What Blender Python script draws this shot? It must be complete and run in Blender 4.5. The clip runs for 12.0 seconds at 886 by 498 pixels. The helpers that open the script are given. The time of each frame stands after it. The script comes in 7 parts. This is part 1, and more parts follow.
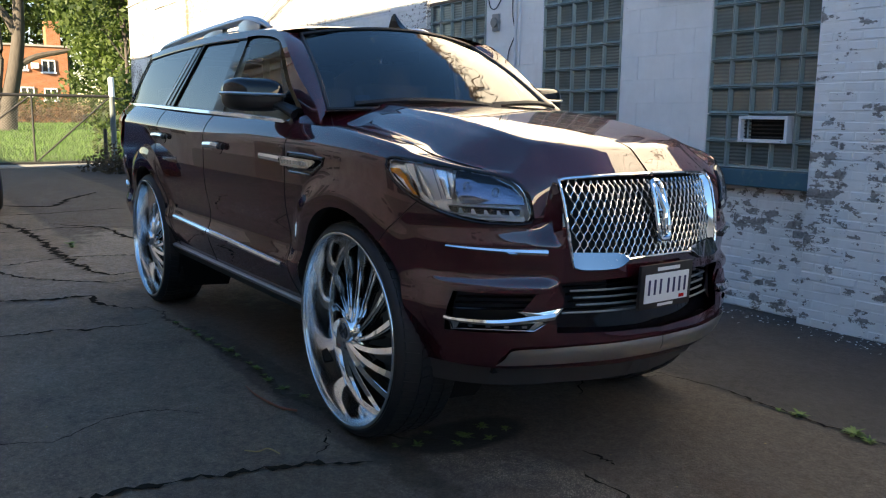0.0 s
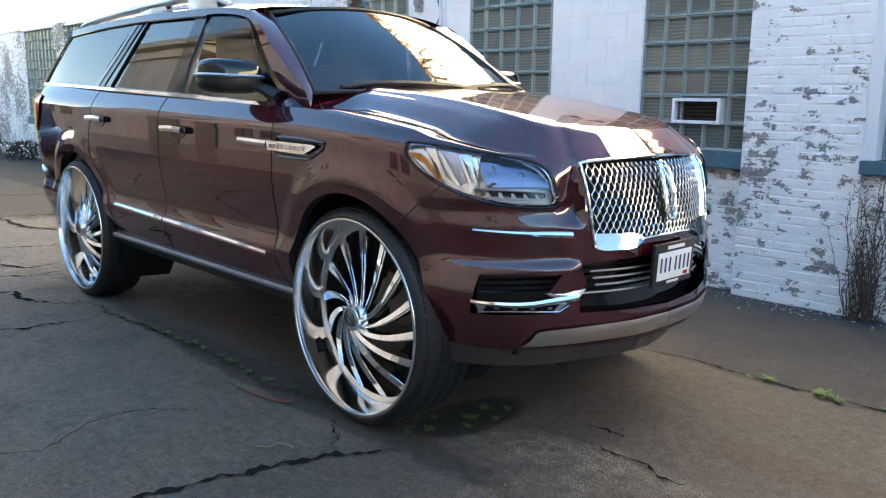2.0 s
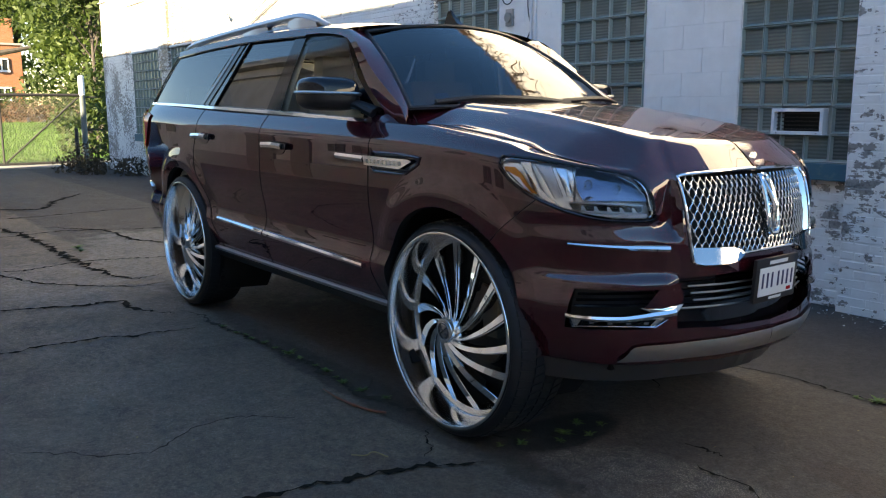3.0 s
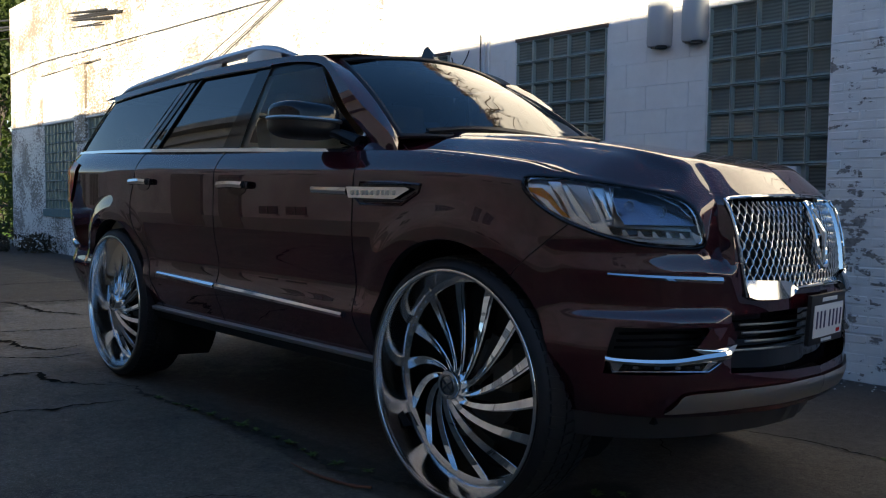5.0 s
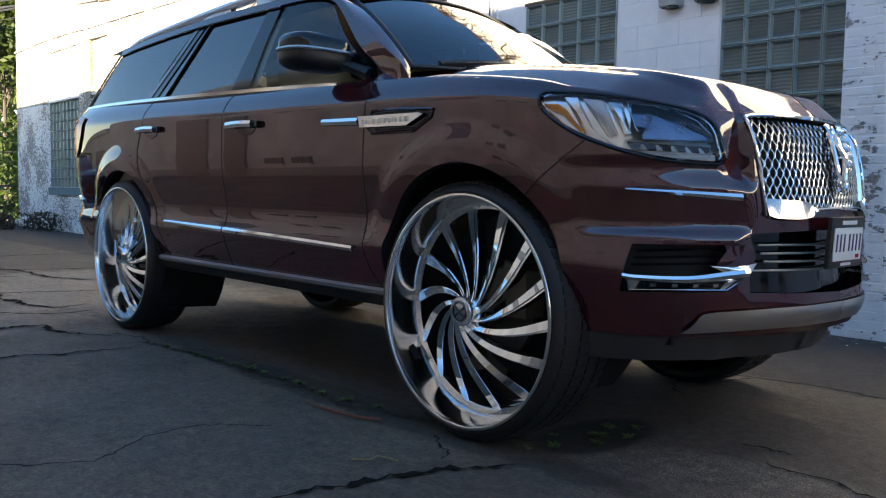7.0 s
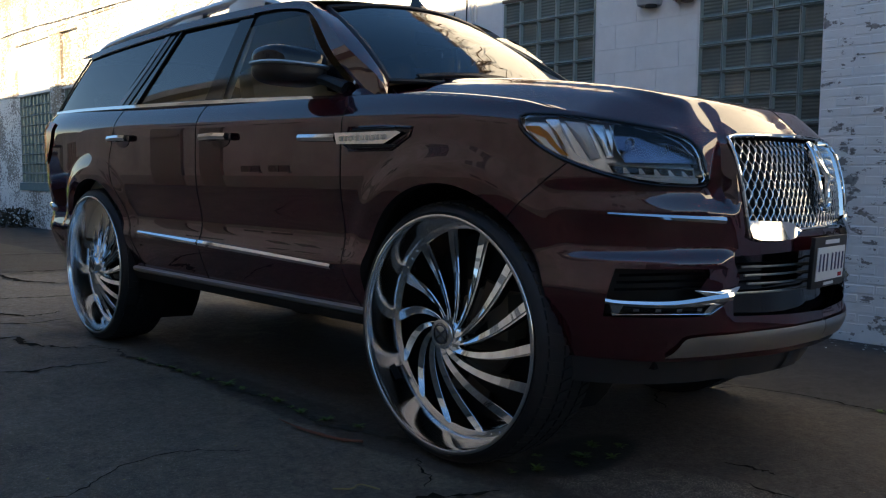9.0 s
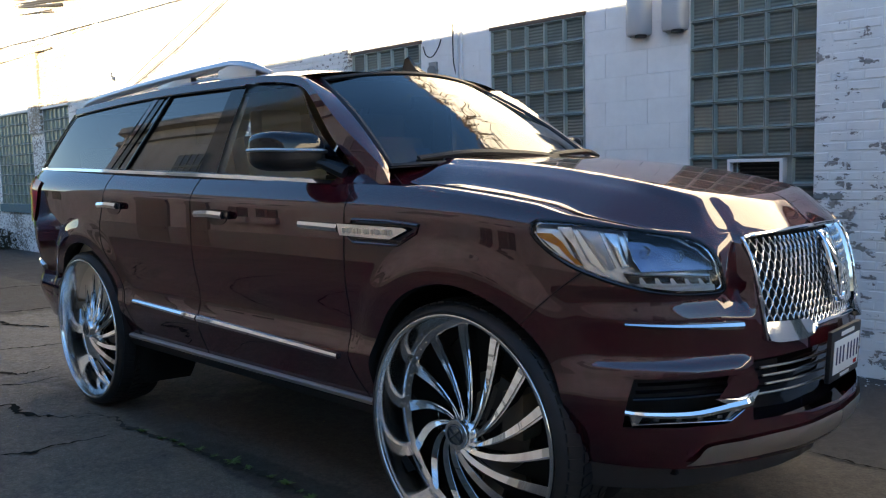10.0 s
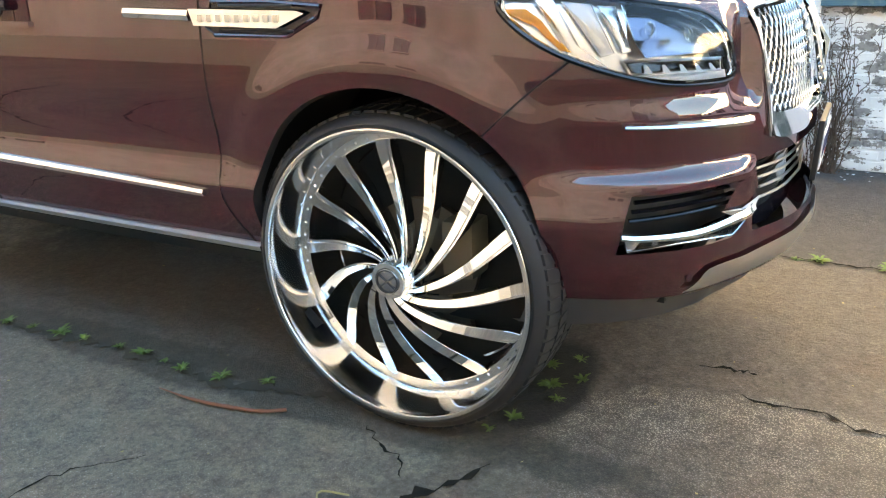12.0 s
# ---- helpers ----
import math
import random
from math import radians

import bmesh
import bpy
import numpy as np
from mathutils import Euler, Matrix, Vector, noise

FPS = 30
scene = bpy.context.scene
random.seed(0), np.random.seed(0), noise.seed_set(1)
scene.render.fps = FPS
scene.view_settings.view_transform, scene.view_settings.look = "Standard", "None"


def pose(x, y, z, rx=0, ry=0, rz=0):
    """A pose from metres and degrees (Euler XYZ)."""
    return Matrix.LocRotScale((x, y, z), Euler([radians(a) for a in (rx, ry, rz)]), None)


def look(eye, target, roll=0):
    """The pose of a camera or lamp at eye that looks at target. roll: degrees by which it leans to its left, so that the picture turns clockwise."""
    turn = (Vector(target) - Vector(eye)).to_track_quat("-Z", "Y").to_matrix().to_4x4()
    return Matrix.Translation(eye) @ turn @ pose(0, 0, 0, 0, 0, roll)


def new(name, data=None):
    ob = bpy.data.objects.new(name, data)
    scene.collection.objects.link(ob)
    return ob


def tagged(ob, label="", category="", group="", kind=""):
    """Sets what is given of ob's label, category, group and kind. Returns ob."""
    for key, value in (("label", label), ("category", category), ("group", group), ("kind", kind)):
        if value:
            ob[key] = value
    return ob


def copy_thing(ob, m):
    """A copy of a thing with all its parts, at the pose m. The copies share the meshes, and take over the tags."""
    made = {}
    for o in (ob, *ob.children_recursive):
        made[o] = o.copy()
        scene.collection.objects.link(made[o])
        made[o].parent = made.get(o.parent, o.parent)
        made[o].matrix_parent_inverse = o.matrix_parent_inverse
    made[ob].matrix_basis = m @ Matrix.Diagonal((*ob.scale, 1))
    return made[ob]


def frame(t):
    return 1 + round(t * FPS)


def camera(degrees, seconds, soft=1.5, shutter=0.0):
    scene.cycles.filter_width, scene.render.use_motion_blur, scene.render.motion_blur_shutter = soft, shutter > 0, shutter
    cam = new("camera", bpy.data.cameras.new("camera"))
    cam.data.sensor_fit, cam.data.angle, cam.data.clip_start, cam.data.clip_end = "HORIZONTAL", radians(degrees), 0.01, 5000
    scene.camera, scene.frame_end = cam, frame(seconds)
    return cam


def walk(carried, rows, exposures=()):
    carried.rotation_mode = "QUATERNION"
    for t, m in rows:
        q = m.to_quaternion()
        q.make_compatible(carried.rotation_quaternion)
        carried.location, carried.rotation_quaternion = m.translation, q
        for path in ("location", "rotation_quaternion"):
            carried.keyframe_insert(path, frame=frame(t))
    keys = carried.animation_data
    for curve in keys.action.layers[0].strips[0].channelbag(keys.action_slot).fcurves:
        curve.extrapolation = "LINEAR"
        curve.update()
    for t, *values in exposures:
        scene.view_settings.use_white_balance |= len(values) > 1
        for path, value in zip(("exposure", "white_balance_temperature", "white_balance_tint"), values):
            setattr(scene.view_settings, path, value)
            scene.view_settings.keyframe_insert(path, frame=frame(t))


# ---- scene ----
cam = camera(56.5, 12.0, soft=1.15)
PATH = [
    (0, (3.347, -2.763, 1.504), (1.714, -1.654, 1.183), 0.6),
    (0.5, (3.166, -2.8, 1.5), (1.64, -1.552, 1.162), 0.7),
    (1, (3.048, -2.92, 1.497), (1.649, -1.533, 1.151), 1.0),
    (1.5, (2.965, -3.137, 1.515), (1.605, -1.716, 1.152), 0.3),
    (2, (2.954, -3.24, 1.514), (1.521, -1.893, 1.149), 0.7),
    (2.5, (2.97, -3.282, 1.521), (1.427, -2.059, 1.172), 0.4),
    (3, (2.952, -3.28, 1.518), (1.379, -2.09, 1.184), -0.1),
    (3.5, (2.822, -3.204, 1.498), (1.256, -1.983, 1.264), -0.7),
    (3.7, (2.752, -3.172, 1.494), (1.186, -1.947, 1.277), -0.8),
    (5.3, (2.298, -3.273, 1.13), (0.851, -1.896, 1.022), 0.8),
    (5.5, (2.293, -3.265, 1.06), (0.84, -1.895, 0.952), 0.7),
    (6, (2.302, -3.264, 0.976), (0.843, -1.9, 0.867), 1.1),
    (6.5, (2.304, -3.267, 0.964), (0.819, -1.933, 0.852), 0.9),
    (7, (2.292, -3.267, 0.965), (0.83, -1.91, 0.831), 1.0),
    (7.2, (2.289, -3.266, 0.968), (0.841, -1.893, 0.837), 1.0),
    (8.8, (2.26, -3.264, 1.028), (0.839, -1.861, 0.912), 0.3),
    (9, (2.24, -3.227, 1.097), (0.815, -1.834, 0.93), 0.5),
    (9.5, (2.177, -3.262, 1.45), (0.768, -1.859, 1.236), 0.0),
    (10, (2.106, -3.225, 1.516), (0.71, -1.807, 1.318), -1.4),
    (10.5, (1.909, -3.064, 1.523), (0.532, -1.632, 1.288), -1.8),
    (11, (1.676, -3.023, 1.511), (0.413, -1.501, 1.212), -1.9),
    (11.5, (1.417, -3.043, 1.477), (0.339, -1.44, 0.959), -2.1),
    (12, (1.266, -2.945, 1.433), (0.343, -1.308, 0.748), -2.2),
]
EXPOSURES = [(0, 2.2, 8200, 10), (0.5, 2.85, 9200, 10), (1, 3.4, 9700, 10), (2, 3.5, 9500, 10), (2.5, 2.97, 8600, 10), (3, 2.4, 8300, 10), (3.7, 2.15, 7900, 10), (5.5, 1.2, 7400, 10), (6.5, 2.0, 7600, 10), (7, 2.45, 8100, 10), (8.8, 1.65, 8100, 10), (9, 1.6, 8100, 10), (9.5, 2.6, 8500, 10), (10, 2.35, 8200, 10), (10.5, 1.7, 7900, 10), (11, 2.0, 8300, 10), (11.5, 3.3, 11600, 11), (12, 4.6, 14000, 11)]
walk(cam, [(t, look(eye, target, roll)) for t, eye, target, roll in PATH], EXPOSURES)

# ---- world, sun, exposure ----
M = 1.07          # metres per unit of the plan in which the car and the wall are drawn
YC = -0.075       # the car's centre line
SUN_EL, SUN_HEAD = radians(20), Vector((-0.35, 1.0, 0)).normalized()

world = bpy.data.worlds.new("sky")
scene.world = world
world.use_nodes = True
wn = world.node_tree.nodes
sky = wn.new("ShaderNodeTexSky")
sky.sky_type, sky.sun_disc = "NISHITA", False
sky.sun_elevation = SUN_EL
sky.air_density, sky.dust_density, sky.ozone_density = 1.0, 0.2, 2.2
sky.sun_rotation = math.atan2(-SUN_HEAD.x, -SUN_HEAD.y)
deep = wn.new("ShaderNodeHueSaturation")
deep.inputs["Saturation"].default_value = 1.26
clear = wn.new("ShaderNodeVectorMath")
clear.operation = "MULTIPLY"
clear.inputs[1].default_value = (1.03, 0.935, 0.99)
world.node_tree.links.new(sky.outputs[0], deep.inputs["Color"])
world.node_tree.links.new(deep.outputs[0], clear.inputs[0])
world.node_tree.links.new(clear.outputs[0], wn["Background"].inputs[0])
wn["Background"].inputs[1].default_value = 0.09

sun = new("sun", bpy.data.lights.new("sun", "SUN"))
sun.data.energy, sun.data.angle, sun.data.color = 5.8, radians(0.5), (1.0, 0.91, 0.75)
sun.matrix_world = look((0, 0, 30), Vector((0, 0, 30)) + SUN_HEAD * math.cos(SUN_EL) - Vector((0, 0, math.sin(SUN_EL))))


# ---- materials ----
def material(name, color, rough=0.5, metal=0.0, coat=0.0, spec=0.5, trans=0.0, emit=0.0):
    m = bpy.data.materials.new(name)
    m.use_nodes = True
    p = m.node_tree.nodes["Principled BSDF"]
    p.inputs["Base Color"].default_value = (*color, 1)
    p.inputs["Roughness"].default_value = rough
    p.inputs["Metallic"].default_value = metal
    p.inputs["Coat Weight"].default_value = coat
    p.inputs["Coat Roughness"].default_value = 0.02
    p.inputs["Specular IOR Level"].default_value = spec
    p.inputs["Transmission Weight"].default_value = trans
    if emit:
        p.inputs["Emission Color"].default_value = (*color, 1)
        p.inputs["Emission Strength"].default_value = emit
    return m


class Nodes:
    """Short ways to add shader nodes to a material."""

    def __init__(self, m):
        self.t = m.node_tree
        self.p = m.node_tree.nodes["Principled BSDF"]

    def add(self, kind, **values):
        n = self.t.nodes.new("ShaderNode" + kind)
        for key, value in values.items():
            setattr(n, key, value)
        return n

    def link(self, a, b):
        self.t.links.new(a, b)
        return self

    def place(self, scale=1.0, stretch=(1, 1, 1), world=True):
        g = self.add("NewGeometry") if world else self.add("TexCoord")
        mp = self.add("Mapping")
        mp.inputs["Scale"].default_value = [scale * v for v in stretch]
        self.link(g.outputs["Position" if world else "Object"], mp.inputs[0])
        return mp.outputs[0]

    def noise(self, scale, detail=4.0, rough=0.55, stretch=(1, 1, 1), world=True, distort=0.0):
        n = self.add("TexNoise")
        n.inputs["Scale"].default_value = scale
        n.inputs["Detail"].default_value = detail
        n.inputs["Roughness"].default_value = rough
        n.inputs["Distortion"].default_value = distort
        self.link(self.place(1.0, stretch, world), n.inputs["Vector"])
        return n.outputs["Fac"]

    def ramp(self, value, stops):
        r = self.add("ValToRGB")
        e = r.color_ramp.elements
        while len(e) < len(stops):
            e.new(0.5)
        for slot, (at, c) in zip(e, stops):
            slot.position = at
            slot.color = (*c, 1) if len(c) == 3 else c
        self.link(value, r.inputs[0])
        return r.outputs[0]

    def grey(self, value, a, b, lo=0.0, hi=1.0):
        return self.ramp(value, [(a, (lo,) * 3), (b, (hi,) * 3)])

    def mix(self, fac, a, b, blend="MIX"):
        n = self.add("Mix", data_type="RGBA", blend_type=blend)
        for slot, v in ((0, fac), (6, a), (7, b)):
            if isinstance(v, (int, float)):
                n.inputs[slot].default_value = v
            elif isinstance(v, tuple):
                n.inputs[slot].default_value = (*v, 1)
            else:
                self.link(v, n.inputs[slot])
        return n.outputs[2]

    def math(self, op, a, b=0.0):
        n = self.add("Math", operation=op)
        for slot, v in ((0, a), (1, b)):
            if isinstance(v, (int, float)):
                n.inputs[slot].default_value = v
            else:
                self.link(v, n.inputs[slot])
        return n.outputs[0]

    def color(self, c):
        return self.link(c, self.p.inputs["Base Color"])

    def rough(self, c):
        return self.link(c, self.p.inputs["Roughness"])

    def bump(self, height, strength=0.3, distance=0.01, chain=None):
        b = self.add("Bump")
        b.inputs["Strength"].default_value = strength
        b.inputs["Distance"].default_value = distance
        self.link(height, b.inputs["Height"])
        if chain is not None:
            self.link(chain, b.inputs["Normal"])
        self.link(b.outputs[0], self.p.inputs["Normal"])
        return b.outputs[0]


def car_paint(name, color):
    """Dark pigment under a clear lacquer; faint road dust dulls it in places."""
    m = material(name, color, 0.40, 0.25, 1.0, 0.0)
    k = Nodes(m)
    k.p.inputs["Coat IOR"].default_value = 1.86
    k.p.inputs["Coat Roughness"].default_value = 0.012
    dust = k.noise(2.2, 7, 0.6)
    k.color(k.mix(k.grey(dust, 0.5, 0.8, 0.0, 0.3), color, tuple(c * 1.4 + 0.002 for c in color)))
    k.link(k.grey(k.noise(6.0, 6, 0.6), 0.5, 0.85, 0.0, 0.012), k.p.inputs["Coat Roughness"])
    return m


def pane(name, tint, gloss_rough=0.0, ior=1.85):
    m = bpy.data.materials.new(name)
    m.use_nodes = True
    t = m.node_tree
    t.nodes.remove(t.nodes["Principled BSDF"])
    clear, gloss, mix, fres = (t.nodes.new("ShaderNode" + n) for n in ("BsdfTransparent", "BsdfGlossy", "MixShader", "Fresnel"))
    clear.inputs[0].default_value = (*tint, 1)
    gloss.inputs["Roughness"].default_value = gloss_rough
    fres.inputs[0].default_value = ior
    t.links.new(fres.outputs[0], mix.inputs[0])
    t.links.new(clear.outputs[0], mix.inputs[1])
    t.links.new(gloss.outputs[0], mix.inputs[2])
    t.links.new(mix.outputs[0], t.nodes["Material Output"].inputs[0])
    return m


PAINT = car_paint("burgundy_car_paint", (0.056, 0.0062, 0.0105))
CHROME = material("chrome", (0.86, 0.87, 0.88), 0.05, 1.0)
CHROME_WHEEL = material("wheel_chrome", (0.90, 0.90, 0.895), 0.05, 1.0)
CHROME_RIM = material("polished_rim_chrome", (0.79, 0.79, 0.78), 0.14, 1.0)
CHROME_DARK = material("shaded_chrome", (0.55, 0.56, 0.58), 0.12, 1.0)
CHROME_MESH = material("satin_mesh_chrome", (0.74, 0.74, 0.73), 0.24, 1.0)
CHROME_WING = material("bright_grille_wing", (0.50, 0.51, 0.53), 0.07, 1.0)
SATIN = material("satin_silver", (0.62, 0.60, 0.57), 0.32, 1.0)
BLACK = material("black_plastic", (0.012, 0.012, 0.013), 0.45)
GLOSSBLACK = material("gloss_black", (0.006, 0.006, 0.008), 0.06, 0.0, 0.0)
RUBBER = material("rubber", (0.014, 0.014, 0.015), 0.62)
LINER = material("dark_lining", (0.006, 0.006, 0.006), 0.9)
CARPET = material("beige_carpet", (0.22, 0.19, 0.15), 0.95)
LEATHER = material("cream_leather", (0.74, 0.68, 0.56), 0.5)
GLASS_CLEAR = pane("windscreen_glass", (0.15, 0.18, 0.22), 0.0, 2.0)
GLASS_FRONT = pane("door_glass", (0.88, 0.92, 0.86), 0.0, 1.5)
GLASS_TINT = pane("privacy_glass", (0.06, 0.066, 0.07), 0.0, 2.4)
GLASS_LAMP = pane("lamp_cover", (0.96, 0.97, 0.98), 0.0, 1.5)
AMBER = material("amber_reflector", (0.95, 0.36, 0.02), 0.25, 0, 0.6)
REDLAMP = material("red_lamp", (0.62, 0.018, 0.018), 0.12)
WHITE = material("plate_white", (0.78, 0.79, 0.80), 0.4)
INK = material("dark_blue_ink", (0.02, 0.025, 0.09), 0.5)
SILVER_LAMP = material("lamp_reflector", (0.84, 0.84, 0.83), 0.22, 1.0)
LENS_SKY = material("sky_tinted_dark_lens", (0.17, 0.20, 0.27), 0.06, 1.0)
BOARD = material("dull_board_edge", (0.30, 0.30, 0.30), 0.5, 0.6)
LAMP_CHROME = material("satin_lamp_chrome", (0.93, 0.93, 0.91), 0.3, 1.0)
LAMP_WHITE = material("lamp_housing", (0.90, 0.90, 0.90), 0.3, 0.0)
RAIL = material("anodised_rail", (0.58, 0.62, 0.68), 0.3, 1.0)


# ---- building helpers ----
def thing(name, label, category, group="", kind=""):
    return tagged(new(name), label, category, group, kind)


def part(name, shape, mat, parent=None, label="", smooth=True, sharp=35):
    """One mesh object, drawn in plan units, under a thing or a part. shape: a bmesh, or vertices and faces."""
    me = bpy.data.meshes.new(name)
    if isinstance(shape, tuple):
        me.from_pydata([tuple(v) for v in shape[0]], [], [tuple(f) for f in shape[1]])
    else:
        shape.to_mesh(me)
        shape.free()
    me.transform(Matrix.Scale(M, 4))
    me.materials.append(mat)
    if smooth:
        me.polygons.foreach_set("use_smooth", [True] * len(me.polygons))
        me.set_sharp_from_angle(angle=radians(sharp))
    ob = new(name, me)
    if parent is not None:
        ob.parent = parent
    if label:
        ob["label"] = label
    return ob


def box(x0, x1, y0, y1, z0, z1, bevel=0.0, bm=None, seg=2):
    own = bmesh.new()
    bmesh.ops.create_cube(own, size=1, matrix=Matrix.Translation(((x0 + x1) / 2, (y0 + y1) / 2, (z0 + z1) / 2)) @ Matrix.Diagonal((x1 - x0, y1 - y0, z1 - z0, 1)))
    if bevel:
        bmesh.ops.bevel(own, geom=own.edges[:], offset=bevel, segments=seg, affect="EDGES", profile=0.7)
    if bm is None:
        return own
    me = bpy.data.meshes.new("part")
    own.to_mesh(me)
    own.free()
    bm.from_mesh(me)
    bpy.data.meshes.remove(me)
    return bm


def tube(points, radius, n=8, flat=1.0, closed=False, caps=True):
    """Vertices and faces of a tube along points; radius: one, or one for each point."""
    pts = [Vector(p) for p in points]
    k = len(pts)
    verts, faces = [], []
    up = Vector((0.0, 0.0, 1.0))
    for i, p in enumerate(pts):
        a, b = pts[(i - 1) % k if closed else max(i - 1, 0)], pts[(i + 1) % k if closed else min(i + 1, k - 1)]
        way = (b - a).normalized()
        side = way.cross(up)
        side = side.normalized() if side.length > 1e-4 else Vector((1, 0, 0))
        over = side.cross(way).normalized()
        r = radius[i] if isinstance(radius, (list, tuple)) else radius
        for j in range(n):
            q = 2 * math.pi * j / n
            verts.append(p + side * (r * math.cos(q)) + over * (r * flat * math.sin(q)))
    for i in range(k if closed else k - 1):
        for j in range(n):
            a, b = i * n + j, i * n + (j + 1) % n
            c, d = ((i + 1) % k) * n + (j + 1) % n, ((i + 1) % k) * n + j
            faces.append((a, b, c, d))
    if caps and not closed:
        faces.append(tuple(range(n - 1, -1, -1)))
        faces.append(tuple(range((k - 1) * n, k * n)))
    return verts, faces


def join(*shapes):
    verts, faces = [], []
    for v, f in shapes:
        n = len(verts)
        verts += [tuple(p) for p in v]
        faces += [tuple(i + n for i in q) for q in f]
    return verts, faces


def grid(rows):
    """Vertices and faces of a sheet through rows of points."""
    n = len(rows[0])
    verts = [tuple(p) for r in rows for p in r]
    faces = [(i * n + j, i * n + j + 1, (i + 1) * n + j + 1, (i + 1) * n + j) for i in range(len(rows) - 1) for j in range(n - 1)]
    return verts, faces


def flipped(shape):
    return shape[0], [tuple(reversed(f)) for f in shape[1]]


def mirrored(shape):
    """The same shape on the other side of the car's centre line."""
    return [(p[0], 2 * YC - p[1], p[2]) for p in shape[0]], [tuple(reversed(f)) for f in shape[1]]


def thick(shape, depth):
    """A sheet made solid, by depth to the back of its faces."""
    bm = bmesh.new()
    vs = [bm.verts.new(p) for p in shape[0]]
    for f in shape[1]:
        bm.faces.new([vs[i] for i in f])
    bm.normal_update()
    bmesh.ops.solidify(bm, geom=bm.faces[:], thickness=depth)
    me = bpy.data.meshes.new("part")
    bm.to_mesh(me)
    bm.free()
    out = [tuple(v.co) for v in me.vertices], [tuple(p.vertices) for p in me.polygons]
    bpy.data.meshes.remove(me)
    return out


def spline(points, n):
    """n points, evenly along a smooth curve through the given ones."""
    p = np.array(points, float)
    q = np.vstack([2 * p[0] - p[1], p, 2 * p[-1] - p[-2]])
    out = []
    for i in range(1, len(q) - 2):
        for t in np.linspace(0, 1, 24, endpoint=False):
            out.append(0.5 * (2 * q[i] + (q[i + 1] - q[i - 1]) * t + (2 * q[i - 1] - 5 * q[i] + 4 * q[i + 1] - q[i + 2]) * t * t + (3 * q[i] - q[i - 1] - 3 * q[i + 1] + q[i + 2]) * t**3))
    out.append(q[-2])
    out = np.array(out)
    d = np.r_[0, np.cumsum(np.linalg.norm(np.diff(out, axis=0), axis=1))]
    at = np.linspace(0, d[-1], n)
    return np.stack([np.interp(at, d, out[:, k]) for k in range(p.shape[1])], 1)


# ---- the car's surfaces, in plan units: x ahead, w out from the centre line, z up ----
def curve1(points):
    p = np.array(sorted(points), float)
    fine = spline(p, 400) if len(p) > 2 else p
    order = np.argsort(fine[:, 0])
    return lambda v: np.interp(v, fine[order, 0], fine[order, 1])


OUTLINE = spline([(-4.30, 0), (-4.29, 0.45), (-4.25, 0.68), (-4.17, 0.79), (-4.03, 0.855), (-3.8, 0.885), (-3.4, 0.902), (-2.7, 0.912), (-1.8, 0.918), (-0.6, 0.918), (0.0, 0.915), (0.28, 0.895), (0.48, 0.85), (0.63, 0.785), (0.745, 0.69), (0.825, 0.57), (0.89, 0.43), (0.95, 0.24), (0.972, 0)], 1400)
ARC = np.r_[0, np.cumsum(np.linalg.norm(np.diff(OUTLINE, axis=0), axis=1))]
OUT_WAY = np.gradient(OUTLINE, axis=0)
OUT_WAY /= np.linalg.norm(OUT_WAY, axis=1)[:, None]
OUT_NORMAL = np.stack([-OUT_WAY[:, 1], OUT_WAY[:, 0]], 1)   # away from the car

belt_z = curve1([(-4.3, 1.468), (-3.4, 1.452), (-2.4, 1.422), (-1.5, 1.392), (-0.9, 1.367), (-0.6, 1.355)])
fender_z = curve1([(-0.6, 1.360), (-0.3, 1.350), (0.0, 1.322), (0.26, 1.288), (0.5, 1.248), (0.75, 1.200), (1.0, 1.174)])
side_in = curve1([(0.30, 0.20), (0.40, 0.12), (0.46, 0.082), (0.52, 0.056), (0.60, 0.026), (0.66, 0.008), (0.70, 0.008), (0.73, 0.018), (0.76, 0.026), (0.80, 0.029), (0.85, 0.024), (0.90, 0.014), (0.95, 0.004), (1.0, -0.002), (1.08, -0.006), (1.2, -0.006)])
crease_z = curve1([(-4.3, 1.345), (-3.4, 1.325), (-2.4, 1.298), (-1.5, 1.275), (-0.6, 1.258), (0.0, 1.238), (0.26, 1.215), (0.5, 1.18), (0.75, 1.14), (1.0, 1.12)])
front_in = curve1([(0.30, 0.14), (0.40, 0.06), (0.46, 0.015), (0.54, -0.012), (0.62, -0.005), (0.70, 0.005), (0.80, 0.0), (0.9, 0.005), (1.0, 0.018), (1.08, 0.038), (1.14, 0.062), (1.2, 0.105)])


def fold(z):
    """How far the bumper corner stands out at each height."""
    return np.interp(z, [0.50, 0.60, 0.770, 0.782, 0.806, 0.822, 0.90, 0.932, 0.95, 0.985, 1.005, 1.03], [0.0, 0.012, 0.014, 0.011, -0.010, -0.013, -0.005, 0.0, -0.004, -0.014, -0.013, 0.0])


def top_z(x):
    return float(belt_z(x) if x < -0.6 else fender_z(x))


def s_at_x(x):
    return float(np.interp(x, OUTLINE[:, 0], ARC))


def s_at_w(w):
    n = len(ARC) // 2
    return float(np.interp(-w, -OUTLINE[n:, 1], ARC[n:]))


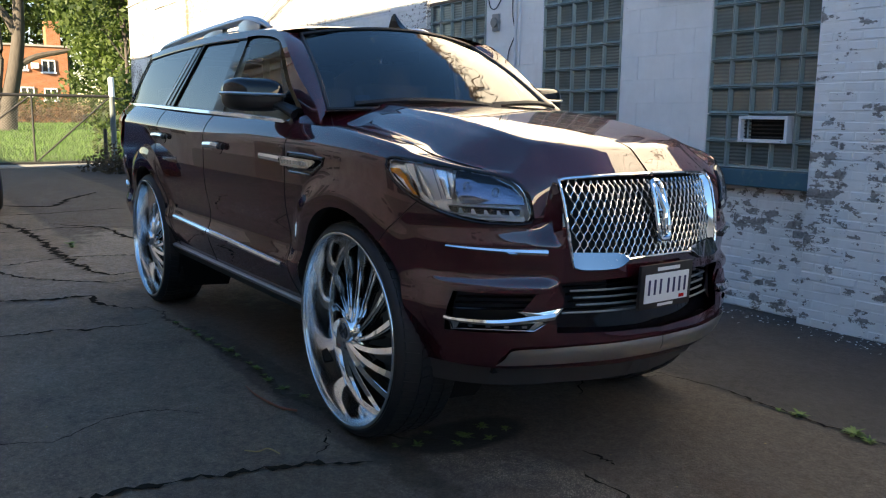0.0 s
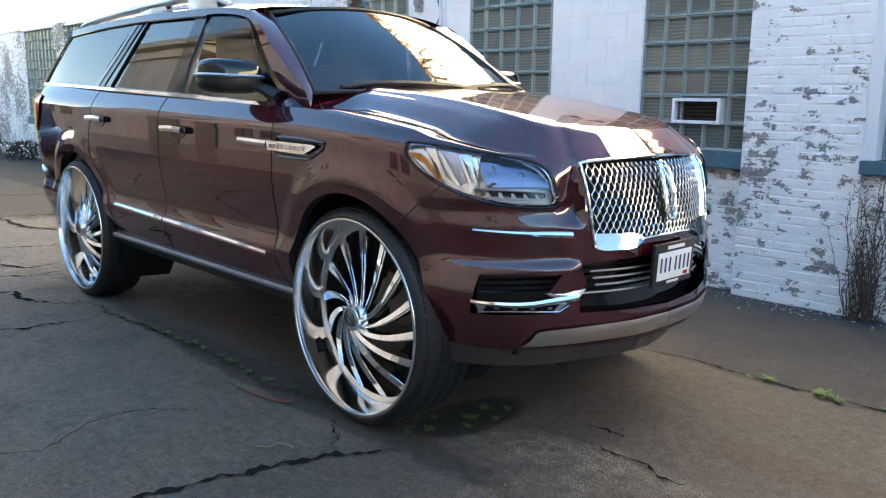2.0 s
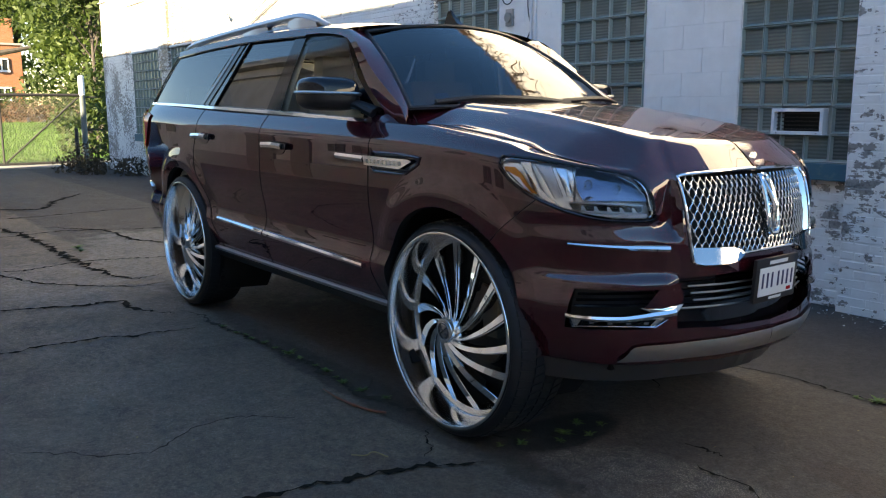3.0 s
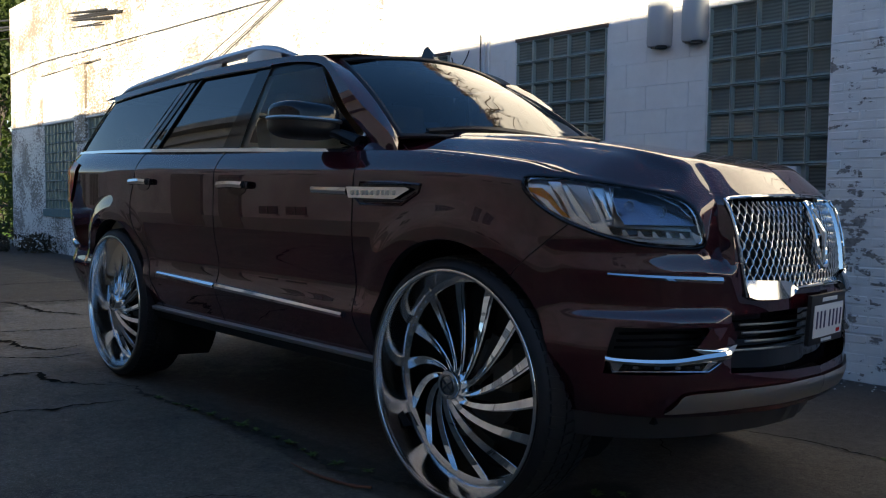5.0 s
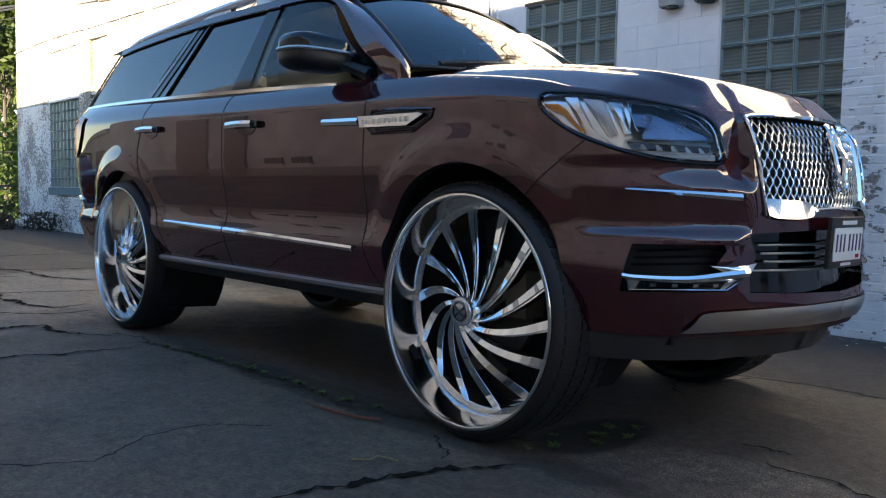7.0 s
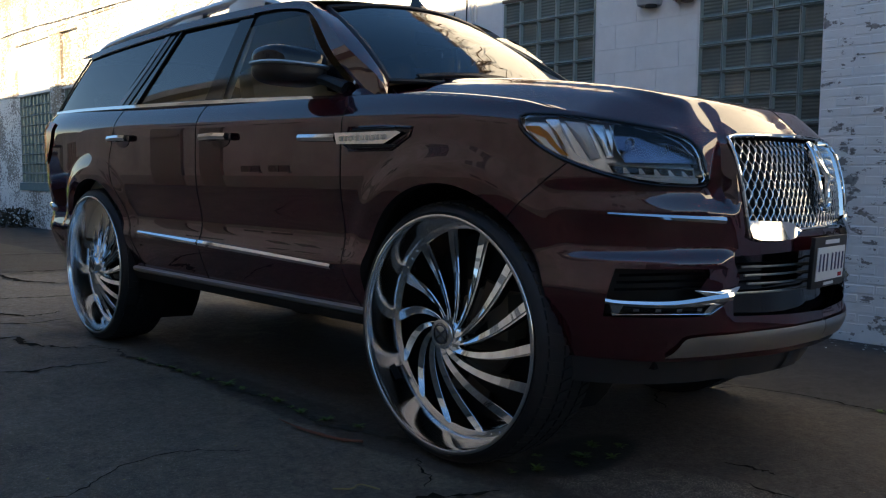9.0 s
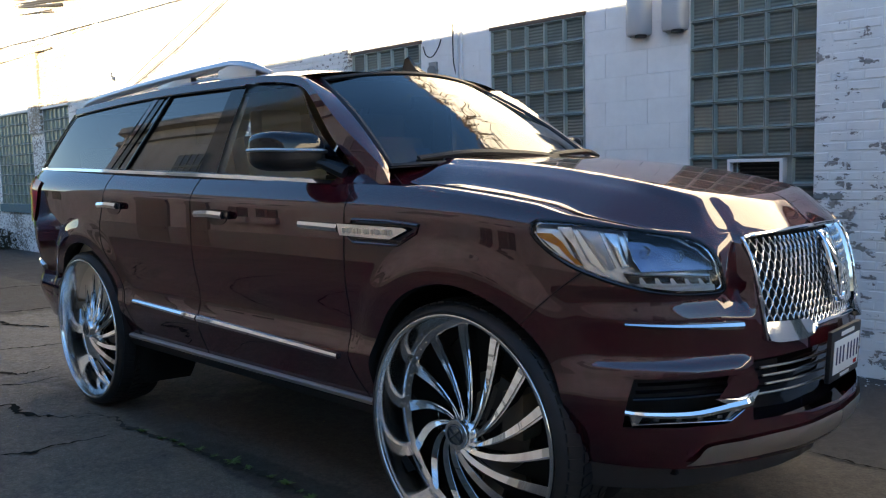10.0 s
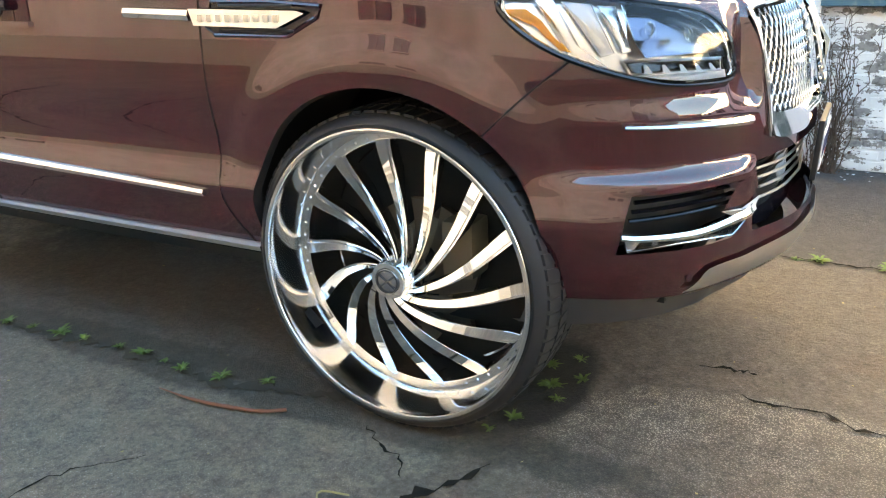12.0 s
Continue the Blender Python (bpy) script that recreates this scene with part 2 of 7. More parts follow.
def skin(s, z, off=0.0, side=-1):
    """A place on the car's lower skin, s along the outline from tail to nose and z up, lifted by off."""
    x, w = np.interp(s, ARC, OUTLINE[:, 0]), np.interp(s, ARC, OUTLINE[:, 1])
    nx, nw = np.interp(s, ARC, OUT_NORMAL[:, 0]), np.interp(s, ARC, OUT_NORMAL[:, 1])
    top = top_z(x)
    zc = float(crease_z(x))
    t = max(0.0, (z - zc) / max(top - zc, 0.02))
    flank = float(side_in(min(z, 1.2))) + (top - zc) * (0.22 * t + 0.44 * t * t)
    # swollen wheel arches
    for cx, cz, r in ((0.0, 0.56, 0.455), (-3.11, 0.53, 0.485)):
        d = math.hypot(x - cx, max(z - cz, 0)) - r
        e = min(1.0, max(0.0, (0.165 - d) / 0.11))
        h = min(1.0, max(0.0, (z - 0.50) / 0.42))
        flank -= 0.019 * e * e * (3 - 2 * e) * h * h * (3 - 2 * h)
    f = nx * nx
    deep = (1 - f) * flank + f * (front_in(z) if nx > 0 else 0.5 * side_in(min(z, 1.2)) + 0.08 * max(0, z - 1.0))
    # the bumper corner folds back under the headlight and steps out over the fog lamp
    a, b = min(1.0, max(0.0, (x - 0.36) / 0.26)), min(1.0, max(0.0, (w - 0.44) / 0.07))
    deep -= a * a * (3 - 2 * a) * b * b * (3 - 2 * b) * float(fold(z)) if x > 0.36 else 0.0
    # and falls back between headlight and grille
    if 0.445 < w < 0.56 and x > 0.5:
        deep += 0.6 * max(0.0, 0.105 - float(front_in(z))) * min((0.56 - w) / 0.10, (w - 0.445) / 0.02, 1.0) * min(1.0, max(0.0, (z - 0.93) / 0.09))
    x, w = x + nx * (off - deep), w + nw * (off - deep)
    return (x, YC + side * w, z)


def inside(poly, x, y):
    hit, n = False, len(poly)
    for i in range(n):
        (x0, y0), (x1, y1) = poly[i], poly[i - 1]
        if (y0 > y) != (y1 > y) and x < (x1 - x0) * (y - y0) / (y1 - y0) + x0:
            hit = not hit
    return hit


def nearest(poly, x, y):
    best, at = 1e9, None
    for i in range(len(poly)):
        (x0, y0), (x1, y1) = poly[i], poly[i - 1]
        dx, dy = x1 - x0, y1 - y0
        t = max(0, min(1, ((x - x0) * dx + (y - y0) * dy) / (dx * dx + dy * dy + 1e-12)))
        px, py = x0 + t * dx, y0 + t * dy
        d = (px - x) ** 2 + (py - y) ** 2
        if d < best:
            best, at = d, (px, py)
    return at


def arch(cx, cz, r, low=0.2):
    c = s_at_x(cx)
    a = [(c + r * math.cos(q), cz + r * math.sin(q)) for q in np.linspace(0, math.pi, 40)]
    return [(c + r * 1.0, low)] + a + [(c - r * 1.0, low)]


def smooth_poly(points, n=80):
    pts = [tuple(p) for p in points]
    return [tuple(p) for p in spline(pts + [pts[0]], n)[:-1]]


LAMP = [(s_at_x(x), z) for x, z in ((0.340, 1.232), (0.352, 1.240), (0.40, 1.240), (0.50, 1.232), (0.62, 1.215), (0.72, 1.196))] + [
    (s_at_w(w), z) for w, z in ((0.655, 1.184), (0.60, 1.163), (0.567, 1.122), (0.553, 1.06), (0.556, 1.014))] + [
    (s_at_x(x), z) for x, z in ((0.76, 1.013), (0.69, 1.024), (0.61, 1.047), (0.53, 1.077), (0.465, 1.106), (0.405, 1.143), (0.362, 1.180), (0.342, 1.207))]
GRILLE = [(s_at_w(w), z) for w, z in ((0.44, 1.165), (0.452, 1.15), (0.437, 1.05), (0.425, 0.95), (0.415, 0.87), (0.40, 0.845), (0.24, 0.845), (0.18, 0.872), (0.0, 0.872))] + [(ARC[-1] + 0.1, 0.872), (ARC[-1] + 0.1, 1.19), (ARC[-1], 1.187), (s_at_w(0.25), 1.183), (s_at_w(0.41), 1.176)]
INTAKE = [(s_at_w(w), z) for w, z in ((0.465, 0.79), (0.43, 0.72), (0.46, 0.655), (0.46, 0.60), (0.0, 0.585))] + [(ARC[-1] + 0.1, 0.585), (ARC[-1] + 0.1, 0.80), (s_at_w(0.2), 0.80)]
FOG = [(s_at_x(0.645), 0.755), (s_at_x(0.63), 0.70), (s_at_x(0.615), 0.603), (s_at_w(0.55), 0.606), (s_at_w(0.475), 0.655), (s_at_w(0.535), 0.755)]
ARCHES = [arch(0.0, 0.56, 0.455), arch(-3.11, 0.53, 0.485)]


def skin_mesh(z_low, cuts):
    """The lower skin of the right side, with openings cut and their edges drawn to the line."""
    cols = np.r_[np.linspace(0, s_at_x(-3.9), 40), np.linspace(s_at_x(-3.9), s_at_x(-0.6), 210)[1:], np.linspace(s_at_x(-0.6), ARC[-1], 170)[1:]]
    n, rows = len(cols), 74
    tz = [[z_low(s) + (top_z(np.interp(s, ARC, OUTLINE[:, 0])) - z_low(s)) * v for v in np.linspace(0, 1, rows)] for s in cols]
    sz = [[(s, tz[i][j]) for j in range(rows)] for i, s in enumerate(cols)]
    keep, used = [], {}
    boxes = [(min(p[0] for p in c), max(p[0] for p in c), min(p[1] for p in c), max(p[1] for p in c), c) for c in cuts]
    dropped = set()
    for i in range(n - 1):
        for j in range(rows - 1):
            cs, cz = (cols[i] + cols[i + 1]) / 2, (sz[i][j][1] + sz[i + 1][j + 1][1]) / 2
            cut = next((k for k, (a, b, c, d, poly) in enumerate(boxes) if a < cs < b and c < cz < d and inside(poly, cs, cz)), None)
            q = ((i, j), (i + 1, j), (i + 1, j + 1), (i, j + 1))
            if cut is None:
                keep.append(q)
            else:
                for v in q:
                    used[v] = cut
    verts, index = [], {}
    for q in keep:
        for i, j in q:
            if (i, j) not in index:
                s, z = sz[i][j]
                if (i, j) in used:
                    s, z = nearest(cuts[used[(i, j)]], s, z)
                    z = max(z, z_low(cols[i]))
                index[(i, j)] = len(verts)
                verts.append(skin(s, z))
    return verts, [tuple(index[v] for v in q) for q in keep]


def low_edge(s):
    x = np.interp(s, ARC, OUTLINE[:, 0])
    return 0.455 if x < 0.3 else 0.455 + 0.0 * x


def strip(line, off=0.0, width=0.02, proud=0.012, side=-1, taper=(1, 1)):
    """A moulding laid along a line on the skin (s, z)."""
    pts = spline(line, 40)
    rows = []
    for k, (s, z) in enumerate(pts):
        t = k / (len(pts) - 1)
        h = width / 2 * (taper[0] + (taper[1] - taper[0]) * t)
        rows.append([skin(s, z - h, off - 0.003, side), skin(s, z - h * 0.85, off + proud * 0.7, side), skin(s, z, off + proud, side), skin(s, z + h * 0.85, off + proud * 0.7, side), skin(s, z + h, off - 0.003, side)])
    v, f = grid(rows)
    n = len(rows[0])
    f += [tuple(range(n)), tuple(reversed(range(len(v) - n, len(v))))]
    return v, f


def patch(poly, off=0.0, side=-1, depth=0.0, shrink=1.0, ring=8):
    """A plate on the skin that fills a closed line of (s, z)."""
    c = np.mean(poly, axis=0)
    rows = []
    for k in range(ring + 1):
        t = k / ring * shrink
        o = off - depth * (1 - t * t)
        rows.append([skin(c[0] + (s - c[0]) * t, c[1] + (z - c[1]) * t, o, side) for s, z in list(poly) + [poly[0]]])
    return grid(rows)


def rim_line(poly, radius, off=0.0, side=-1, n=6):
    return tube([skin(s, z, off, side) for s, z in poly], radius, n, closed=True)


# greenhouse
green_w = curve1([(-4.3, 0.735), (-4.0, 0.775), (-3.5, 0.815), (-2.5, 0.842), (-1.5, 0.845), (-0.9, 0.832), (-0.5, 0.80)])
roof_edge_z = curve1([(-4.05, 1.815), (-3.6, 1.852), (-2.6, 1.882), (-1.8, 1.878), (-1.35, 1.862), (-1.12, 1.838)])


def glasshouse(x, z, off=0.0, side=-1):
    zb = float(belt_z(min(x, -0.6)))
    h = z - zb
    w = float(green_w(x)) - 0.27 * h - 0.08 * h * h
    return (x, YC + side * (w + off), z)


def ribbon(a, b, n=24, m=6, off=0.0, side=-1):
    """A sheet on the greenhouse between two lines of (x, z)."""
    pa, pb = spline(a, n), spline(b, n)
    rows = [[glasshouse(*(pa[i] + (pb[i] - pa[i]) * j / m), off, side) for j in range(m + 1)] for i in range(n)]
    return grid(rows)


def build_car():
    car = thing("suv", "dark burgundy luxury SUV on oversized chrome wheels, parked beside the wall", "car")
    for side in (-1, 1):
        f = (lambda sh: sh) if side == -1 else mirrored
        # lower skin with its openings
        shell = skin_mesh(low_edge, ARCHES + [LAMP, GRILLE, INTAKE, FOG])
        if side == -1:
            right = shell
        lamp_side(car, f)
    whole = join(right, mirrored(right))
    body = part("body", whole, PAINT, car, "glossy dark burgundy painted body")
    hood(car)
    for side in (-1, 1):
        f = (lambda sh: sh) if side == -1 else mirrored
        flank(car, f, side)
        cabin(car, f, side)
    roof(car)
    nose(car)
    inner(car)
    return car


def slope(poly, low, high, ring=4, side=-1, turn=0.0):
    """A plate in a lamp that lies back: its bottom edge stands at low, its top edge at high, behind the skin."""
    z0, z1 = min(p[1] for p in poly), max(p[1] for p in poly)
    s0, s1 = min(p[0] for p in poly), max(p[0] for p in poly)
    c = np.mean(poly, axis=0)
    rows = []
    for k in range(ring + 1):
        t = k / ring
        at = [(c[0] + (s - c[0]) * t, c[1] + (z - c[1]) * t) for s, z in list(poly) + [poly[0]]]
        rows.append([skin(s, z, low + (high - low) * (z - z0) / (z1 - z0) - turn * (s - s0) / (s1 - s0), side) for s, z in at])
    return grid(rows)


def lamp_side(car, f):
    back = smooth_poly(LAMP, 90)
    lamp = part("headlight", f(patch(back, 0.006, ring=10)), GLASS_LAMP, car, "clear headlight with a bright housing and an amber side reflector")
    lamp.visible_shadow = False
    s0, s1 = s_at_x(0.34), s_at_w(0.552)

    def at(*points):
        """Places in the lamp: across from its outer tip (0) to its inner end (1), and height over 1 m."""
        return [(s0 + (s1 - s0) * u, 1.0 + h) for u, h in points]

    part("housing", f(slope(back, -0.040, -0.130, ring=10, turn=0.010)), LAMP_WHITE, lamp)
    # upright reflector facets, each turned towards the nose
    loop = back + back[:1]
    for k in range(5):
        u0, u1 = ((0.010, 0.165), (0.167, 0.330), (0.332, 0.492), (0.494, 0.73), (0.732, 0.97))[k]
        ends = []
        for u in (u0, u1):
            p = s0 + (s1 - s0) * u
            zs = [z0 + (z1 - z0) * (p - q0) / (q1 - q0) for (q0, z0), (q1, z1) in zip(loop, loop[1:]) if (q0 - p) * (q1 - p) <= 0 and q0 != q1] or [1.1, 1.2]
            ends.append((p, min(zs) + 0.003, max(zs) - 0.003))
        (pa, la, ha), (pb, lb, hb) = ends
        facet = [[skin(p, lo + (hi - lo) * v, -0.014 - 0.012 * v - 0.006 * e - 0.045 * (k > 2)) for v in np.linspace(0, 1, 5)] for e, p, lo, hi in ((0, pa, la, ha), (0.5, (pa + pb) / 2, (la + lb) / 2, (ha + hb) / 2), (1, pb, lb, hb))]
        part("reflector_facet", f(grid(facet)), LAMP_CHROME, lamp)
    part("bezel", f(rim_line(back, 0.0070, 0.002)), GLOSSBLACK, lamp)
    c = np.mean(back, axis=0)
    part("inner_edge", f(rim_line([(c[0] + (p - c[0]) * 0.955, c[1] + (z - c[1]) * 0.92) for p, z in back], 0.0030, -0.004)), CHROME, lamp)
    # amber band that bends down along the outer tip
    part("amber_reflector", f(slope(at((0.030, 0.202), (0.106, 0.201), (0.163, 0.176), (0.212, 0.138), (0.275, 0.103), (0.236, 0.107), (0.174, 0.141), (0.118, 0.180), (0.034, 0.190)), 0.000, -0.008, ring=3, turn=0.004)), AMBER, lamp, "amber side reflector")
    # bright blades that lean across the housing
    for k, (shape, mat) in enumerate(((((0.135, 0.222), (0.20, 0.222), (0.335, 0.082), (0.44, 0.055), (0.36, 0.058), (0.275, 0.088)), SILVER_LAMP), (((0.235, 0.215), (0.345, 0.208), (0.435, 0.098), (0.385, 0.090)), LAMP_WHITE), (((0.37, 0.204), (0.44, 0.200), (0.50, 0.100), (0.465, 0.098)), SILVER_LAMP))):
        part("trim_blade", f(slope(at(*shape), -0.002 - 0.003 * (k == 1), -0.008 - 0.003 * (k == 1), ring=3, turn=0.004)), mat, lamp)
        part("blade_edge", f(rim_line(at(*shape), 0.0012, -0.007)), CHROME_DARK, lamp)
    # glossy lens bay with two projectors; its blue paints in the cover's sky reflection
    bay = at((0.47, 0.203), (0.61, 0.195), (0.75, 0.178), (0.88, 0.146), (0.95, 0.105), (0.955, 0.082), (0.56, 0.084), (0.515, 0.125))
    part("lens_bay", f(slope(bay, -0.006, -0.045)), LENS_SKY, lamp)
    part("bay_edge", f(rim_line(bay, 0.0022, -0.016)), CHROME_DARK, lamp)
    for u, h in ((0.585, 0.146), (0.775, 0.128)):
        (sx, z), = at((u, h))
        ring = [skin(sx + 0.015 * math.cos(q), z + 0.017 * math.sin(q), -0.014) for q in np.linspace(0, 2 * math.pi, 20, endpoint=False)]
        lens = part("projector", f(tube(ring, 0.0010, 6, closed=True)), CHROME_DARK, lamp)
        dome = [[skin(sx + 0.014 * t * math.cos(q), z + 0.016 * t * math.sin(q), -0.012 - 0.008 * t * t) for q in np.linspace(0, 2 * math.pi, 21)] for t in (0.01, 0.4, 0.75, 1)]
        part("lens", f(grid(dome)), GLASS_LAMP, lens)
    # row of small lights in a bright-edged tray
    tray = at((0.47, 0.078), (0.93, 0.066), (0.925, 0.040), (0.50, 0.048))
    part("light_tray", f(slope(tray, -0.003, -0.012, ring=2)), GLOSSBLACK, lamp)
    part("tray_edge", f(rim_line(tray, 0.0042, -0.005)), LAMP_CHROME, lamp)
    part("lower_bar", f(slope(at((0.40, 0.046), (0.50, 0.046), (0.955, 0.038), (0.955, 0.020), (0.75, 0.020), (0.50, 0.030)), 0.0, -0.010, ring=2)), LAMP_WHITE, lamp)
    for k in range(5):
        u = 0.555 + 0.078 * k
        h = 0.070 - 0.0025 * k
        part("light_cell", f(slope(at((u - 0.006, h - 0.002), (u + 0.008, h - 0.002), (u + 0.030, h - 0.020), (u - 0.004, h - 0.020)), 0.001, -0.006, ring=2)), LAMP_WHITE, lamp)


hood_mid = curve1([(-0.7, 1.455), (-0.4, 1.438), (0.0, 1.405), (0.35, 1.356), (0.6, 1.308), (0.78, 1.262), (1.0, 1.20)])


def hood_shape():
    """The hood rolls up from the top edge of the skin all round and flattens to its crown."""
    s0 = s_at_x(-0.58)
    spine = curve1([(s0, -0.58), (s_at_x(-0.25), -0.30), (s_at_x(0.1), -0.05), (s_at_x(0.4), 0.13), (s_at_w(0.70), 0.25), (s_at_w(0.40), 0.34), (ARC[-1], 0.42)])
    cols, rows = 160, 44
    fine = np.linspace(s0 - 0.3, ARC[-1], 500)
    edge = np.array([skin(s, top_z(np.interp(s, ARC, OUTLINE[:, 0]))) for s in fine])
    front = edge[edge[:, 0] > 0.30][::-1]
    fw = np.abs(front[:, 1] - YC)
    both = np.r_[edge, edge * (1, -1, 1) + (0, 2 * YC, 0)]
    out = []
    for i in range(cols + 1):
        s = s0 + (ARC[-1] - s0) * i / cols
        ex, ey, ez = skin(s, top_z(np.interp(s, ARC, OUTLINE[:, 0])))
        ew, ix = abs(ey - YC), float(spine(s))
        line = []
        for j in range(rows + 1):
            b = (j / rows) ** 1.7
            x, w = ex + (ix - ex) * b, ew * (1 - b)
            d = np.hypot(both[:, 0] - x, both[:, 1] - (YC - w))
            near = np.exp(-(d - d.min()) / 0.03)
            z = float((near * both[:, 2]).sum() / near.sum())
            line.append((x, YC - w, hood_z(x, w, ez if j == 0 else z, float(d.min()) if j else 0.0, float(np.interp(w, fw, front[:, 0])) - x, float(np.interp(w, fw, front[:, 2])))))
        out.append(line)
    return flipped(grid(out))


def hood_z(x, w, ez, u, ahead, nose_z):
    """Height of the hood: u from its edge, ahead: how far from the nose, whose edge lies at nose_z."""
    a = min(1, max(0, (x - 0.42) / 0.28))
    a = a * a * (3 - 2 * a)
    r = min(1, max(0, (x + 0.62) / 0.34))
    side = (0.12 + 0.38 * r * r * (3 - 2 * r) + 0.10 * a) * 0.018 * math.log1p(math.exp((w - 0.50 + 0.07 * a) / 0.018))
    crown = float(hood_mid(x)) + 0.008 - 0.020 * (w / 0.8) ** 2
    t = min(1, max(0, (0.49 - w) / 0.04))
    crown += 0.014 * t * t * (3 - 2 * t) * min(1, u / 0.15)
    # beside the engine the fender has a crest of its own, below the hood's flank
    f = min(1, max(0, (abs(x - 0.06) - 0.22) / 0.16))
    roll = 0.015 - 0.0147 * f * f * (3 - 2 * f)
    crest = ez + roll * (1 - math.exp(-u * 0.95 / roll)) - 0.06 * max(0.0, u - 0.03)
    top = 0.003 * math.log(math.exp((crown - side - ez) / 0.003) + math.exp((crest - ez) / 0.003)) + ez
    edge = ez + 0.95 * u + 0.003
    top = min(top, edge) - 0.004 * math.log1p(math.exp(-abs(top - edge) / 0.004))
    over = nose_z + 1.5 * max(0.0, ahead) + 0.004
    k = 0.006
    return min(top, over) - k * math.log1p(math.exp(-abs(top - over) / k)) if u > 0 else ez


def hood(car):
    h = hood_shape()
    part("hood", join(h, mirrored(h)), PAINT, car, "glossy burgundy hood with two raised creases")
    # shut line between hood and fender
    sheet = np.array(h[0])
    seam = []
    for x in np.linspace(-0.5, 0.62, 30):
        w = float(np.interp(x, [-0.5, -0.36, 0.0, 0.4, 0.66, 0.80], [0.70, 0.755, 0.775, 0.72, 0.61, 0.50]))
        seam.append((x, w))
    for side in (-1, 1):
        pts = []
        for x, w in seam:
            d = np.hypot(sheet[:, 0] - x, np.abs(sheet[:, 1] - YC) - w)
            near = np.argsort(d)[:4]
            pts.append((x, YC + side * w, float(np.average(sheet[near, 2], weights=1 / (d[near] + 1e-4)))))
        part("shut_line", tube(pts, 0.003, 5), LINER, car)


def flank(car, f, side):
    def sx(x):
        return s_at_x(x)
    # shut lines of the doors
    for name, line in (("shut_line", [(-0.545, 1.335), (-0.56, 1.1), (-0.575, 0.75), (-0.55, 0.60), (-0.50, 0.50)]), ("shut_line", [(-1.74, 1.395), (-1.755, 1.1), (-1.76, 0.75), (-1.755, 0.5)]), ("shut_line", [(-2.74, 1.43), (-2.76, 1.28), (-2.83, 1.12), (-2.78, 1.0), (-2.66, 0.86), (-2.57, 0.70), (-2.5, 0.5)]), ("shut_line", [(0.505, 1.085), (0.40, 1.00), (0.30, 0.905)])):
        part(name, f(tube([skin(sx(x), z, -0.0005) for x, z in spline(line, 30)], 0.0032, 5)), LINER, car)
    # chrome along the sill of the windows
    pts = [(x, float(belt_z(x)) + 0.004) for x in np.linspace(-4.03, -0.62, 40)]
    rows = [[glasshouse(x, z - 0.012, 0.004), glasshouse(x, z - 0.008, 0.014), glasshouse(x, z + 0.010, 0.014), glasshouse(x, z + 0.014, 0.0)] for x, z in pts]
    part("belt_moulding", f(grid(rows)), CHROME, car, "chrome window sill moulding")
    # lower chrome strips, one on each door
    part("door_strip", f(strip([(sx(-2.47), 0.716), (sx(-2.1), 0.707), (sx(-1.765), 0.698)], 0.0, 0.030, 0.016, taper=(0.6, 1))), CHROME, car, "chrome strip low on the rear door")
    part("door_strip", f(strip([(sx(-1.75), 0.698), (sx(-1.2), 0.684), (sx(-0.635), 0.667)], 0.0, 0.032, 0.016, taper=(1, 0.8))), CHROME, car, "chrome strip low on the front door")
    # running board and black sill
    rows = []
    for x in np.linspace(-2.62, -0.475, 30):
        z = 0.5
        rows.append([(x, YC - 0.84, z - 0.03), (x, YC - 0.873, z - 0.016), (x, YC - 0.878, z), (x, YC - 0.868, z + 0.008), (x, YC - 0.82, z + 0.010)])
    part("running_board", f(flipped(grid(rows))), BOARD, car, "dull silver running board edge")
    rows = [[(x, YC - 0.86, 0.475), (x, YC - 0.83, 0.43), (x, YC - 0.60, 0.40)] for x in np.linspace(-2.66, -0.45, 12)]
    part("sill_panel", f(flipped(grid(rows))), BLACK, car)
    # door handles with their bowls
    for x, z in ((-1.53, 1.222), (-2.65, 1.247)):
        bowl = [(sx(x) + 0.085 * math.cos(q) + 0.03, z - 0.018 + 0.034 * math.sin(q)) for q in np.linspace(0, 2 * math.pi, 28, endpoint=False)]
        handle = part("door_handle", f(strip([(sx(x - 0.125), z), (sx(x), z + 0.003), (sx(x + 0.125), z - 0.002)], 0.022, 0.036, 0.018)), CHROME, car, "chrome door handle")
        part("bowl", f(patch(bowl, 0.003, depth=0.0, ring=3)), GLOSSBLACK, handle)
        part("lock_end", f(strip([(sx(x + 0.128), z - 0.004), (sx(x + 0.165), z - 0.004)], 0.012, 0.034, 0.014)), GLOSSBLACK, handle)
    # fender vent with its bright bar
    frame_line = [(sx(-0.50), 1.225), (sx(-0.30), 1.224), (sx(-0.135), 1.213), (sx(-0.15), 1.185), (sx(-0.25), 1.137), (sx(-0.50), 1.137), (sx(-0.53), 1.16)]
    vent = part("fender_vent", f(patch(frame_line, 0.004, ring=3)), GLOSSBLACK, car, "black fender vent crossed by a bright bar")
    part("vent_frame", f(rim_line(frame_line, 0.006, 0.003)), PAINT, vent)
    for z in (1.150, 1.216):
        part("vent_slat", f(strip([(sx(-0.47), z), (sx(-0.22), z)], 0.006, 0.008, 0.006)), BLACK, vent)
    bar = part("vent_bar", f(strip([(sx(-0.835), 1.197), (sx(-0.58), 1.190)], 0.004, 0.034, 0.018, taper=(0.9, 1))), CHROME, vent, "polished bar")
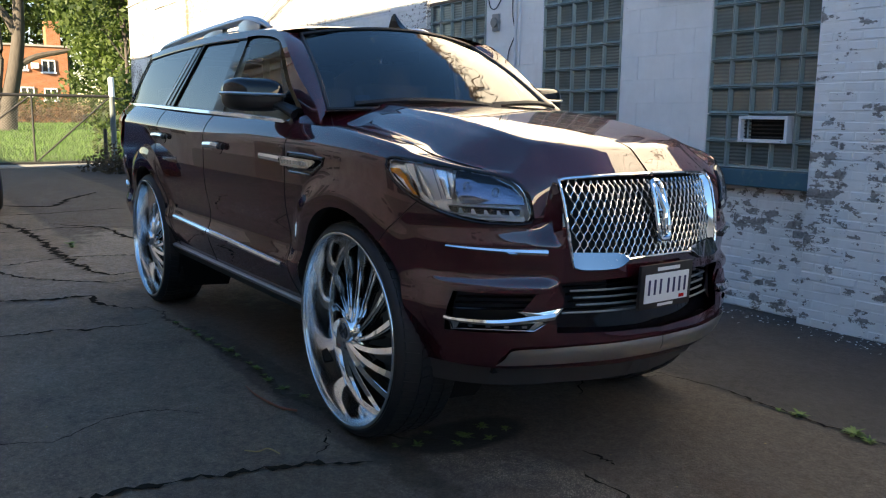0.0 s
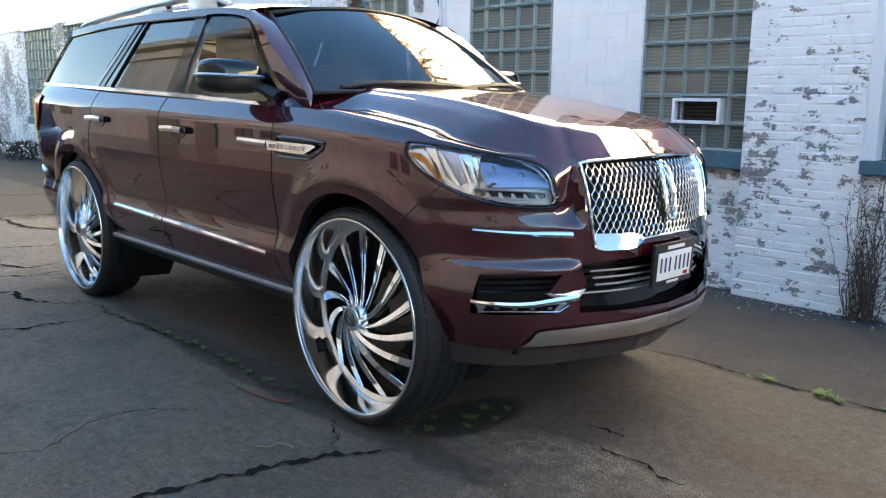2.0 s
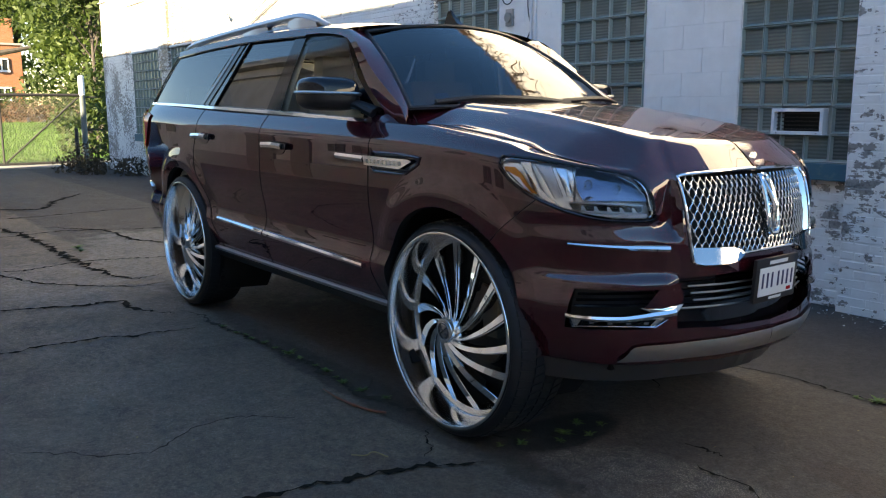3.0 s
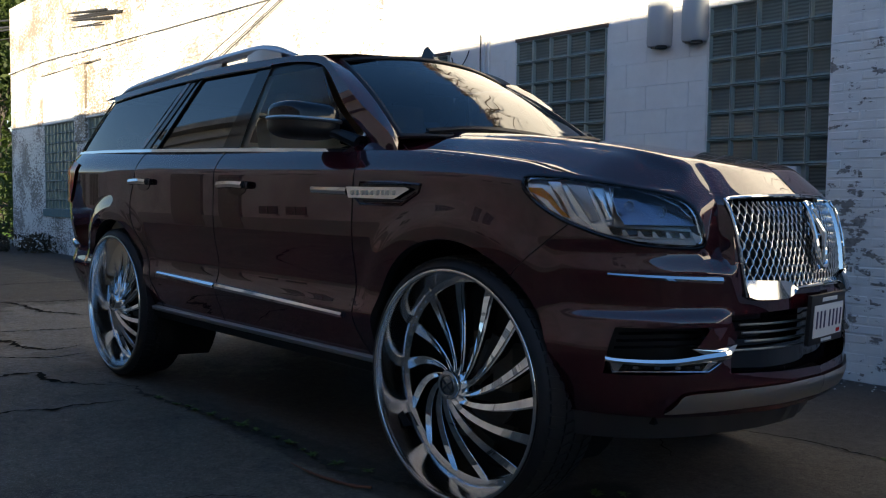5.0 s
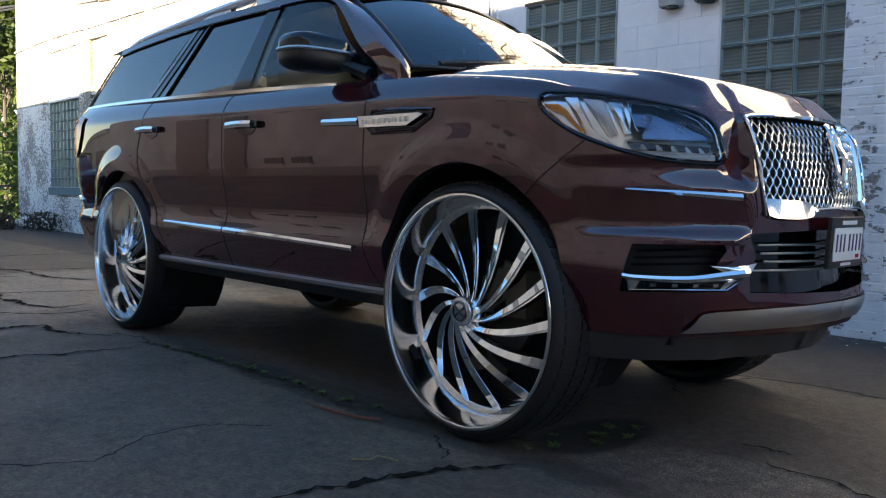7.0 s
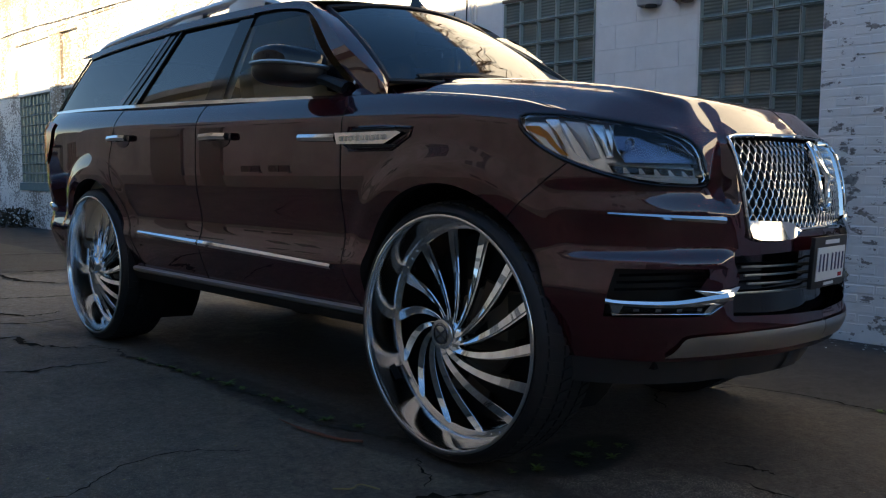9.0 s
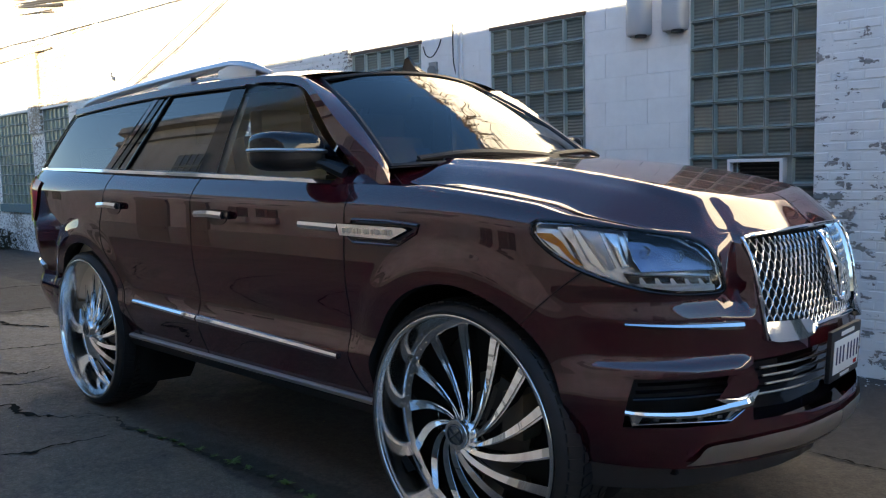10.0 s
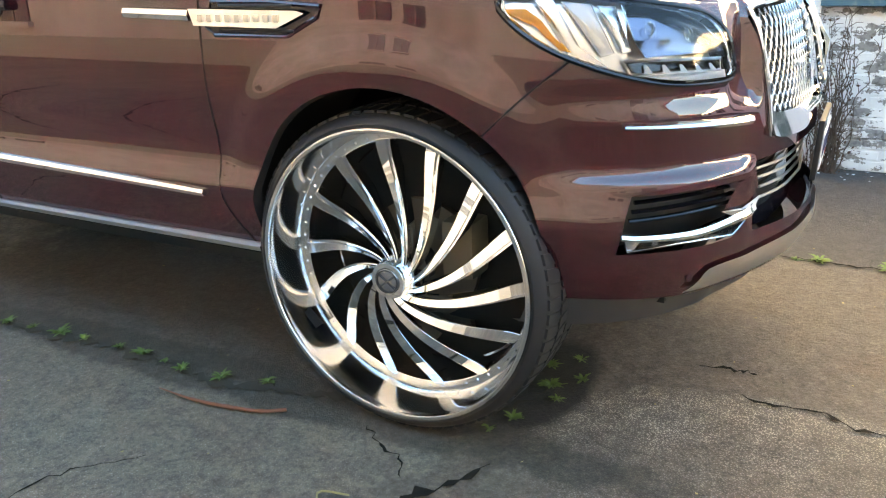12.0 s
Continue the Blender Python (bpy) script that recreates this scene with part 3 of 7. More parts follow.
    plate = [(sx(-0.575), 1.208), (sx(-0.20), 1.203), (sx(-0.175), 1.196), (sx(-0.27), 1.158), (sx(-0.56), 1.163)]
    part("bar_plate", f(patch(plate, 0.020, ring=3)), CHROME, vent)
    for k in range(9):
        x = -0.54 + 0.033 * k
        part("raised_mark", f(strip([(sx(x), 1.183), (sx(x + 0.018), 1.183)], 0.020, 0.022, 0.004)), SATIN, vent)
    # upper chrome bar on the bumper, fog lamp pod
    part("bumper_bar", f(strip([(sx(0.622), 0.926), (s_at_w(0.68), 0.917), (s_at_w(0.50), 0.906)], 0.004, 0.026, 0.020, taper=(0.4, 1))), CHROME, car, "chrome bar below the headlight")
    part("fog_recess", f(patch(FOG, -0.06, depth=0.02, ring=4)), BLACK, car)
    for k in range(3):
        z = 0.738 - 0.022 * k
        part("fog_louvre", f(strip([(sx(0.655 - 0.006 * k), z - 0.006), (s_at_w(0.66), z), (s_at_w(0.545 - 0.02 * k), z)], -0.025, 0.008, 0.012)), GLOSSBLACK, car)
    part("fog_chrome", f(strip([(sx(0.622), 0.655), (sx(0.66), 0.65), (s_at_w(0.66), 0.648), (s_at_w(0.55), 0.660), (s_at_w(0.47), 0.668)], 0.0, 0.030, 0.018, taper=(0.6, 1.0))), CHROME, car, "curved chrome blade in the bumper corner")
    blade = [(s_at_w(0.475), 0.755), (s_at_w(0.535), 0.752), (s_at_w(0.585), 0.685), (s_at_w(0.50), 0.672), (s_at_w(0.44), 0.69)]
    part("bumper_blade", f(patch(blade, 0.004, ring=3)), PAINT, car)
    foot = [(s_at_w(0.60), 0.69), (s_at_w(0.53), 0.684), (s_at_w(0.44), 0.696), (s_at_w(0.47), 0.66), (s_at_w(0.53), 0.655)]
    part("blade_foot", f(patch(foot, 0.012, ring=3)), CHROME, car)
    pod = [(sx(0.632), 0.642), (s_at_w(0.66), 0.638), (s_at_w(0.53), 0.644), (s_at_w(0.495), 0.640), (s_at_w(0.54), 0.611), (sx(0.64), 0.608)]
    fog = part("fog_lamp", f(patch(pod, -0.008, ring=3)), GLASS_LAMP, car, "slim fog lamp strip")
    part("lamp_back", f(patch(pod, -0.020, ring=3)), GLOSSBLACK, fog)
    part("fog_edge", f(rim_line(pod, 0.0028, -0.005)), CHROME_DARK, fog)
    for end in ([(sx(0.634), 0.640), (sx(0.668), 0.638), (sx(0.655), 0.610), (sx(0.642), 0.609)], [(s_at_w(0.535), 0.642), (s_at_w(0.505), 0.639), (s_at_w(0.545), 0.613), (s_at_w(0.56), 0.613)]):
        part("bright_end", f(patch(end, -0.010, ring=2)), CHROME, fog)
    for k in range(4):
        s = s_at_x(0.70) + (s_at_w(0.57) - s_at_x(0.70)) * k / 3
        part("fog_cell", f(patch([(s - 0.009, 0.630), (s + 0.009, 0.630), (s + 0.009, 0.620), (s - 0.009, 0.620)], -0.014, ring=2)), CHROME_DARK, fog)
    # parking sensors
    for s, z in ((s_at_x(0.775), 0.515), (s_at_x(0.47), 0.56)):
        part("parking_sensor", f(tube([skin(s, z, -0.004), skin(s, z, 0.004)], 0.011, 14)), PAINT, car)
    # tail lamp and rear bumper trim
    tail = [(sx(x), z) for x, z in ((-3.78, 1.385), (-3.95, 1.405), (-4.22, 1.41), (-4.25, 1.22), (-4.12, 1.13), (-3.97, 1.12), (-3.86, 1.23))]
    part("tail_light", f(patch(smooth_poly(tail, 70), 0.012, ring=14)), REDLAMP, car, "red tail light")
    part("rear_bumper_trim", f(strip([(sx(-3.93), 0.80), (sx(-4.08), 0.825), (s_at_x(-4.25), 0.84)], 0.004, 0.035, 0.014)), CHROME, car)
    # wheel housings
    for cx, cz, r in ((0.0, 0.56, 0.455), (-3.11, 0.53, 0.485)):
        rows = []
        for q in np.linspace(-0.25 * math.pi, 1.25 * math.pi, 36):
            lip = [(cx + (r + e) * math.cos(q), cz + (r + e) * math.sin(q)) for e in (0.0, -0.004, 0.03, 0.05)]
            outer = skin(s_at_x(lip[0][0]), max(lip[0][1], 0.46))[1]
            rows.append([(lip[0][0], outer, lip[0][1]), (lip[1][0], outer + 0.03, lip[1][1]), (lip[2][0], outer + 0.09, lip[2][1]), (lip[3][0], YC - 0.45, lip[3][1])])
        part("wheel_housing", f(grid(rows)), LINER, car)


def cabin(car, f, side):
    top = lambda x: (x, float(roof_edge_z(x)) - 0.045)
    bot = lambda x: (x, float(belt_z(min(x, -0.6))) + 0.018)
    # glass
    front_top = [(-1.535, 1.822), (-1.30, 1.815), (-1.13, 1.788), (-1.07, 1.76)]
    win = part("front_door_window", f(flipped(ribbon([bot(-1.63), bot(-1.3), bot(-0.95), (-0.80, 1.40)], front_top, off=-0.012))), GLASS_FRONT, car, "clear front side window")
    win.visible_shadow = False
    part("front_door_quarter", f(ribbon([(-0.80, 1.40), (-0.72, 1.385), (-0.62, 1.372)], [(-1.07, 1.76), (-0.90, 1.585), (-0.72, 1.45)], off=-0.008)), GLOSSBLACK, car)
    part("rear_door_window", f(flipped(ribbon([bot(-2.76), bot(-2.3), bot(-1.80)], [top(-2.35), top(-2.0), (-1.665, 1.825)], off=-0.012))), GLASS_TINT, car, "dark tinted rear side window")
    part("quarter_window", f(flipped(ribbon([bot(-4.02), bot(-3.4), bot(-2.90)], [top(-3.58), top(-3.0), top(-2.47)], off=-0.006))), GLASS_TINT, car, "dark tinted rear quarter window")
    # pillars
    part("middle_pillar", f(ribbon([bot(-1.81), (-1.73, 1.62), top(-1.655)], [bot(-1.63), (-1.59, 1.62), top(-1.53)], off=-0.004)), GLOSSBLACK, car)
    part("rear_pillar", f(ribbon([bot(-2.91), (-2.66, 1.64), top(-2.46)], [bot(-2.83), (-2.61, 1.64), top(-2.405)], off=-0.002)), PAINT, car)
    part("window_post", f(ribbon([bot(-2.84), (-2.62, 1.64), top(-2.41)], [bot(-2.75), (-2.54, 1.64), top(-2.34)], off=-0.006)), GLOSSBLACK, car)
    part("window_divider", f(tube([glasshouse(*p, -0.006) for p in spline([bot(-2.62), (-2.43, 1.65), top(-2.27)], 12)], 0.009, 6)), GLOSSBLACK, car)
    part("front_pillar", f(ribbon([(-0.545, 1.352), (-0.62, 1.42), (-0.80, 1.55), (-1.0, 1.735), (-1.12, 1.80), (-1.35, 1.832), (-1.56, 1.838)], [(-0.42, 1.36), (-0.50, 1.435), (-0.76, 1.60), (-1.0, 1.775), (-1.12, 1.838), (-1.35, 1.862), (-1.56, 1.872)], n=40, off=0.0)), PAINT, car, "burgundy windscreen pillar")
    part("cant_rail", f(ribbon([top(x) for x in (-1.54, -2.2, -3.0, -3.58)], [(x, float(roof_edge_z(x))) for x in (-1.54, -2.2, -3.0, -3.62)], off=0.0)), PAINT, car)
    part("window_gasket", f(tube([glasshouse(*top(x), 0.002) for x in np.linspace(-1.53, -3.58, 24)], 0.006, 5)), GLOSSBLACK, car)
    part("tail_edge", f(tube([glasshouse(-4.04, 1.478, 0.0), glasshouse(-3.8, 1.66, 0.0), glasshouse(-3.60, 1.812, 0.0)], 0.007, 6)), CHROME_DARK, car)
    # mirror
    cap = bmesh.new()
    bmesh.ops.create_uvsphere(cap, u_segments=32, v_segments=20, radius=1)
    for v in cap.verts:
        x, y, z = v.co
        sq = lambda a, p: math.copysign(abs(a) ** p, a)
        v.co = (sq(x, 0.7) * 0.105 + 0.03 * (y + 1), sq(y, 0.5) * 0.138, sq(z, 0.55) * (0.084 if z > 0 else 0.080) - 0.006 * (y + 1))
    bmesh.ops.translate(cap, verts=cap.verts[:], vec=(-0.915, YC - 0.945, 1.500))
    sh = [tuple(v.co) for v in cap.verts], [tuple(v.index for v in fa.verts) for fa in cap.faces]
    cap.free()
    upper = sh[0], [q for q in sh[1] if np.mean([sh[0][i][2] for i in q]) > 1.490]
    lower = sh[0], [q for q in sh[1] if np.mean([sh[0][i][2] for i in q]) <= 1.494]
    mirror = part("door_mirror", f(upper), GLOSSBLACK, car, "glossy dark door mirror with a bright repeater strip")
    part("mirror_base", f(lower), BLACK, mirror)
    line = [(-0.915 + 0.107 * math.copysign(abs(math.cos(q)) ** 0.7, math.cos(q)) + 0.03 * (1 + math.sin(q)), YC - 0.945 + 0.139 * math.copysign(abs(math.sin(q)) ** 0.5, math.sin(q)), 1.497 - 0.005 * math.sin(q)) for q in np.linspace(-1.9, 1.1, 24)]
    part("repeater_strip", f(tube(line, 0.0110, 6, 0.8)), SATIN, mirror)
    part("mirror_arm", f(tube([(-0.84, YC - 0.88, 1.455), (-0.78, YC - 0.83, 1.44), (-0.68, YC - 0.79, 1.40)], [0.035, 0.04, 0.055], 10, 0.6)), BLACK, mirror)


def roof(car):
    # roof skin
    rows = []
    for x in np.r_[np.linspace(-1.05, -1.5, 8), np.linspace(-1.6, -3.84, 26)]:
        ze = float(roof_edge_z(max(-4.05, min(x, -1.12))))
        zc = float(np.interp(x, [-3.95, -3.4, -2.4, -1.7, -1.3, -1.05], [1.875, 1.905, 1.935, 1.930, 1.908, 1.88]))
        we = abs(glasshouse(x, ze)[1] - YC) - 0.0
        line = []
        for t in np.linspace(-1, 1, 41):
            w = we * t
            xx = x
            if x > -1.5:   # the front edge bows ahead in the middle
                xx = x - 0.10 * (t * t) * (x + 1.5) / 0.45
            line.append((xx, YC + w, ze + (zc - ze) * (1 - abs(t) ** 3.2) ** 0.8))
        rows.append(line)
    part("roof", grid(rows), PAINT, car, "burgundy roof panel")
    # windscreen
    rows = []
    for v in np.linspace(0, 1, 14):
        line = []
        for t in np.linspace(-1, 1, 41):
            xb, xt = -0.37 - 0.13 * t * t, -1.045 - 0.085 * t * t
            wb, wt = 0.715, 0.565
            zb, zt = 1.438 - 0.012 * t * t, 1.882 - 0.052 * t * t
            bulge = 0.025 * math.sin(math.pi * v)
            line.append((xb + (xt - xb) * v + bulge * 0.6, YC + t * (wb + (wt - wb) * v), zb + (zt - zb) * v + bulge * 0.8))
        rows.append(line)
    ws = part("windscreen", grid(rows), GLASS_CLEAR, car, "raked windscreen reflecting the bright wall")
    ws.visible_shadow = False
    frame_pts = [Vector(p) for p in rows[0]] + [Vector(r[-1]) for r in rows] + [Vector(p) for p in reversed(rows[-1])] + [Vector(r[0]) for r in reversed(rows)]
    part("windscreen_gasket", tube(frame_pts, 0.012, 6, closed=True), BLACK, ws)
    # inspection sticker low in the corner
    a, b = Vector(rows[1][4]), Vector(rows[1][6])
    c, d = Vector(rows[2][6]), Vector(rows[2][4])
    part("sticker", ([a, b, b + (c - b) * 0.8, a + (d - a) * 0.8], [(0, 1, 2, 3)]), WHITE, ws)
    # pillar outer sheet from the windscreen's edge to the door frame
    for side in (-1, 1):
        f = (lambda sh: sh) if side == -1 else mirrored
        edge = [Vector(r[0]) for r in rows]
        outer = [Vector(glasshouse(*p)) for p in spline([(-0.42, 1.36), (-0.50, 1.435), (-0.76, 1.60), (-1.0, 1.775), (-1.12, 1.838)], len(edge))]
        part("pillar_skin", f(flipped(grid([[e + (o - e) * k / 4 + Vector((0, -0.003 * math.sin(math.pi * k / 4), 0.003 * math.sin(math.pi * k / 4))) for k in range(5)] for e, o in zip(edge, outer)]))), PAINT, car)
        # painted corner between hood, fender and pillar
        rows3 = []
        for x in np.linspace(-0.72, -0.56, 8):
            ex, ey, ez = skin(s_at_x(x), top_z(x))
            iw, iz = float(np.interp(x, [-0.72, -0.50], [0.70, 0.70])), float(np.interp(x, [-0.72, -0.50], [1.440, 1.428]))
            rows3.append([(x, ey + (YC - iw - ey) * t, ez - 0.002 + (iz - ez) * (1.25 * t - 0.25 * t * t) if t < 1 else iz) for t in np.linspace(0, 1, 8)])
        part("cowl_corner", f(flipped(grid(rows3))), PAINT, car)
    rows2 = [[(-0.34 - 0.13 * t * t, YC + 0.74 * t, 1.432 - 0.014 * t * t), (-0.45 - 0.13 * t * t, YC + 0.74 * t, 1.425)] for t in np.linspace(-1, 1, 21)]
    part("scuttle", flipped(grid(rows2)), BLACK, car)
    # wipers
    for pts in ([(-0.47, -0.66, 1.452), (-0.42, -0.40, 1.475), (-0.39, -0.05, 1.468), (-0.365, 0.16, 1.448)], [(-0.385, 0.12, 1.462), (-0.40, 0.40, 1.475), (-0.45, 0.60, 1.455)]):
        w = part("wiper", tube(spline(pts, 24), [0.008 + 0.008 * math.sin(math.pi * k / 23) for k in range(24)], 6), BLACK, car, "black windscreen wiper")
        part("blade", tube(spline([(p[0] - 0.012, p[1], p[2] + 0.008) for p in pts], 20), 0.006, 5), RUBBER, w)
    # roof rails
    for side in (-1, 1):
        f = (lambda sh: sh) if side == -1 else mirrored
        line = spline([(-3.72, YC - 0.60, 1.862), (-3.58, YC - 0.603, 1.893), (-3.2, YC - 0.603, 1.922), (-2.5, YC - 0.60, 1.951), (-1.95, YC - 0.592, 1.966), (-1.80, YC - 0.587, 1.962), (-1.66, YC - 0.583, 1.938), (-1.50, YC - 0.58, 1.892)], 60)
        rail = part("roof_rail", f(tube(line, [0.014 + 0.012 * min(1, k / 5, (59 - k) / 5) for k in range(60)], 10, 1.0)), RAIL, car, "pale metal roof rail")
        base = spline([(-3.66, YC - 0.608, 1.862), (-3.2, YC - 0.612, 1.883), (-2.5, YC - 0.612, 1.902), (-1.9, YC - 0.603, 1.905), (-1.60, YC - 0.59, 1.88)], 40)
        part("rail_base", f(tube(base, 0.012, 6, 0.7)), RAIL, rail)
        for x0, x1 in ((-3.60, -3.40), (-2.62, -2.24), (-1.95, -1.60)):
            ts = [k for k in np.linspace(x0, x1, 8)]
            zt = [float(np.interp(x, line[:, 0], line[:, 2])) for x in ts]
            zb = [float(np.interp(x, base[::1, 0], base[:, 2])) for x in ts]
            foot = [[(x, YC - 0.625 + 0.012 * e, b0 - 0.005), (x, YC - 0.618 + 0.01 * e, a0 - 0.004), (x, YC - 0.58, a0 - 0.002), (x, YC - 0.57, b0 - 0.005)] for x, a0, b0, e in zip(ts, zt, zb, [abs(k - 3.5) / 3.5 for k in range(8)])]
            part("rail_foot", f(grid(foot)), RAIL, rail)
    # aerial fin
    bm = bmesh.new()
    prof = [(-1.27, 1.885), (-1.262, 1.93), (-1.25, 1.985), (-1.225, 1.996), (-1.19, 1.955), (-1.15, 1.92), (-1.08, 1.885)]
    vs = [[bm.verts.new((x, 0.01 + sgn * (0.004 + 0.022 * (1 - (z - 1.885) / 0.111)), z)) for x, z in prof] for sgn in (-1, 1)]
    for a, b in ((vs[0], vs[1]),):
        bm.faces.new(a)
        bm.faces.new(list(reversed(b)))
        for i in range(len(prof)):
            j = (i + 1) % len(prof)
            bm.faces.new((a[j], a[i], b[i], b[j]))
    bmesh.ops.recalc_face_normals(bm, faces=bm.faces[:])
    part("aerial_fin", bm, GLOSSBLACK, car, "dark shark-fin aerial")
    # tailgate with its spoiler
    rows = []
    for t in np.linspace(-1, 1, 17):
        rows.append([(-4.22 + 0.16 * t * t, YC + 0.755 * t, 1.465), (-4.00 + 0.15 * t * t, YC + 0.71 * t, 1.66), (-3.80 + 0.17 * t * t, YC + 0.66 * t, 1.84)])
    part("rear_window", grid(rows), GLASS_TINT, car)
    rows = [[(-3.70, YC + 0.57 * t, 1.885 - 0.03 * t * t), (-3.80 + 0.10 * t * t, YC + 0.57 * t, 1.870 - 0.05 * t * t), (-3.80 + 0.10 * t * t, YC + 0.57 * t, 1.840 - 0.04 * t * t)] for t in np.linspace(-1, 1, 17)]
    part("spoiler", flipped(grid(rows)), PAINT, car)
    


def nose(car):
    # back of the grille
    rows = [[skin(s, z, -0.06, side) for z in np.linspace(0.84, 1.19, 6)] for side, ss in ((-1, np.linspace(s_at_w(0.46), ARC[-1], 16)), (1, np.linspace(ARC[-1], s_at_w(0.46), 16)[1:])) for s in ss]
    grille = part("grille", grid(rows), LINER, car, "chrome mesh grille in a bright surround")

    def face(w, z, off=0.0):
        return skin(s_at_w(abs(w)), z, off, -1 if w < 0 else 1)
    # surround
    ring = [(-0.445, 1.155), (-0.43, 1.172), (-0.25, 1.182), (0, 1.186), (0.25, 1.182), (0.43, 1.172), (0.445, 1.155), (0.432, 1.05), (0.42, 0.95), (0.405, 0.86), (0.39, 0.845), (0.25, 0.847), (0.19, 0.868), (0, 0.874), (-0.19, 0.868), (-0.25, 0.847), (-0.39, 0.845), (-0.405, 0.86), (-0.42, 0.95), (-0.432, 1.05)]
    fine = [tuple(p) for p in spline(ring + [ring[0]], 140)[:-1]]
    part("surround", tube([face(w, z, 0.003) for w, z in fine], 0.0065, 8, closed=True), CHROME, grille, "thin chrome surround")
    rows = [[face(w * (1 - 0.085 * t), 1.02 + (z - 1.02) * (1 - 0.05 * t), 0.004 - 0.055 * t) for w, z in fine + [fine[0]]] for t in np.linspace(0, 1, 5)]
    part("chamfer", grid(rows), CHROME, grille)
    for sg in (-1, 1):
        f = (lambda sh: sh) if sg == -1 else mirrored
        up = spline([(0.412, 0.905), (0.30, 0.900), (0.225, 0.896), (0.17, 0.880)], 24)
        dn = spline([(0.405, 0.850), (0.36, 0.840), (0.24, 0.842), (0.185, 0.868)], 24)
        rows = [[skin(s_at_w(u[0] + (d[0] - u[0]) * t), u[1] + (d[1] - u[1]) * t, 0.0 + 0.020 * t) for t in (0, 0.5, 1)] + [skin(s_at_w(d[0]), d[1] - 0.006, 0.0)] for u, d in zip(up, dn)]
        part("lower_wing", f(grid(rows)), CHROME_WING, grille)
    # honeycomb of tall cells
    segs = []
    cw, ch = 0.0310, 0.058
    for r in range(-1, 12):
        for c in range(-15, 16):
            w0, z0 = c * cw + (cw / 2 if r % 2 else 0), 0.872 + r * ch * 0.5
            for sg in (-1, 1):
                curve = [(w0 + sg * cw * 0.5 * math.sin(math.pi * 0.5 * u) ** 2, z0 + ch * 0.5 * u) for u in (0, 0.25, 0.5, 0.75, 1.0)]
                zm = z0 + ch * 0.25
                lim = 0.424 - (1.16 - zm) * 0.1
                if max(abs(p[0]) for p in curve) < lim and 0.872 < zm < 1.176 - 0.02 * (abs(w0) / 0.4) ** 2:
                    segs.append(tube([face(p[0], p[1], -0.020) for p in curve], [0.0050, 0.0034, 0.0027, 0.0034, 0.0050], 5, caps=False))
    part("mesh", join(*segs), CHROME_MESH, grille, "chrome honeycomb mesh")
    # emblem: an upright rounded frame with a bar inside
    oval = [(0.030 * math.copysign(abs(math.cos(q)) ** 0.4, math.cos(q)), 1.048 + 0.112 * math.copysign(abs(math.sin(q)) ** 0.5, math.sin(q))) for q in np.linspace(0, 2 * math.pi, 40, endpoint=False)]
    emblem = part("emblem", tube([face(w, z, 0.014) for w, z in oval], 0.0105, 8, closed=True), CHROME, grille, "plain chrome upright emblem")
    part("emblem_bar", tube([face(0, 0.95, 0.012), face(0, 1.05, 0.03), face(0, 1.15, 0.012)], [0.006, 0.014, 0.006], 8), CHROME, emblem)
    part("emblem_cross", tube([face(-0.03, 1.048, 0.014), face(0, 1.048, 0.028), face(0.03, 1.048, 0.014)], 0.006, 6), CHROME, emblem)
    back = [[face(w * t, 1.048 + (z - 1.048) * t, 0.006) for w, z in oval + [oval[0]]] for t in (0.001, 0.5, 0.9)]
    part("emblem_back", grid(back), CHROME_DARK, emblem)
    # lower intake, its bars, the bumper's silver lip, the soft dam below
    rows = [[skin(s, z, -0.07, side) for z in np.linspace(0.57, 0.82, 5)] for side, ss in ((-1, np.linspace(s_at_w(0.52), ARC[-1], 14)), (1, np.linspace(ARC[-1], s_at_w(0.52), 14)[1:])) for s in ss]
    intake = part("lower_intake", grid(rows), GLOSSBLACK, car, "black lower intake with thin bright bars")
    for k in range(4):
        z = 0.752 - 0.028 * k
        w1 = 0.40 - 0.012 * k if k < 3 else 0.43
        part("intake_bar", tube([face(w, z - 0.004 * (1 - abs(w) / w1), -0.03) for w in np.linspace(-w1, w1, 30)], 0.0042, 6), BOARD, intake)
    for sg in (-1, 1):
        f = (lambda sh: sh) if sg == -1 else mirrored
        lip = [(s_at_w(w), z) for w, z in ((0.65, 0.474), (0.60, 0.535), (0.57, 0.545), (0.30, 0.553), (0.0, 0.553), (0.0, 0.485), (0.30, 0.487))]
        a = [(s_at_w(w), z) for w, z in ((0.625, 0.505), (0.60, 0.538), (0.42, 0.547), (0.2, 0.552), (0.0, 0.552))]
        b = [(s_at_w(w), z) for w, z in ((0.66, 0.470), (0.63, 0.470), (0.42, 0.477), (0.2, 0.48), (0.0, 0.48))]
        pa, pb = spline(a, 40), spline(b, 40)
        rows = [[skin(*(pa[i] + (pb[i] - pa[i]) * t), 0.010 + 0.004 * math.sin(math.pi * t)) for t in np.linspace(0, 1, 8)] for i in range(40)]
        part("bumper_lip", f(grid(rows)), SATIN, car, "brushed silver lip under the bumper")
        rows = [[(p[0] - e, p[1] + 0.6 * e * (1 if p[1] < YC else -1), z) for e, z in ((0.07, 0.47), (0.085, 0.43), (0.10, 0.39), (0.115, 0.362), (0.14, 0.36))] for s in np.linspace(s_at_x(0.46), ARC[-1], 40) for p in [skin(s, 0.60)]]
        part("air_dam", f(flipped(grid(rows))), material_dam(), car, "soft grey plastic air dam")
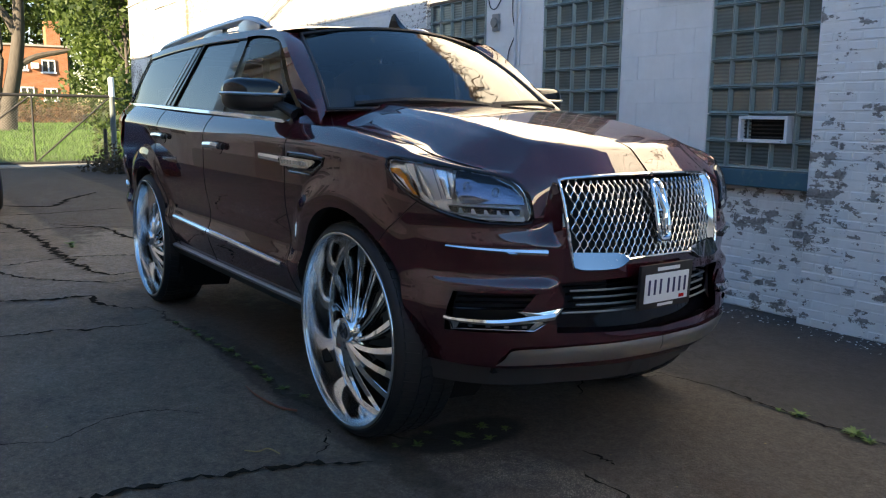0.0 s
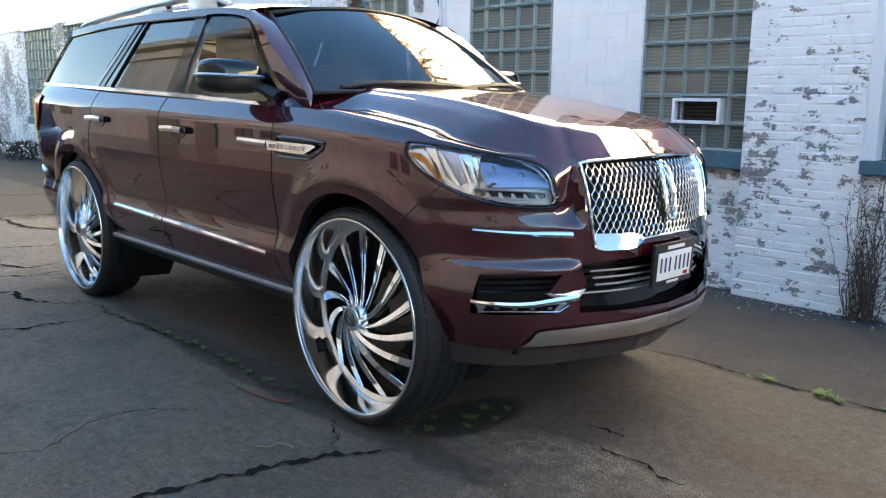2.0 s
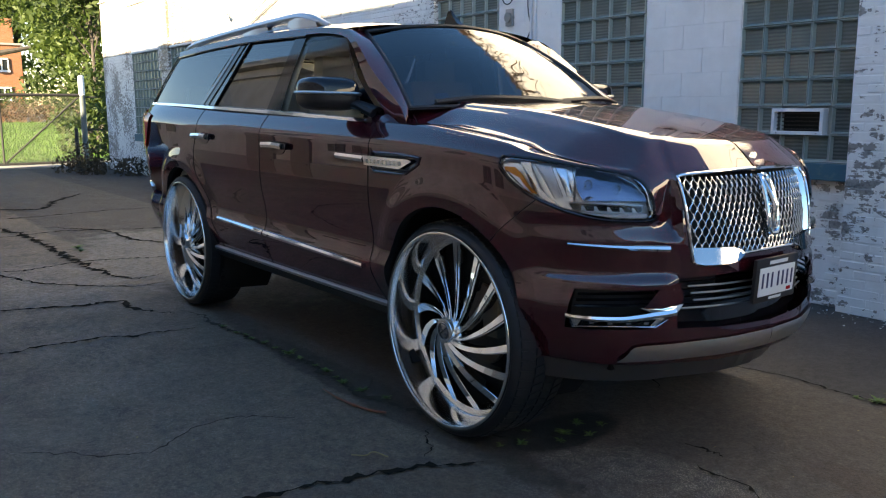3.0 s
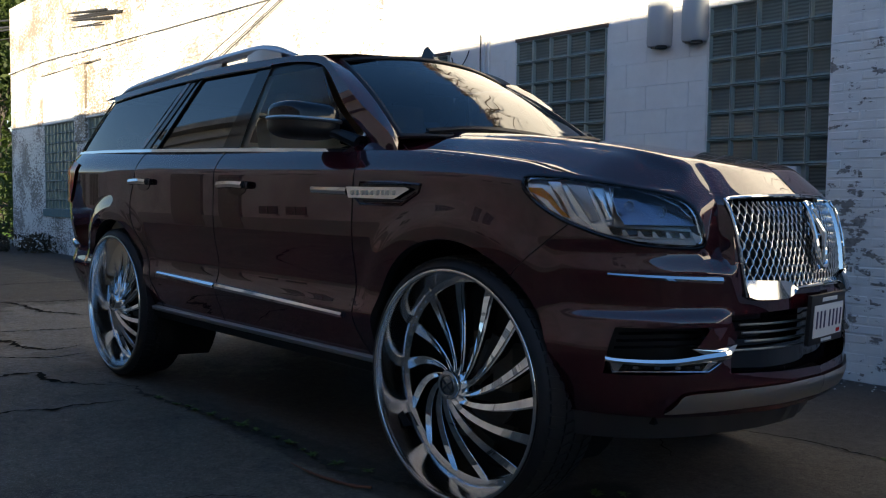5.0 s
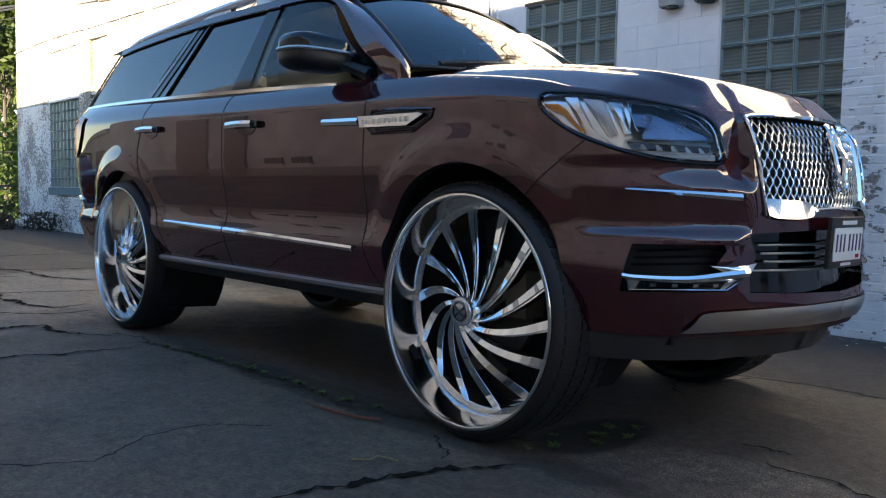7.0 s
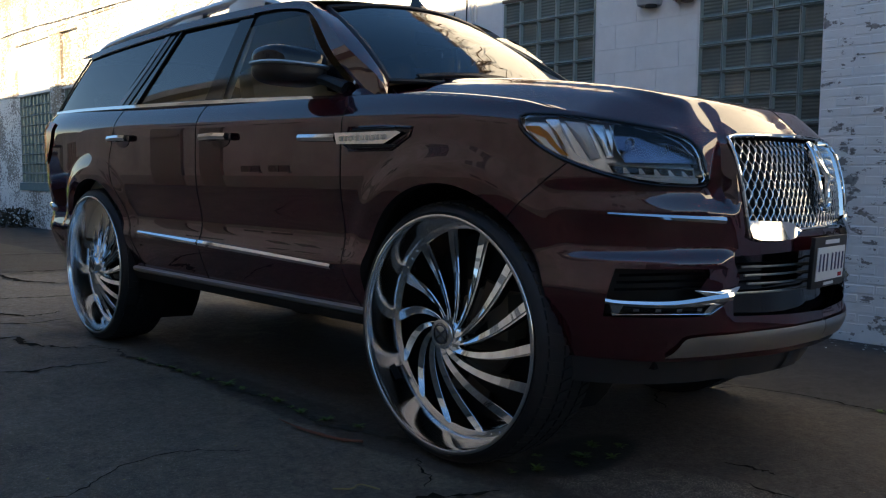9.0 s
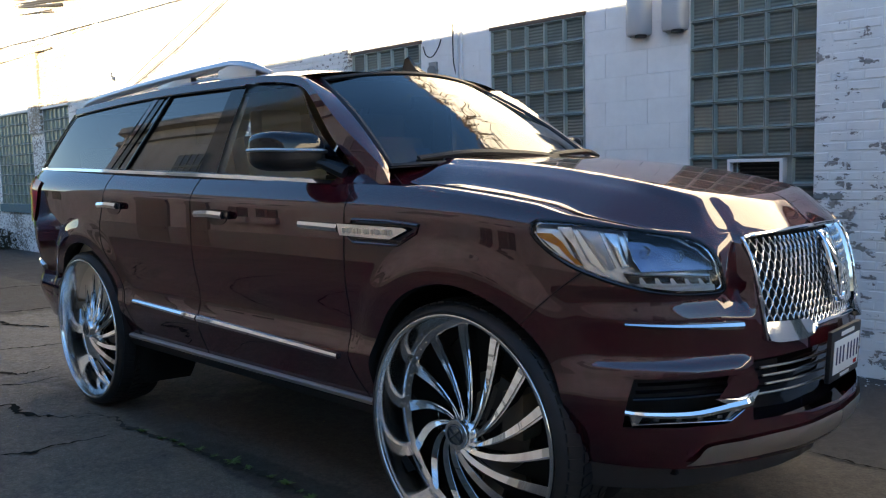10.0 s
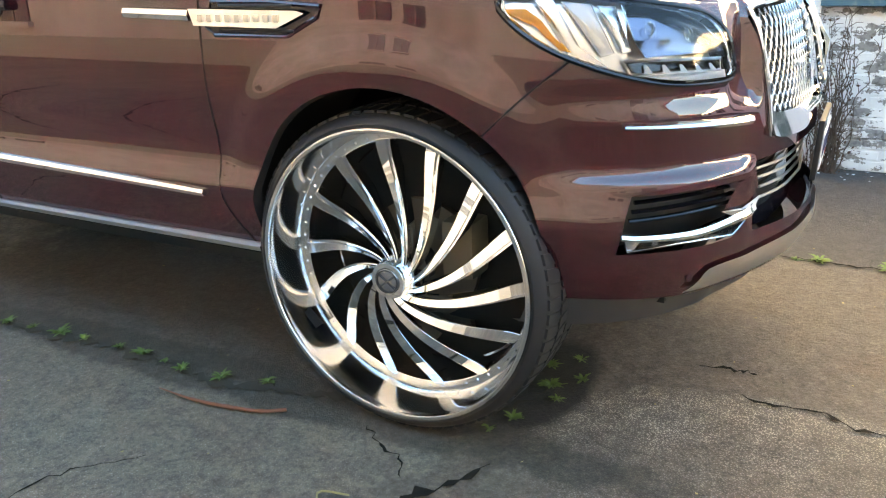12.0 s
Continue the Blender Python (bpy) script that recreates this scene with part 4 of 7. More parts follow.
    # number plate with bars for its writing
    bm = box(-0.016, 0.0, -0.152, 0.152, -0.088, 0.088, 0.006)
    plate = part("number_plate", bm, BLACK, car, "white number plate in a black frame")
    for shape, mat in ((box(0.0, 0.004, -0.128, 0.128, -0.062, 0.052, 0.003), WHITE),):
        part("plate_sheet", shape, mat, plate)
    for k in range(7):
        y = -0.105 + 0.033 * k + (0.012 if k > 2 else 0)
        part("plate_mark", box(0.004, 0.0055, y - 0.0055, y + 0.0055, -0.030, 0.030), INK, plate)
    part("frame_mark", box(0.0, 0.002, -0.06, 0.07, 0.062, 0.076), WHITE, plate)
    part("frame_mark", box(0.0, 0.002, -0.045, 0.045, -0.080, -0.070), WHITE, plate)
    part("plate_sticker", box(0.004, 0.0055, 0.075, 0.105, -0.056, -0.042), REDLAMP, plate)
    plate.matrix_basis = Matrix.Translation(Vector((1.0, YC - 0.002, 0.757)) * M) @ pose(0, 0, 0, 0, 3, 1.5)


DAM = []


def material_dam():
    if not DAM:
        DAM.append(material("grey_plastic", (0.045, 0.046, 0.048), 0.5))
    return DAM[0]


def inner(car):
    # floor pan, engine bay and trim that keep the shell dark inside
    part("floor_pan", box(-4.0, 0.70, YC - 0.62, YC + 0.62, 0.42, 0.52), LINER, car)
    part("inner_wall", box(-0.62, -0.56, YC - 0.83, YC + 0.83, 0.5, 1.30), LINER, car)
    part("cabin_floor", box(-4.05, -0.60, YC - 0.80, YC + 0.80, 0.55, 0.62), CARPET, car)
    rows = [[(x, YC + 0.60 * t, 1.86 - 0.05 * t * t) for t in np.linspace(-1, 1, 9)] for x in np.linspace(-3.6, -1.2, 8)]
    part("headliner", grid(rows), LEATHER, car)
    for sg in (-1, 1):
        f = (lambda sh: sh) if sg == -1 else mirrored
        rows = [[(x, YC - 0.80, 0.6), (x, YC - 0.80, 1.30), (x, YC - 0.775, 1.36)] for x in np.linspace(-4.0, -0.6, 8)]
        part("door_trim", f(grid(rows)), LEATHER, car)
        part("pillar_trim", f(ribbon([(-1.80, 1.40), (-1.66, 1.78)], [(-1.62, 1.40), (-1.54, 1.78)], off=-0.04)), LEATHER, car)
    part("axle", tube([(0, YC - 0.8, 0.46), (0, YC + 0.8, 0.46)], 0.05, 10), LINER, car)
    part("axle", tube([(-3.11, YC - 0.8, 0.47), (-3.11, YC + 0.8, 0.47)], 0.06, 10), LINER, car)
    dash = part("dashboard", box(-0.95, -0.50, YC - 0.72, YC + 0.72, 1.05, 1.405, 0.05), BLACK, car)
    ring = [(-1.12 + 0.07 * math.cos(q), YC + 0.36 + 0.17 * math.sin(q), 1.33 + 0.16 * math.cos(q)) for q in np.linspace(0, 2 * math.pi, 28, endpoint=False)]
    part("steering_wheel", tube(ring, 0.016, 7, closed=True), BLACK, car)
    for x0, ws in ((-1.42, (-0.38, 0.38)), (-2.55, (-0.38, 0.38)), (-3.4, (0.0,))):
        for w in ws:
            half = 0.26 if ws != (0.0,) else 0.62
            seat = part("seat", box(x0 - 0.25, x0 + 0.30, YC + w - half, YC + w + half, 0.78, 1.0, 0.05), LEATHER, car, "cream leather seat")
            b = box(-0.06, 0.08, -half, half, 0.0, 0.66, 0.05)
            bmesh.ops.rotate(b, verts=b.verts[:], matrix=Matrix.Rotation(radians(-14), 3, "Y"))
            bmesh.ops.translate(b, verts=b.verts[:], vec=(x0 - 0.2, YC + w, 0.95))
            part("backrest", b, LEATHER, seat)
            part("head_restraint", box(x0 - 0.42, x0 - 0.30, YC + w - 0.13, YC + w + 0.13, 1.55, 1.74, 0.04), LEATHER, seat)
    part("rear_view_mirror", box(-1.02, -0.99, YC - 0.11, YC + 0.11, 1.70, 1.765, 0.012), BLACK, car)


# ---- wheels ----
def revolve(profile, n=72):
    """A ring round the wheel's axle (y): profile of (radius, y)."""
    k = len(profile)
    verts = [(r * math.sin(2 * math.pi * i / n), y, r * math.cos(2 * math.pi * i / n)) for i in range(n) for r, y in profile]
    faces = [(i * k + j, i * k + j + 1, ((i + 1) % n) * k + j + 1, ((i + 1) % n) * k + j) for i in range(n) for j in range(k - 1)]
    return verts, faces


def build_wheel(car):
    """A wheel whose outer face looks to -y, with its lip at y = 0."""
    wheel = new("wheel")
    wheel.parent = car
    wheel["label"] = "large chrome wheel with swirling blade spokes and a thin tyre"
    tyre = part("tyre", revolve([(0.425, 0.012), (0.432, 0.000), (0.440, -0.004), (0.452, 0.002), (0.464, 0.016), (0.471, 0.034), (0.4735, 0.06), (0.474, 0.14), (0.4735, 0.24), (0.471, 0.266), (0.464, 0.284), (0.445, 0.298), (0.42, 0.29)], 96), RUBBER, wheel, "thin black tyre")
    # tread blocks
    segs = []
    for k in range(72):
        a = 2 * math.pi * k / 72
        for y0, y1, tw in ((0.022, 0.085, 0.030), (0.098, 0.150, -0.02), (0.162, 0.212, 0.02), (0.222, 0.275, -0.03)):
            v = []
            for r in (0.470, 0.4795):
                for y, sh in ((y0, 0), (y1, tw)):
                    rr = r - (0.006 if (y < 0.03 or y > 0.27) else 0)
                    for d in (-0.032, 0.032):
                        v.append((rr * math.sin(a + d + sh), y, rr * math.cos(a + d + sh)))
            segs.append((v, [(0, 2, 3, 1), (4, 5, 7, 6), (0, 1, 5, 4), (2, 6, 7, 3), (0, 4, 6, 2), (1, 3, 7, 5)]))
    part("tread", join(*segs), RUBBER, tyre, smooth=False)
    lip = [(0.420, 0.02), (0.4315, 0.008), (0.432, 0.004), (0.432, -0.006), (0.4305, -0.009), (0.428, -0.010), (0.421, -0.010), (0.4185, -0.009), (0.417, -0.006), (0.4165, -0.002)]
    barrel = [(0.4165, 0.0), (0.4150, 0.004), (0.4125, 0.02), (0.4085, 0.06), (0.4045, 0.105), (0.4030, 0.125)]
    step = [(0.4015, 0.1285), (0.399, 0.1295), (0.385, 0.1305), (0.3755, 0.1305), (0.3735, 0.132), (0.3725, 0.136), (0.371, 0.16), (0.362, 0.28)]
    part("rim", revolve(lip + barrel + step, 144), CHROME_RIM, wheel, "deep polished rim")
    # bolts round the step
    segs = []
    for k in range(56):
        a = 2 * math.pi * k / 56
        c = Vector((0.3875 * math.sin(a), 0.131, 0.3875 * math.cos(a)))
        ring = [(c.x + 0.0052 * math.cos(q), c.y, c.z + 0.0052 * math.sin(q)) for q in np.linspace(0, 2 * math.pi, 6, endpoint=False)]
        segs.append((ring + [(c.x, c.y - 0.006, c.z)], [(i, (i + 1) % 6, 6) for i in range(6)]))
    part("bolt_ring", join(*segs), CHROME_WHEEL, wheel)["kind"] = "stuff"
    # blade spokes: flat faces with a lower ledge on one flank, sweeping backwards to the rim
    n, steps = 14, 26
    for k in range(n):
        a0 = 2 * math.pi * k / n - 0.20
        rows = []
        for i in range(steps + 1):
            t = i / steps
            r = 0.046 + (0.377 - 0.046) * t
            a = a0 + 0.68 * (1 - t) ** 1.5 + 0.35 * (1 - t) ** 7
            half = 0.0058 + 0.0165 * t ** 0.8
            y = 0.014 + 0.110 * t ** 1.4
            c = Vector((math.sin(a), 0, math.cos(a)))
            # direction of the sweep, to set the blade's width square to it
            da = -(0.68 * 1.5 * (1 - t) ** 0.5 + 2.45 * (1 - t) ** 6) / (0.377 - 0.046)
            way = (c + Vector((math.cos(a), 0, -math.sin(a))) * (r * da)).normalized()
            out = Vector((way.z, 0, -way.x))
            base = c * r
            tilt = 0.007 * (1 - t) + 0.003 * math.sin(math.pi * t) - 0.002 * t
            line = []
            for e, d in ((-1.05, 0.050), (-1.0, 0.0025 + tilt), (-0.94, 0.0005 + tilt), (0.55, -tilt * 0.5), (0.60, 0.001 - tilt * 0.5), (0.62, 0.008), (0.97, 0.0085), (1.0, 0.010), (1.05, 0.050)):
                p = base + out * (half * e)
                line.append((p.x, y + d, p.z))
            rows.append(line)
        v, fc = grid(rows)
        m = len(rows[0])
        fc += [tuple(range(m)), tuple(reversed(range(len(v) - m, len(v))))]
        part("spoke", (v, fc), CHROME_WHEEL, wheel, sharp=22)
    part("hub", revolve([(0.075, 0.095), (0.072, 0.050), (0.066, 0.030), (0.060, 0.020), (0.0555, 0.012), (0.0545, 0.001), (0.052, -0.003), (0.040, -0.0045), (0.039, -0.001), (0.0005, -0.001)], 48), CHROME_WHEEL, wheel)
    cap = part("centre_cap", revolve([(0.038, -0.0015), (0.036, -0.005), (0.030, -0.007), (0.0005, -0.008)], 32), CHROME_DARK, wheel)
    marks = []
    for a, b in (((-0.024, -0.018), (0.024, 0.018)), ((-0.024, 0.018), (0.0, 0.0)), ((0.0, 0.0), (0.024, -0.018))):
        marks.append(tube([(a[0], -0.009, a[1]), (b[0], -0.009, b[1])], 0.003, 5))
    part("cap_mark", join(*marks), BLACK, cap)
    part("cap_ring", tube([(0.033 * math.sin(q), -0.008, 0.033 * math.cos(q)) for q in np.linspace(0, 2 * math.pi, 28, endpoint=False)], 0.002, 5, closed=True), BLACK, cap)
    part("brake_disc", revolve([(0.05, 0.19), (0.17, 0.19), (0.185, 0.192), (0.185, 0.215), (0.05, 0.215)], 40), material("brake_iron", (0.10, 0.085, 0.07), 0.5, 0.8), wheel)
    part("brake_caliper", box(0.10, 0.20, 0.13, 0.24, -0.02, 0.15, 0.02), material("caliper", (0.12, 0.10, 0.07), 0.5), wheel)
    part("backing", revolve([(0.0005, 0.27), (0.36, 0.27)], 40), LINER, wheel)
    return wheel


car = build_car()
wheel = build_wheel(car)
wheel.matrix_basis = Matrix.Translation(Vector((0.0, -0.972, 0.474)) * M)
for place in (pose(-3.130 * M, -0.985 * M, 0.476 * M, 0, 14, 0), pose(0, (2 * YC + 0.972) * M, 0.474 * M, 0, 0, 180), pose(-3.112 * M, (2 * YC + 0.980) * M, 0.476 * M, 0, 0, 180)):
    copy_thing(wheel, place)


# ---- ground ----
def near_line(k, axis, at, blur, wave=0.10):
    """0 on one side of a line across the yard and 1 on the other, with a wandering edge."""
    sep = k.add("SeparateXYZ")
    k.link(k.place(), sep.inputs[0])
    w = k.math("MULTIPLY", k.math("SUBTRACT", k.noise(2.3, 6, 0.6), 0.5), wave * 2)
    v = k.math("ADD", sep.outputs[axis], w)
    mr = k.add("MapRange")
    mr.inputs[1].default_value, mr.inputs[2].default_value = at - blur, at + blur
    k.link(v, mr.inputs[0])
    return mr.outputs[0]


def blob(k, cx, cy, rx, ry, wave=0.25):
    """1 in a ragged patch of the yard, 0 outside."""
    sep = k.add("SeparateXYZ")
    k.link(k.place(), sep.inputs[0])
    a = k.math("POWER", k.math("ABSOLUTE", k.math("DIVIDE", k.math("SUBTRACT", sep.outputs[0], cx), rx)), 2.0)
    b = k.math("POWER", k.math("ABSOLUTE", k.math("DIVIDE", k.math("SUBTRACT", sep.outputs[1], cy), ry)), 2.0)
    d = k.math("ADD", k.math("ADD", a, b), k.math("MULTIPLY", k.math("SUBTRACT", k.noise(5.0, 6, 0.65), 0.5), wave * 8))
    mr = k.add("MapRange")
    mr.inputs[1].default_value, mr.inputs[2].default_value = 1.25, 0.75
    k.link(d, mr.inputs[0])
    return mr.outputs[0]


ASPHALT = material("worn_asphalt", (0.1, 0.1, 0.1), 0.85)


def ground_material():
    k = Nodes(ASPHALT)
    fine, grain = k.noise(240.0, 2), k.noise(75.0, 3)
    big, blot, mid = k.noise(0.7, 5, 0.6), k.noise(2.6, 6, 0.62), k.noise(9.0, 5, 0.6)
    stones = k.add("TexVoronoi")
    stones.inputs["Scale"].default_value = 150.0
    k.link(k.place(), stones.inputs["Vector"])
    chip = k.grey(stones.outputs["Distance"], 0.30, 0.42, 1.0, 0.0)
    # grey asphalt of the yard
    grey = k.mix(k.grey(big, 0.35, 0.65), (0.128, 0.098, 0.070), (0.182, 0.142, 0.100))
    grey = k.mix(k.grey(blot, 0.52, 0.75), grey, (0.105, 0.088, 0.072))
    grey = k.mix(k.grey(fine, 0.58, 0.70), grey, (0.33, 0.30, 0.25))
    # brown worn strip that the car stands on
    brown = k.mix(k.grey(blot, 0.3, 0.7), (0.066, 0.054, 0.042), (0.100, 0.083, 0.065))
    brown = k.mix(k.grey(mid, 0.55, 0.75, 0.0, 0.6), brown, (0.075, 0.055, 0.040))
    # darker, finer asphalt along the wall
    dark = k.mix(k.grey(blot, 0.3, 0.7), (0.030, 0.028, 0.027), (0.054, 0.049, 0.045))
    speck, clod = k.noise(58.0, 4, 0.65), k.noise(17.0, 5, 0.6)
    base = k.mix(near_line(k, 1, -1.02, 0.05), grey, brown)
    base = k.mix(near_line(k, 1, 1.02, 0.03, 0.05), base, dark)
    # open stones where the binder has gone
    bare = blob(k, 1.15, -0.85, 0.80, 0.46, 0.12)
    base = k.mix(k.math("MULTIPLY", bare, 0.75), base, (0.105, 0.089, 0.071))
    base = k.mix(k.math("MULTIPLY", k.math("MULTIPLY", chip, bare), 0.9), base, (0.35, 0.31, 0.25))
    base = k.mix(k.math("MULTIPLY", chip, 0.10), base, (0.30, 0.27, 0.23))
    # oil under the front wheel, rusty wash ahead of the car, pale worn concrete behind it
    base = k.mix(k.math("MULTIPLY", blob(k, 1.5, -1.55, 1.5, 1.0), 0.6), base, (0.064, 0.052, 0.040))
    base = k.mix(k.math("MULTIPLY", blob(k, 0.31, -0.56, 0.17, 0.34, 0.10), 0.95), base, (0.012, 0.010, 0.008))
    base = k.mix(k.math("MULTIPLY", blob(k, 1.60, 0.02, 0.42, 0.13), 0.45), base, (0.075, 0.048, 0.032))
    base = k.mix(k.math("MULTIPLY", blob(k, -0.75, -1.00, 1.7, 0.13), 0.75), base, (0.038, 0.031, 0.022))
    base = k.mix(k.math("MULTIPLY", blob(k, -5.35, -0.2, 2.4, 1.0), 0.6), base, (0.26, 0.235, 0.20))
    base = k.mix(k.math("MULTIPLY", blob(k, -4.9, -1.7, 1.2, 0.5), 0.45), base, (0.23, 0.205, 0.175))
    base = k.mix(k.grey(grain, 0.28, 0.42, 0.45, 0.0), base, (0.045, 0.040, 0.034))
    base = k.mix(1.0, base, k.grey(speck, 0.32, 0.68, 0.66, 1.32), "MULTIPLY")
    base = k.mix(1.0, base, k.grey(clod, 0.30, 0.72, 0.72, 1.25), "MULTIPLY")
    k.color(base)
    k.rough(k.grey(blot, 0.3, 0.7, 0.62, 0.92))
    h = k.math("ADD", k.math("MULTIPLY", fine, 0.5), k.math("ADD", grain, k.math("MULTIPLY", chip, 0.5)))
    low = k.bump(mid, 0.35, 0.02)
    k.bump(h, 0.9, 0.005, low)


ground_material()
xs = np.r_[-320, -150, -80, -50, -34, np.arange(-26, 7.01, 0.5), 12, 30, 80, 320]
ys = np.r_[-320, -120, -50, -25, np.arange(-12, 6.01, 0.5), 12, 30, 90, 320]
rows = [[(x, y, 0.012 * noise.noise((x * 0.6, y * 0.6, 0.0)) * (1 if abs(x + 8) < 14 and -6 < y < 3 and not (-3.6 < x < 0.6 and -1.4 < y < 1.2) else 0) - 0.004) for y in ys] for x in xs]
g = part("ground", flipped(grid(rows)), ASPHALT)
tagged(g, "worn cracked grey-brown asphalt yard", "ground", kind="structure")

DIRT = material("crack_dirt", (0.014, 0.012, 0.009), 0.98, spec=0.1)
DAMP = material("damp_soil", (0.040, 0.032, 0.022), 0.9)


def crack(line, width, mat=DIRT, label="dark open crack in the asphalt", rnd=None):
    rnd = rnd or random.Random(len(line) * 7 + int(line[0][0] * 100))
    pts = spline(line, max(18, int(38 * sum(math.dist(a, b) for a, b in zip(line, line[1:])))))
    rows, n = [], len(pts)
    for i, (x, y) in enumerate(pts):
        a, b = pts[max(i - 1, 0)], pts[min(i + 1, n - 1)]
        d = Vector((b[0] - a[0], b[1] - a[1]))
        d = d.normalized() if d.length > 1e-6 else Vector((1, 0))
        w = 0.62 * width * (0.15 + 1.4 * rnd.random() ** 1.6) * min(1.0, 6 * (i + 0.3) / n, 6 * (n - i) / n)
        j = (width * 0.5 + 0.014) * (rnd.random() - 0.5) + 0.05 * noise.noise((x * 5, y * 5, 3.0)) + 0.02 * noise.noise((x * 19, y * 19, 7.0))
        ox, oy = -d.y, d.x
        z = 0.012 * noise.noise((x * 0.6, y * 0.6, 0.0)) * (1 if abs(x + 8) < 14 and -6 < y < 3 and not (-3.6 < x < 0.6 and -1.4 < y < 1.2) else 0) + 0.002
        rows.append([(x + ox * (j - w), y + oy * (j - w), z), (x + ox * j, y + oy * j, z - 0.0015), (x + ox * (j + w), y + oy * (j + w), z)])
    return tagged(part("ground_crack", flipped(grid(rows)), mat), label, "crack", "cracks in the yard", "structure")


for line, width in (
    ([(0.0, -2.35), (0.06, -2.0), (0.09, -1.72), (0.15, -1.45), (0.22, -1.22), (0.33, -1.02)], 0.030),
    ([(-4.1, -3.0), (-3.72, -1.98), (-3.56, -1.58), (-3.5, -1.34), (-3.15, -1.33), (-2.9, -1.13)], 0.042),
    ([(-2.5, -2.9), (-2.56, -2.19), (-2.57, -1.81), (-2.48, -1.49), (-2.47, -1.17)], 0.024),
    ([(-9.0, -1.5), (-7.59, -1.26), (-6.22, -1.21), (-5.24, -1.18), (-4.39, -1.03), (-4.42, -0.74)], 0.075),
    ([(-12.4, 0.6), (-11.3, -0.1), (-10.42, -0.45), (-10.37, -0.75), (-11.2, -1.6)], 0.09),
    ([(-8.2, -0.9), (-7.4, -0.4), (-6.4, -0.3), (-5.6, 0.3)], 0.05),
    ([(-6.0, -2.4), (-5.2, -1.9), (-4.6, -1.7), (-4.09, -1.18), (-4.03, -0.84)], 0.03),
    ([(0.05, 0.86), (0.22, 0.90), (0.5, 0.98), (0.8, 0.94), (0.98, 0.95), (1.25, 0.94), (1.56, 0.95), (1.84, 0.93), (2.6, 0.96), (3.6, 0.92)], 0.012),
    ([(0.72, -0.23), (0.83, -0.20), (0.90, -0.20)], 0.013),
    ([(0.88, -0.34), (0.99, -0.37), (1.1, -0.39), (1.18, -0.43), (1.3, -0.40)], 0.012),
    ([(-0.10, -1.02), (-0.02, -1.07), (0.07, -1.12), (0.10, -1.15), (0.13, -1.19)], 0.007),
    ([(0.2, 0.25), (0.0, 0.55), (0.22, 0.88)], 0.008),
    ([(-7.9, -2.2), (-7.6, -1.4), (-7.7, -0.8), (-7.3, 0.2), (-7.5, 1.2)], 0.035),
    ([(-9.6, -1.9), (-9.4, -1.0), (-9.5, 0.2), (-9.2, 1.4)], 0.04),
    ([(-5.4, -2.3), (-5.3, -1.7), (-5.45, -1.1), (-5.2, -0.4), (-5.3, 0.4)], 0.022),
    ([(-0.9, -2.5), (-0.6, -2.1), (-0.75, -1.7), (-0.6, -1.4)], 0.005),
):
    crack(line, width)
crack([(-3.0, -1.08), (-2.3, -1.02), (-1.8, -1.0), (-1.2, -0.96), (-0.7, -0.97), (-0.35, -0.93), (0.0, -0.86), (0.25, -0.72), (0.36, -0.5)], 0.035, DAMP, "damp earth-filled joint between two kinds of paving")

LEAF = material("weed_leaf", (0.085, 0.17, 0.03), 0.6)
Nodes(LEAF).color(Nodes(LEAF).mix(Nodes(LEAF).noise(30.0, 2), (0.06, 0.13, 0.02), (0.14, 0.22, 0.05)))
DRY = material("dry_leaf", (0.30, 0.24, 0.10), 0.8)


def weed(x, y, size, leaves, seed):
    """A small rosette of pointed leaves."""
    rnd = random.Random(seed)
    shapes = []
    for k in range(leaves):
        a = rnd.random() * 6.28
        length, up, wide = size * (0.5 + 0.7 * rnd.random()), rnd.uniform(0.25, 1.25), rnd.uniform(0.08, 0.17)
        c, s = math.cos(a), math.sin(a)
        rows = []
        for t in np.linspace(0, 1, 6):
            r = length * t * math.cos(up * (1 - 0.5 * t))
            z = length * t * math.sin(up) * (1 - 0.55 * t)
            w = length * wide * math.sin(math.pi * min(0.98, t * 0.9 + 0.06))
            ox, oy = rnd.uniform(-1, 1) * 0.003, rnd.uniform(-1, 1) * 0.003
            rows.append([(x + c * r - s * w + ox, y + s * r + c * w + oy, z + 0.15 * w), (x + c * r, y + s * r, z - 0.10 * w), (x + c * r + s * w, y + s * r - c * w, z + 0.15 * w)])
        shapes.append(grid(rows))
    ob = part("weed", join(*shapes), LEAF)
    return tagged(ob, "small green weed growing from a paving joint", "weed", "weeds in the joints", kind="stuff")


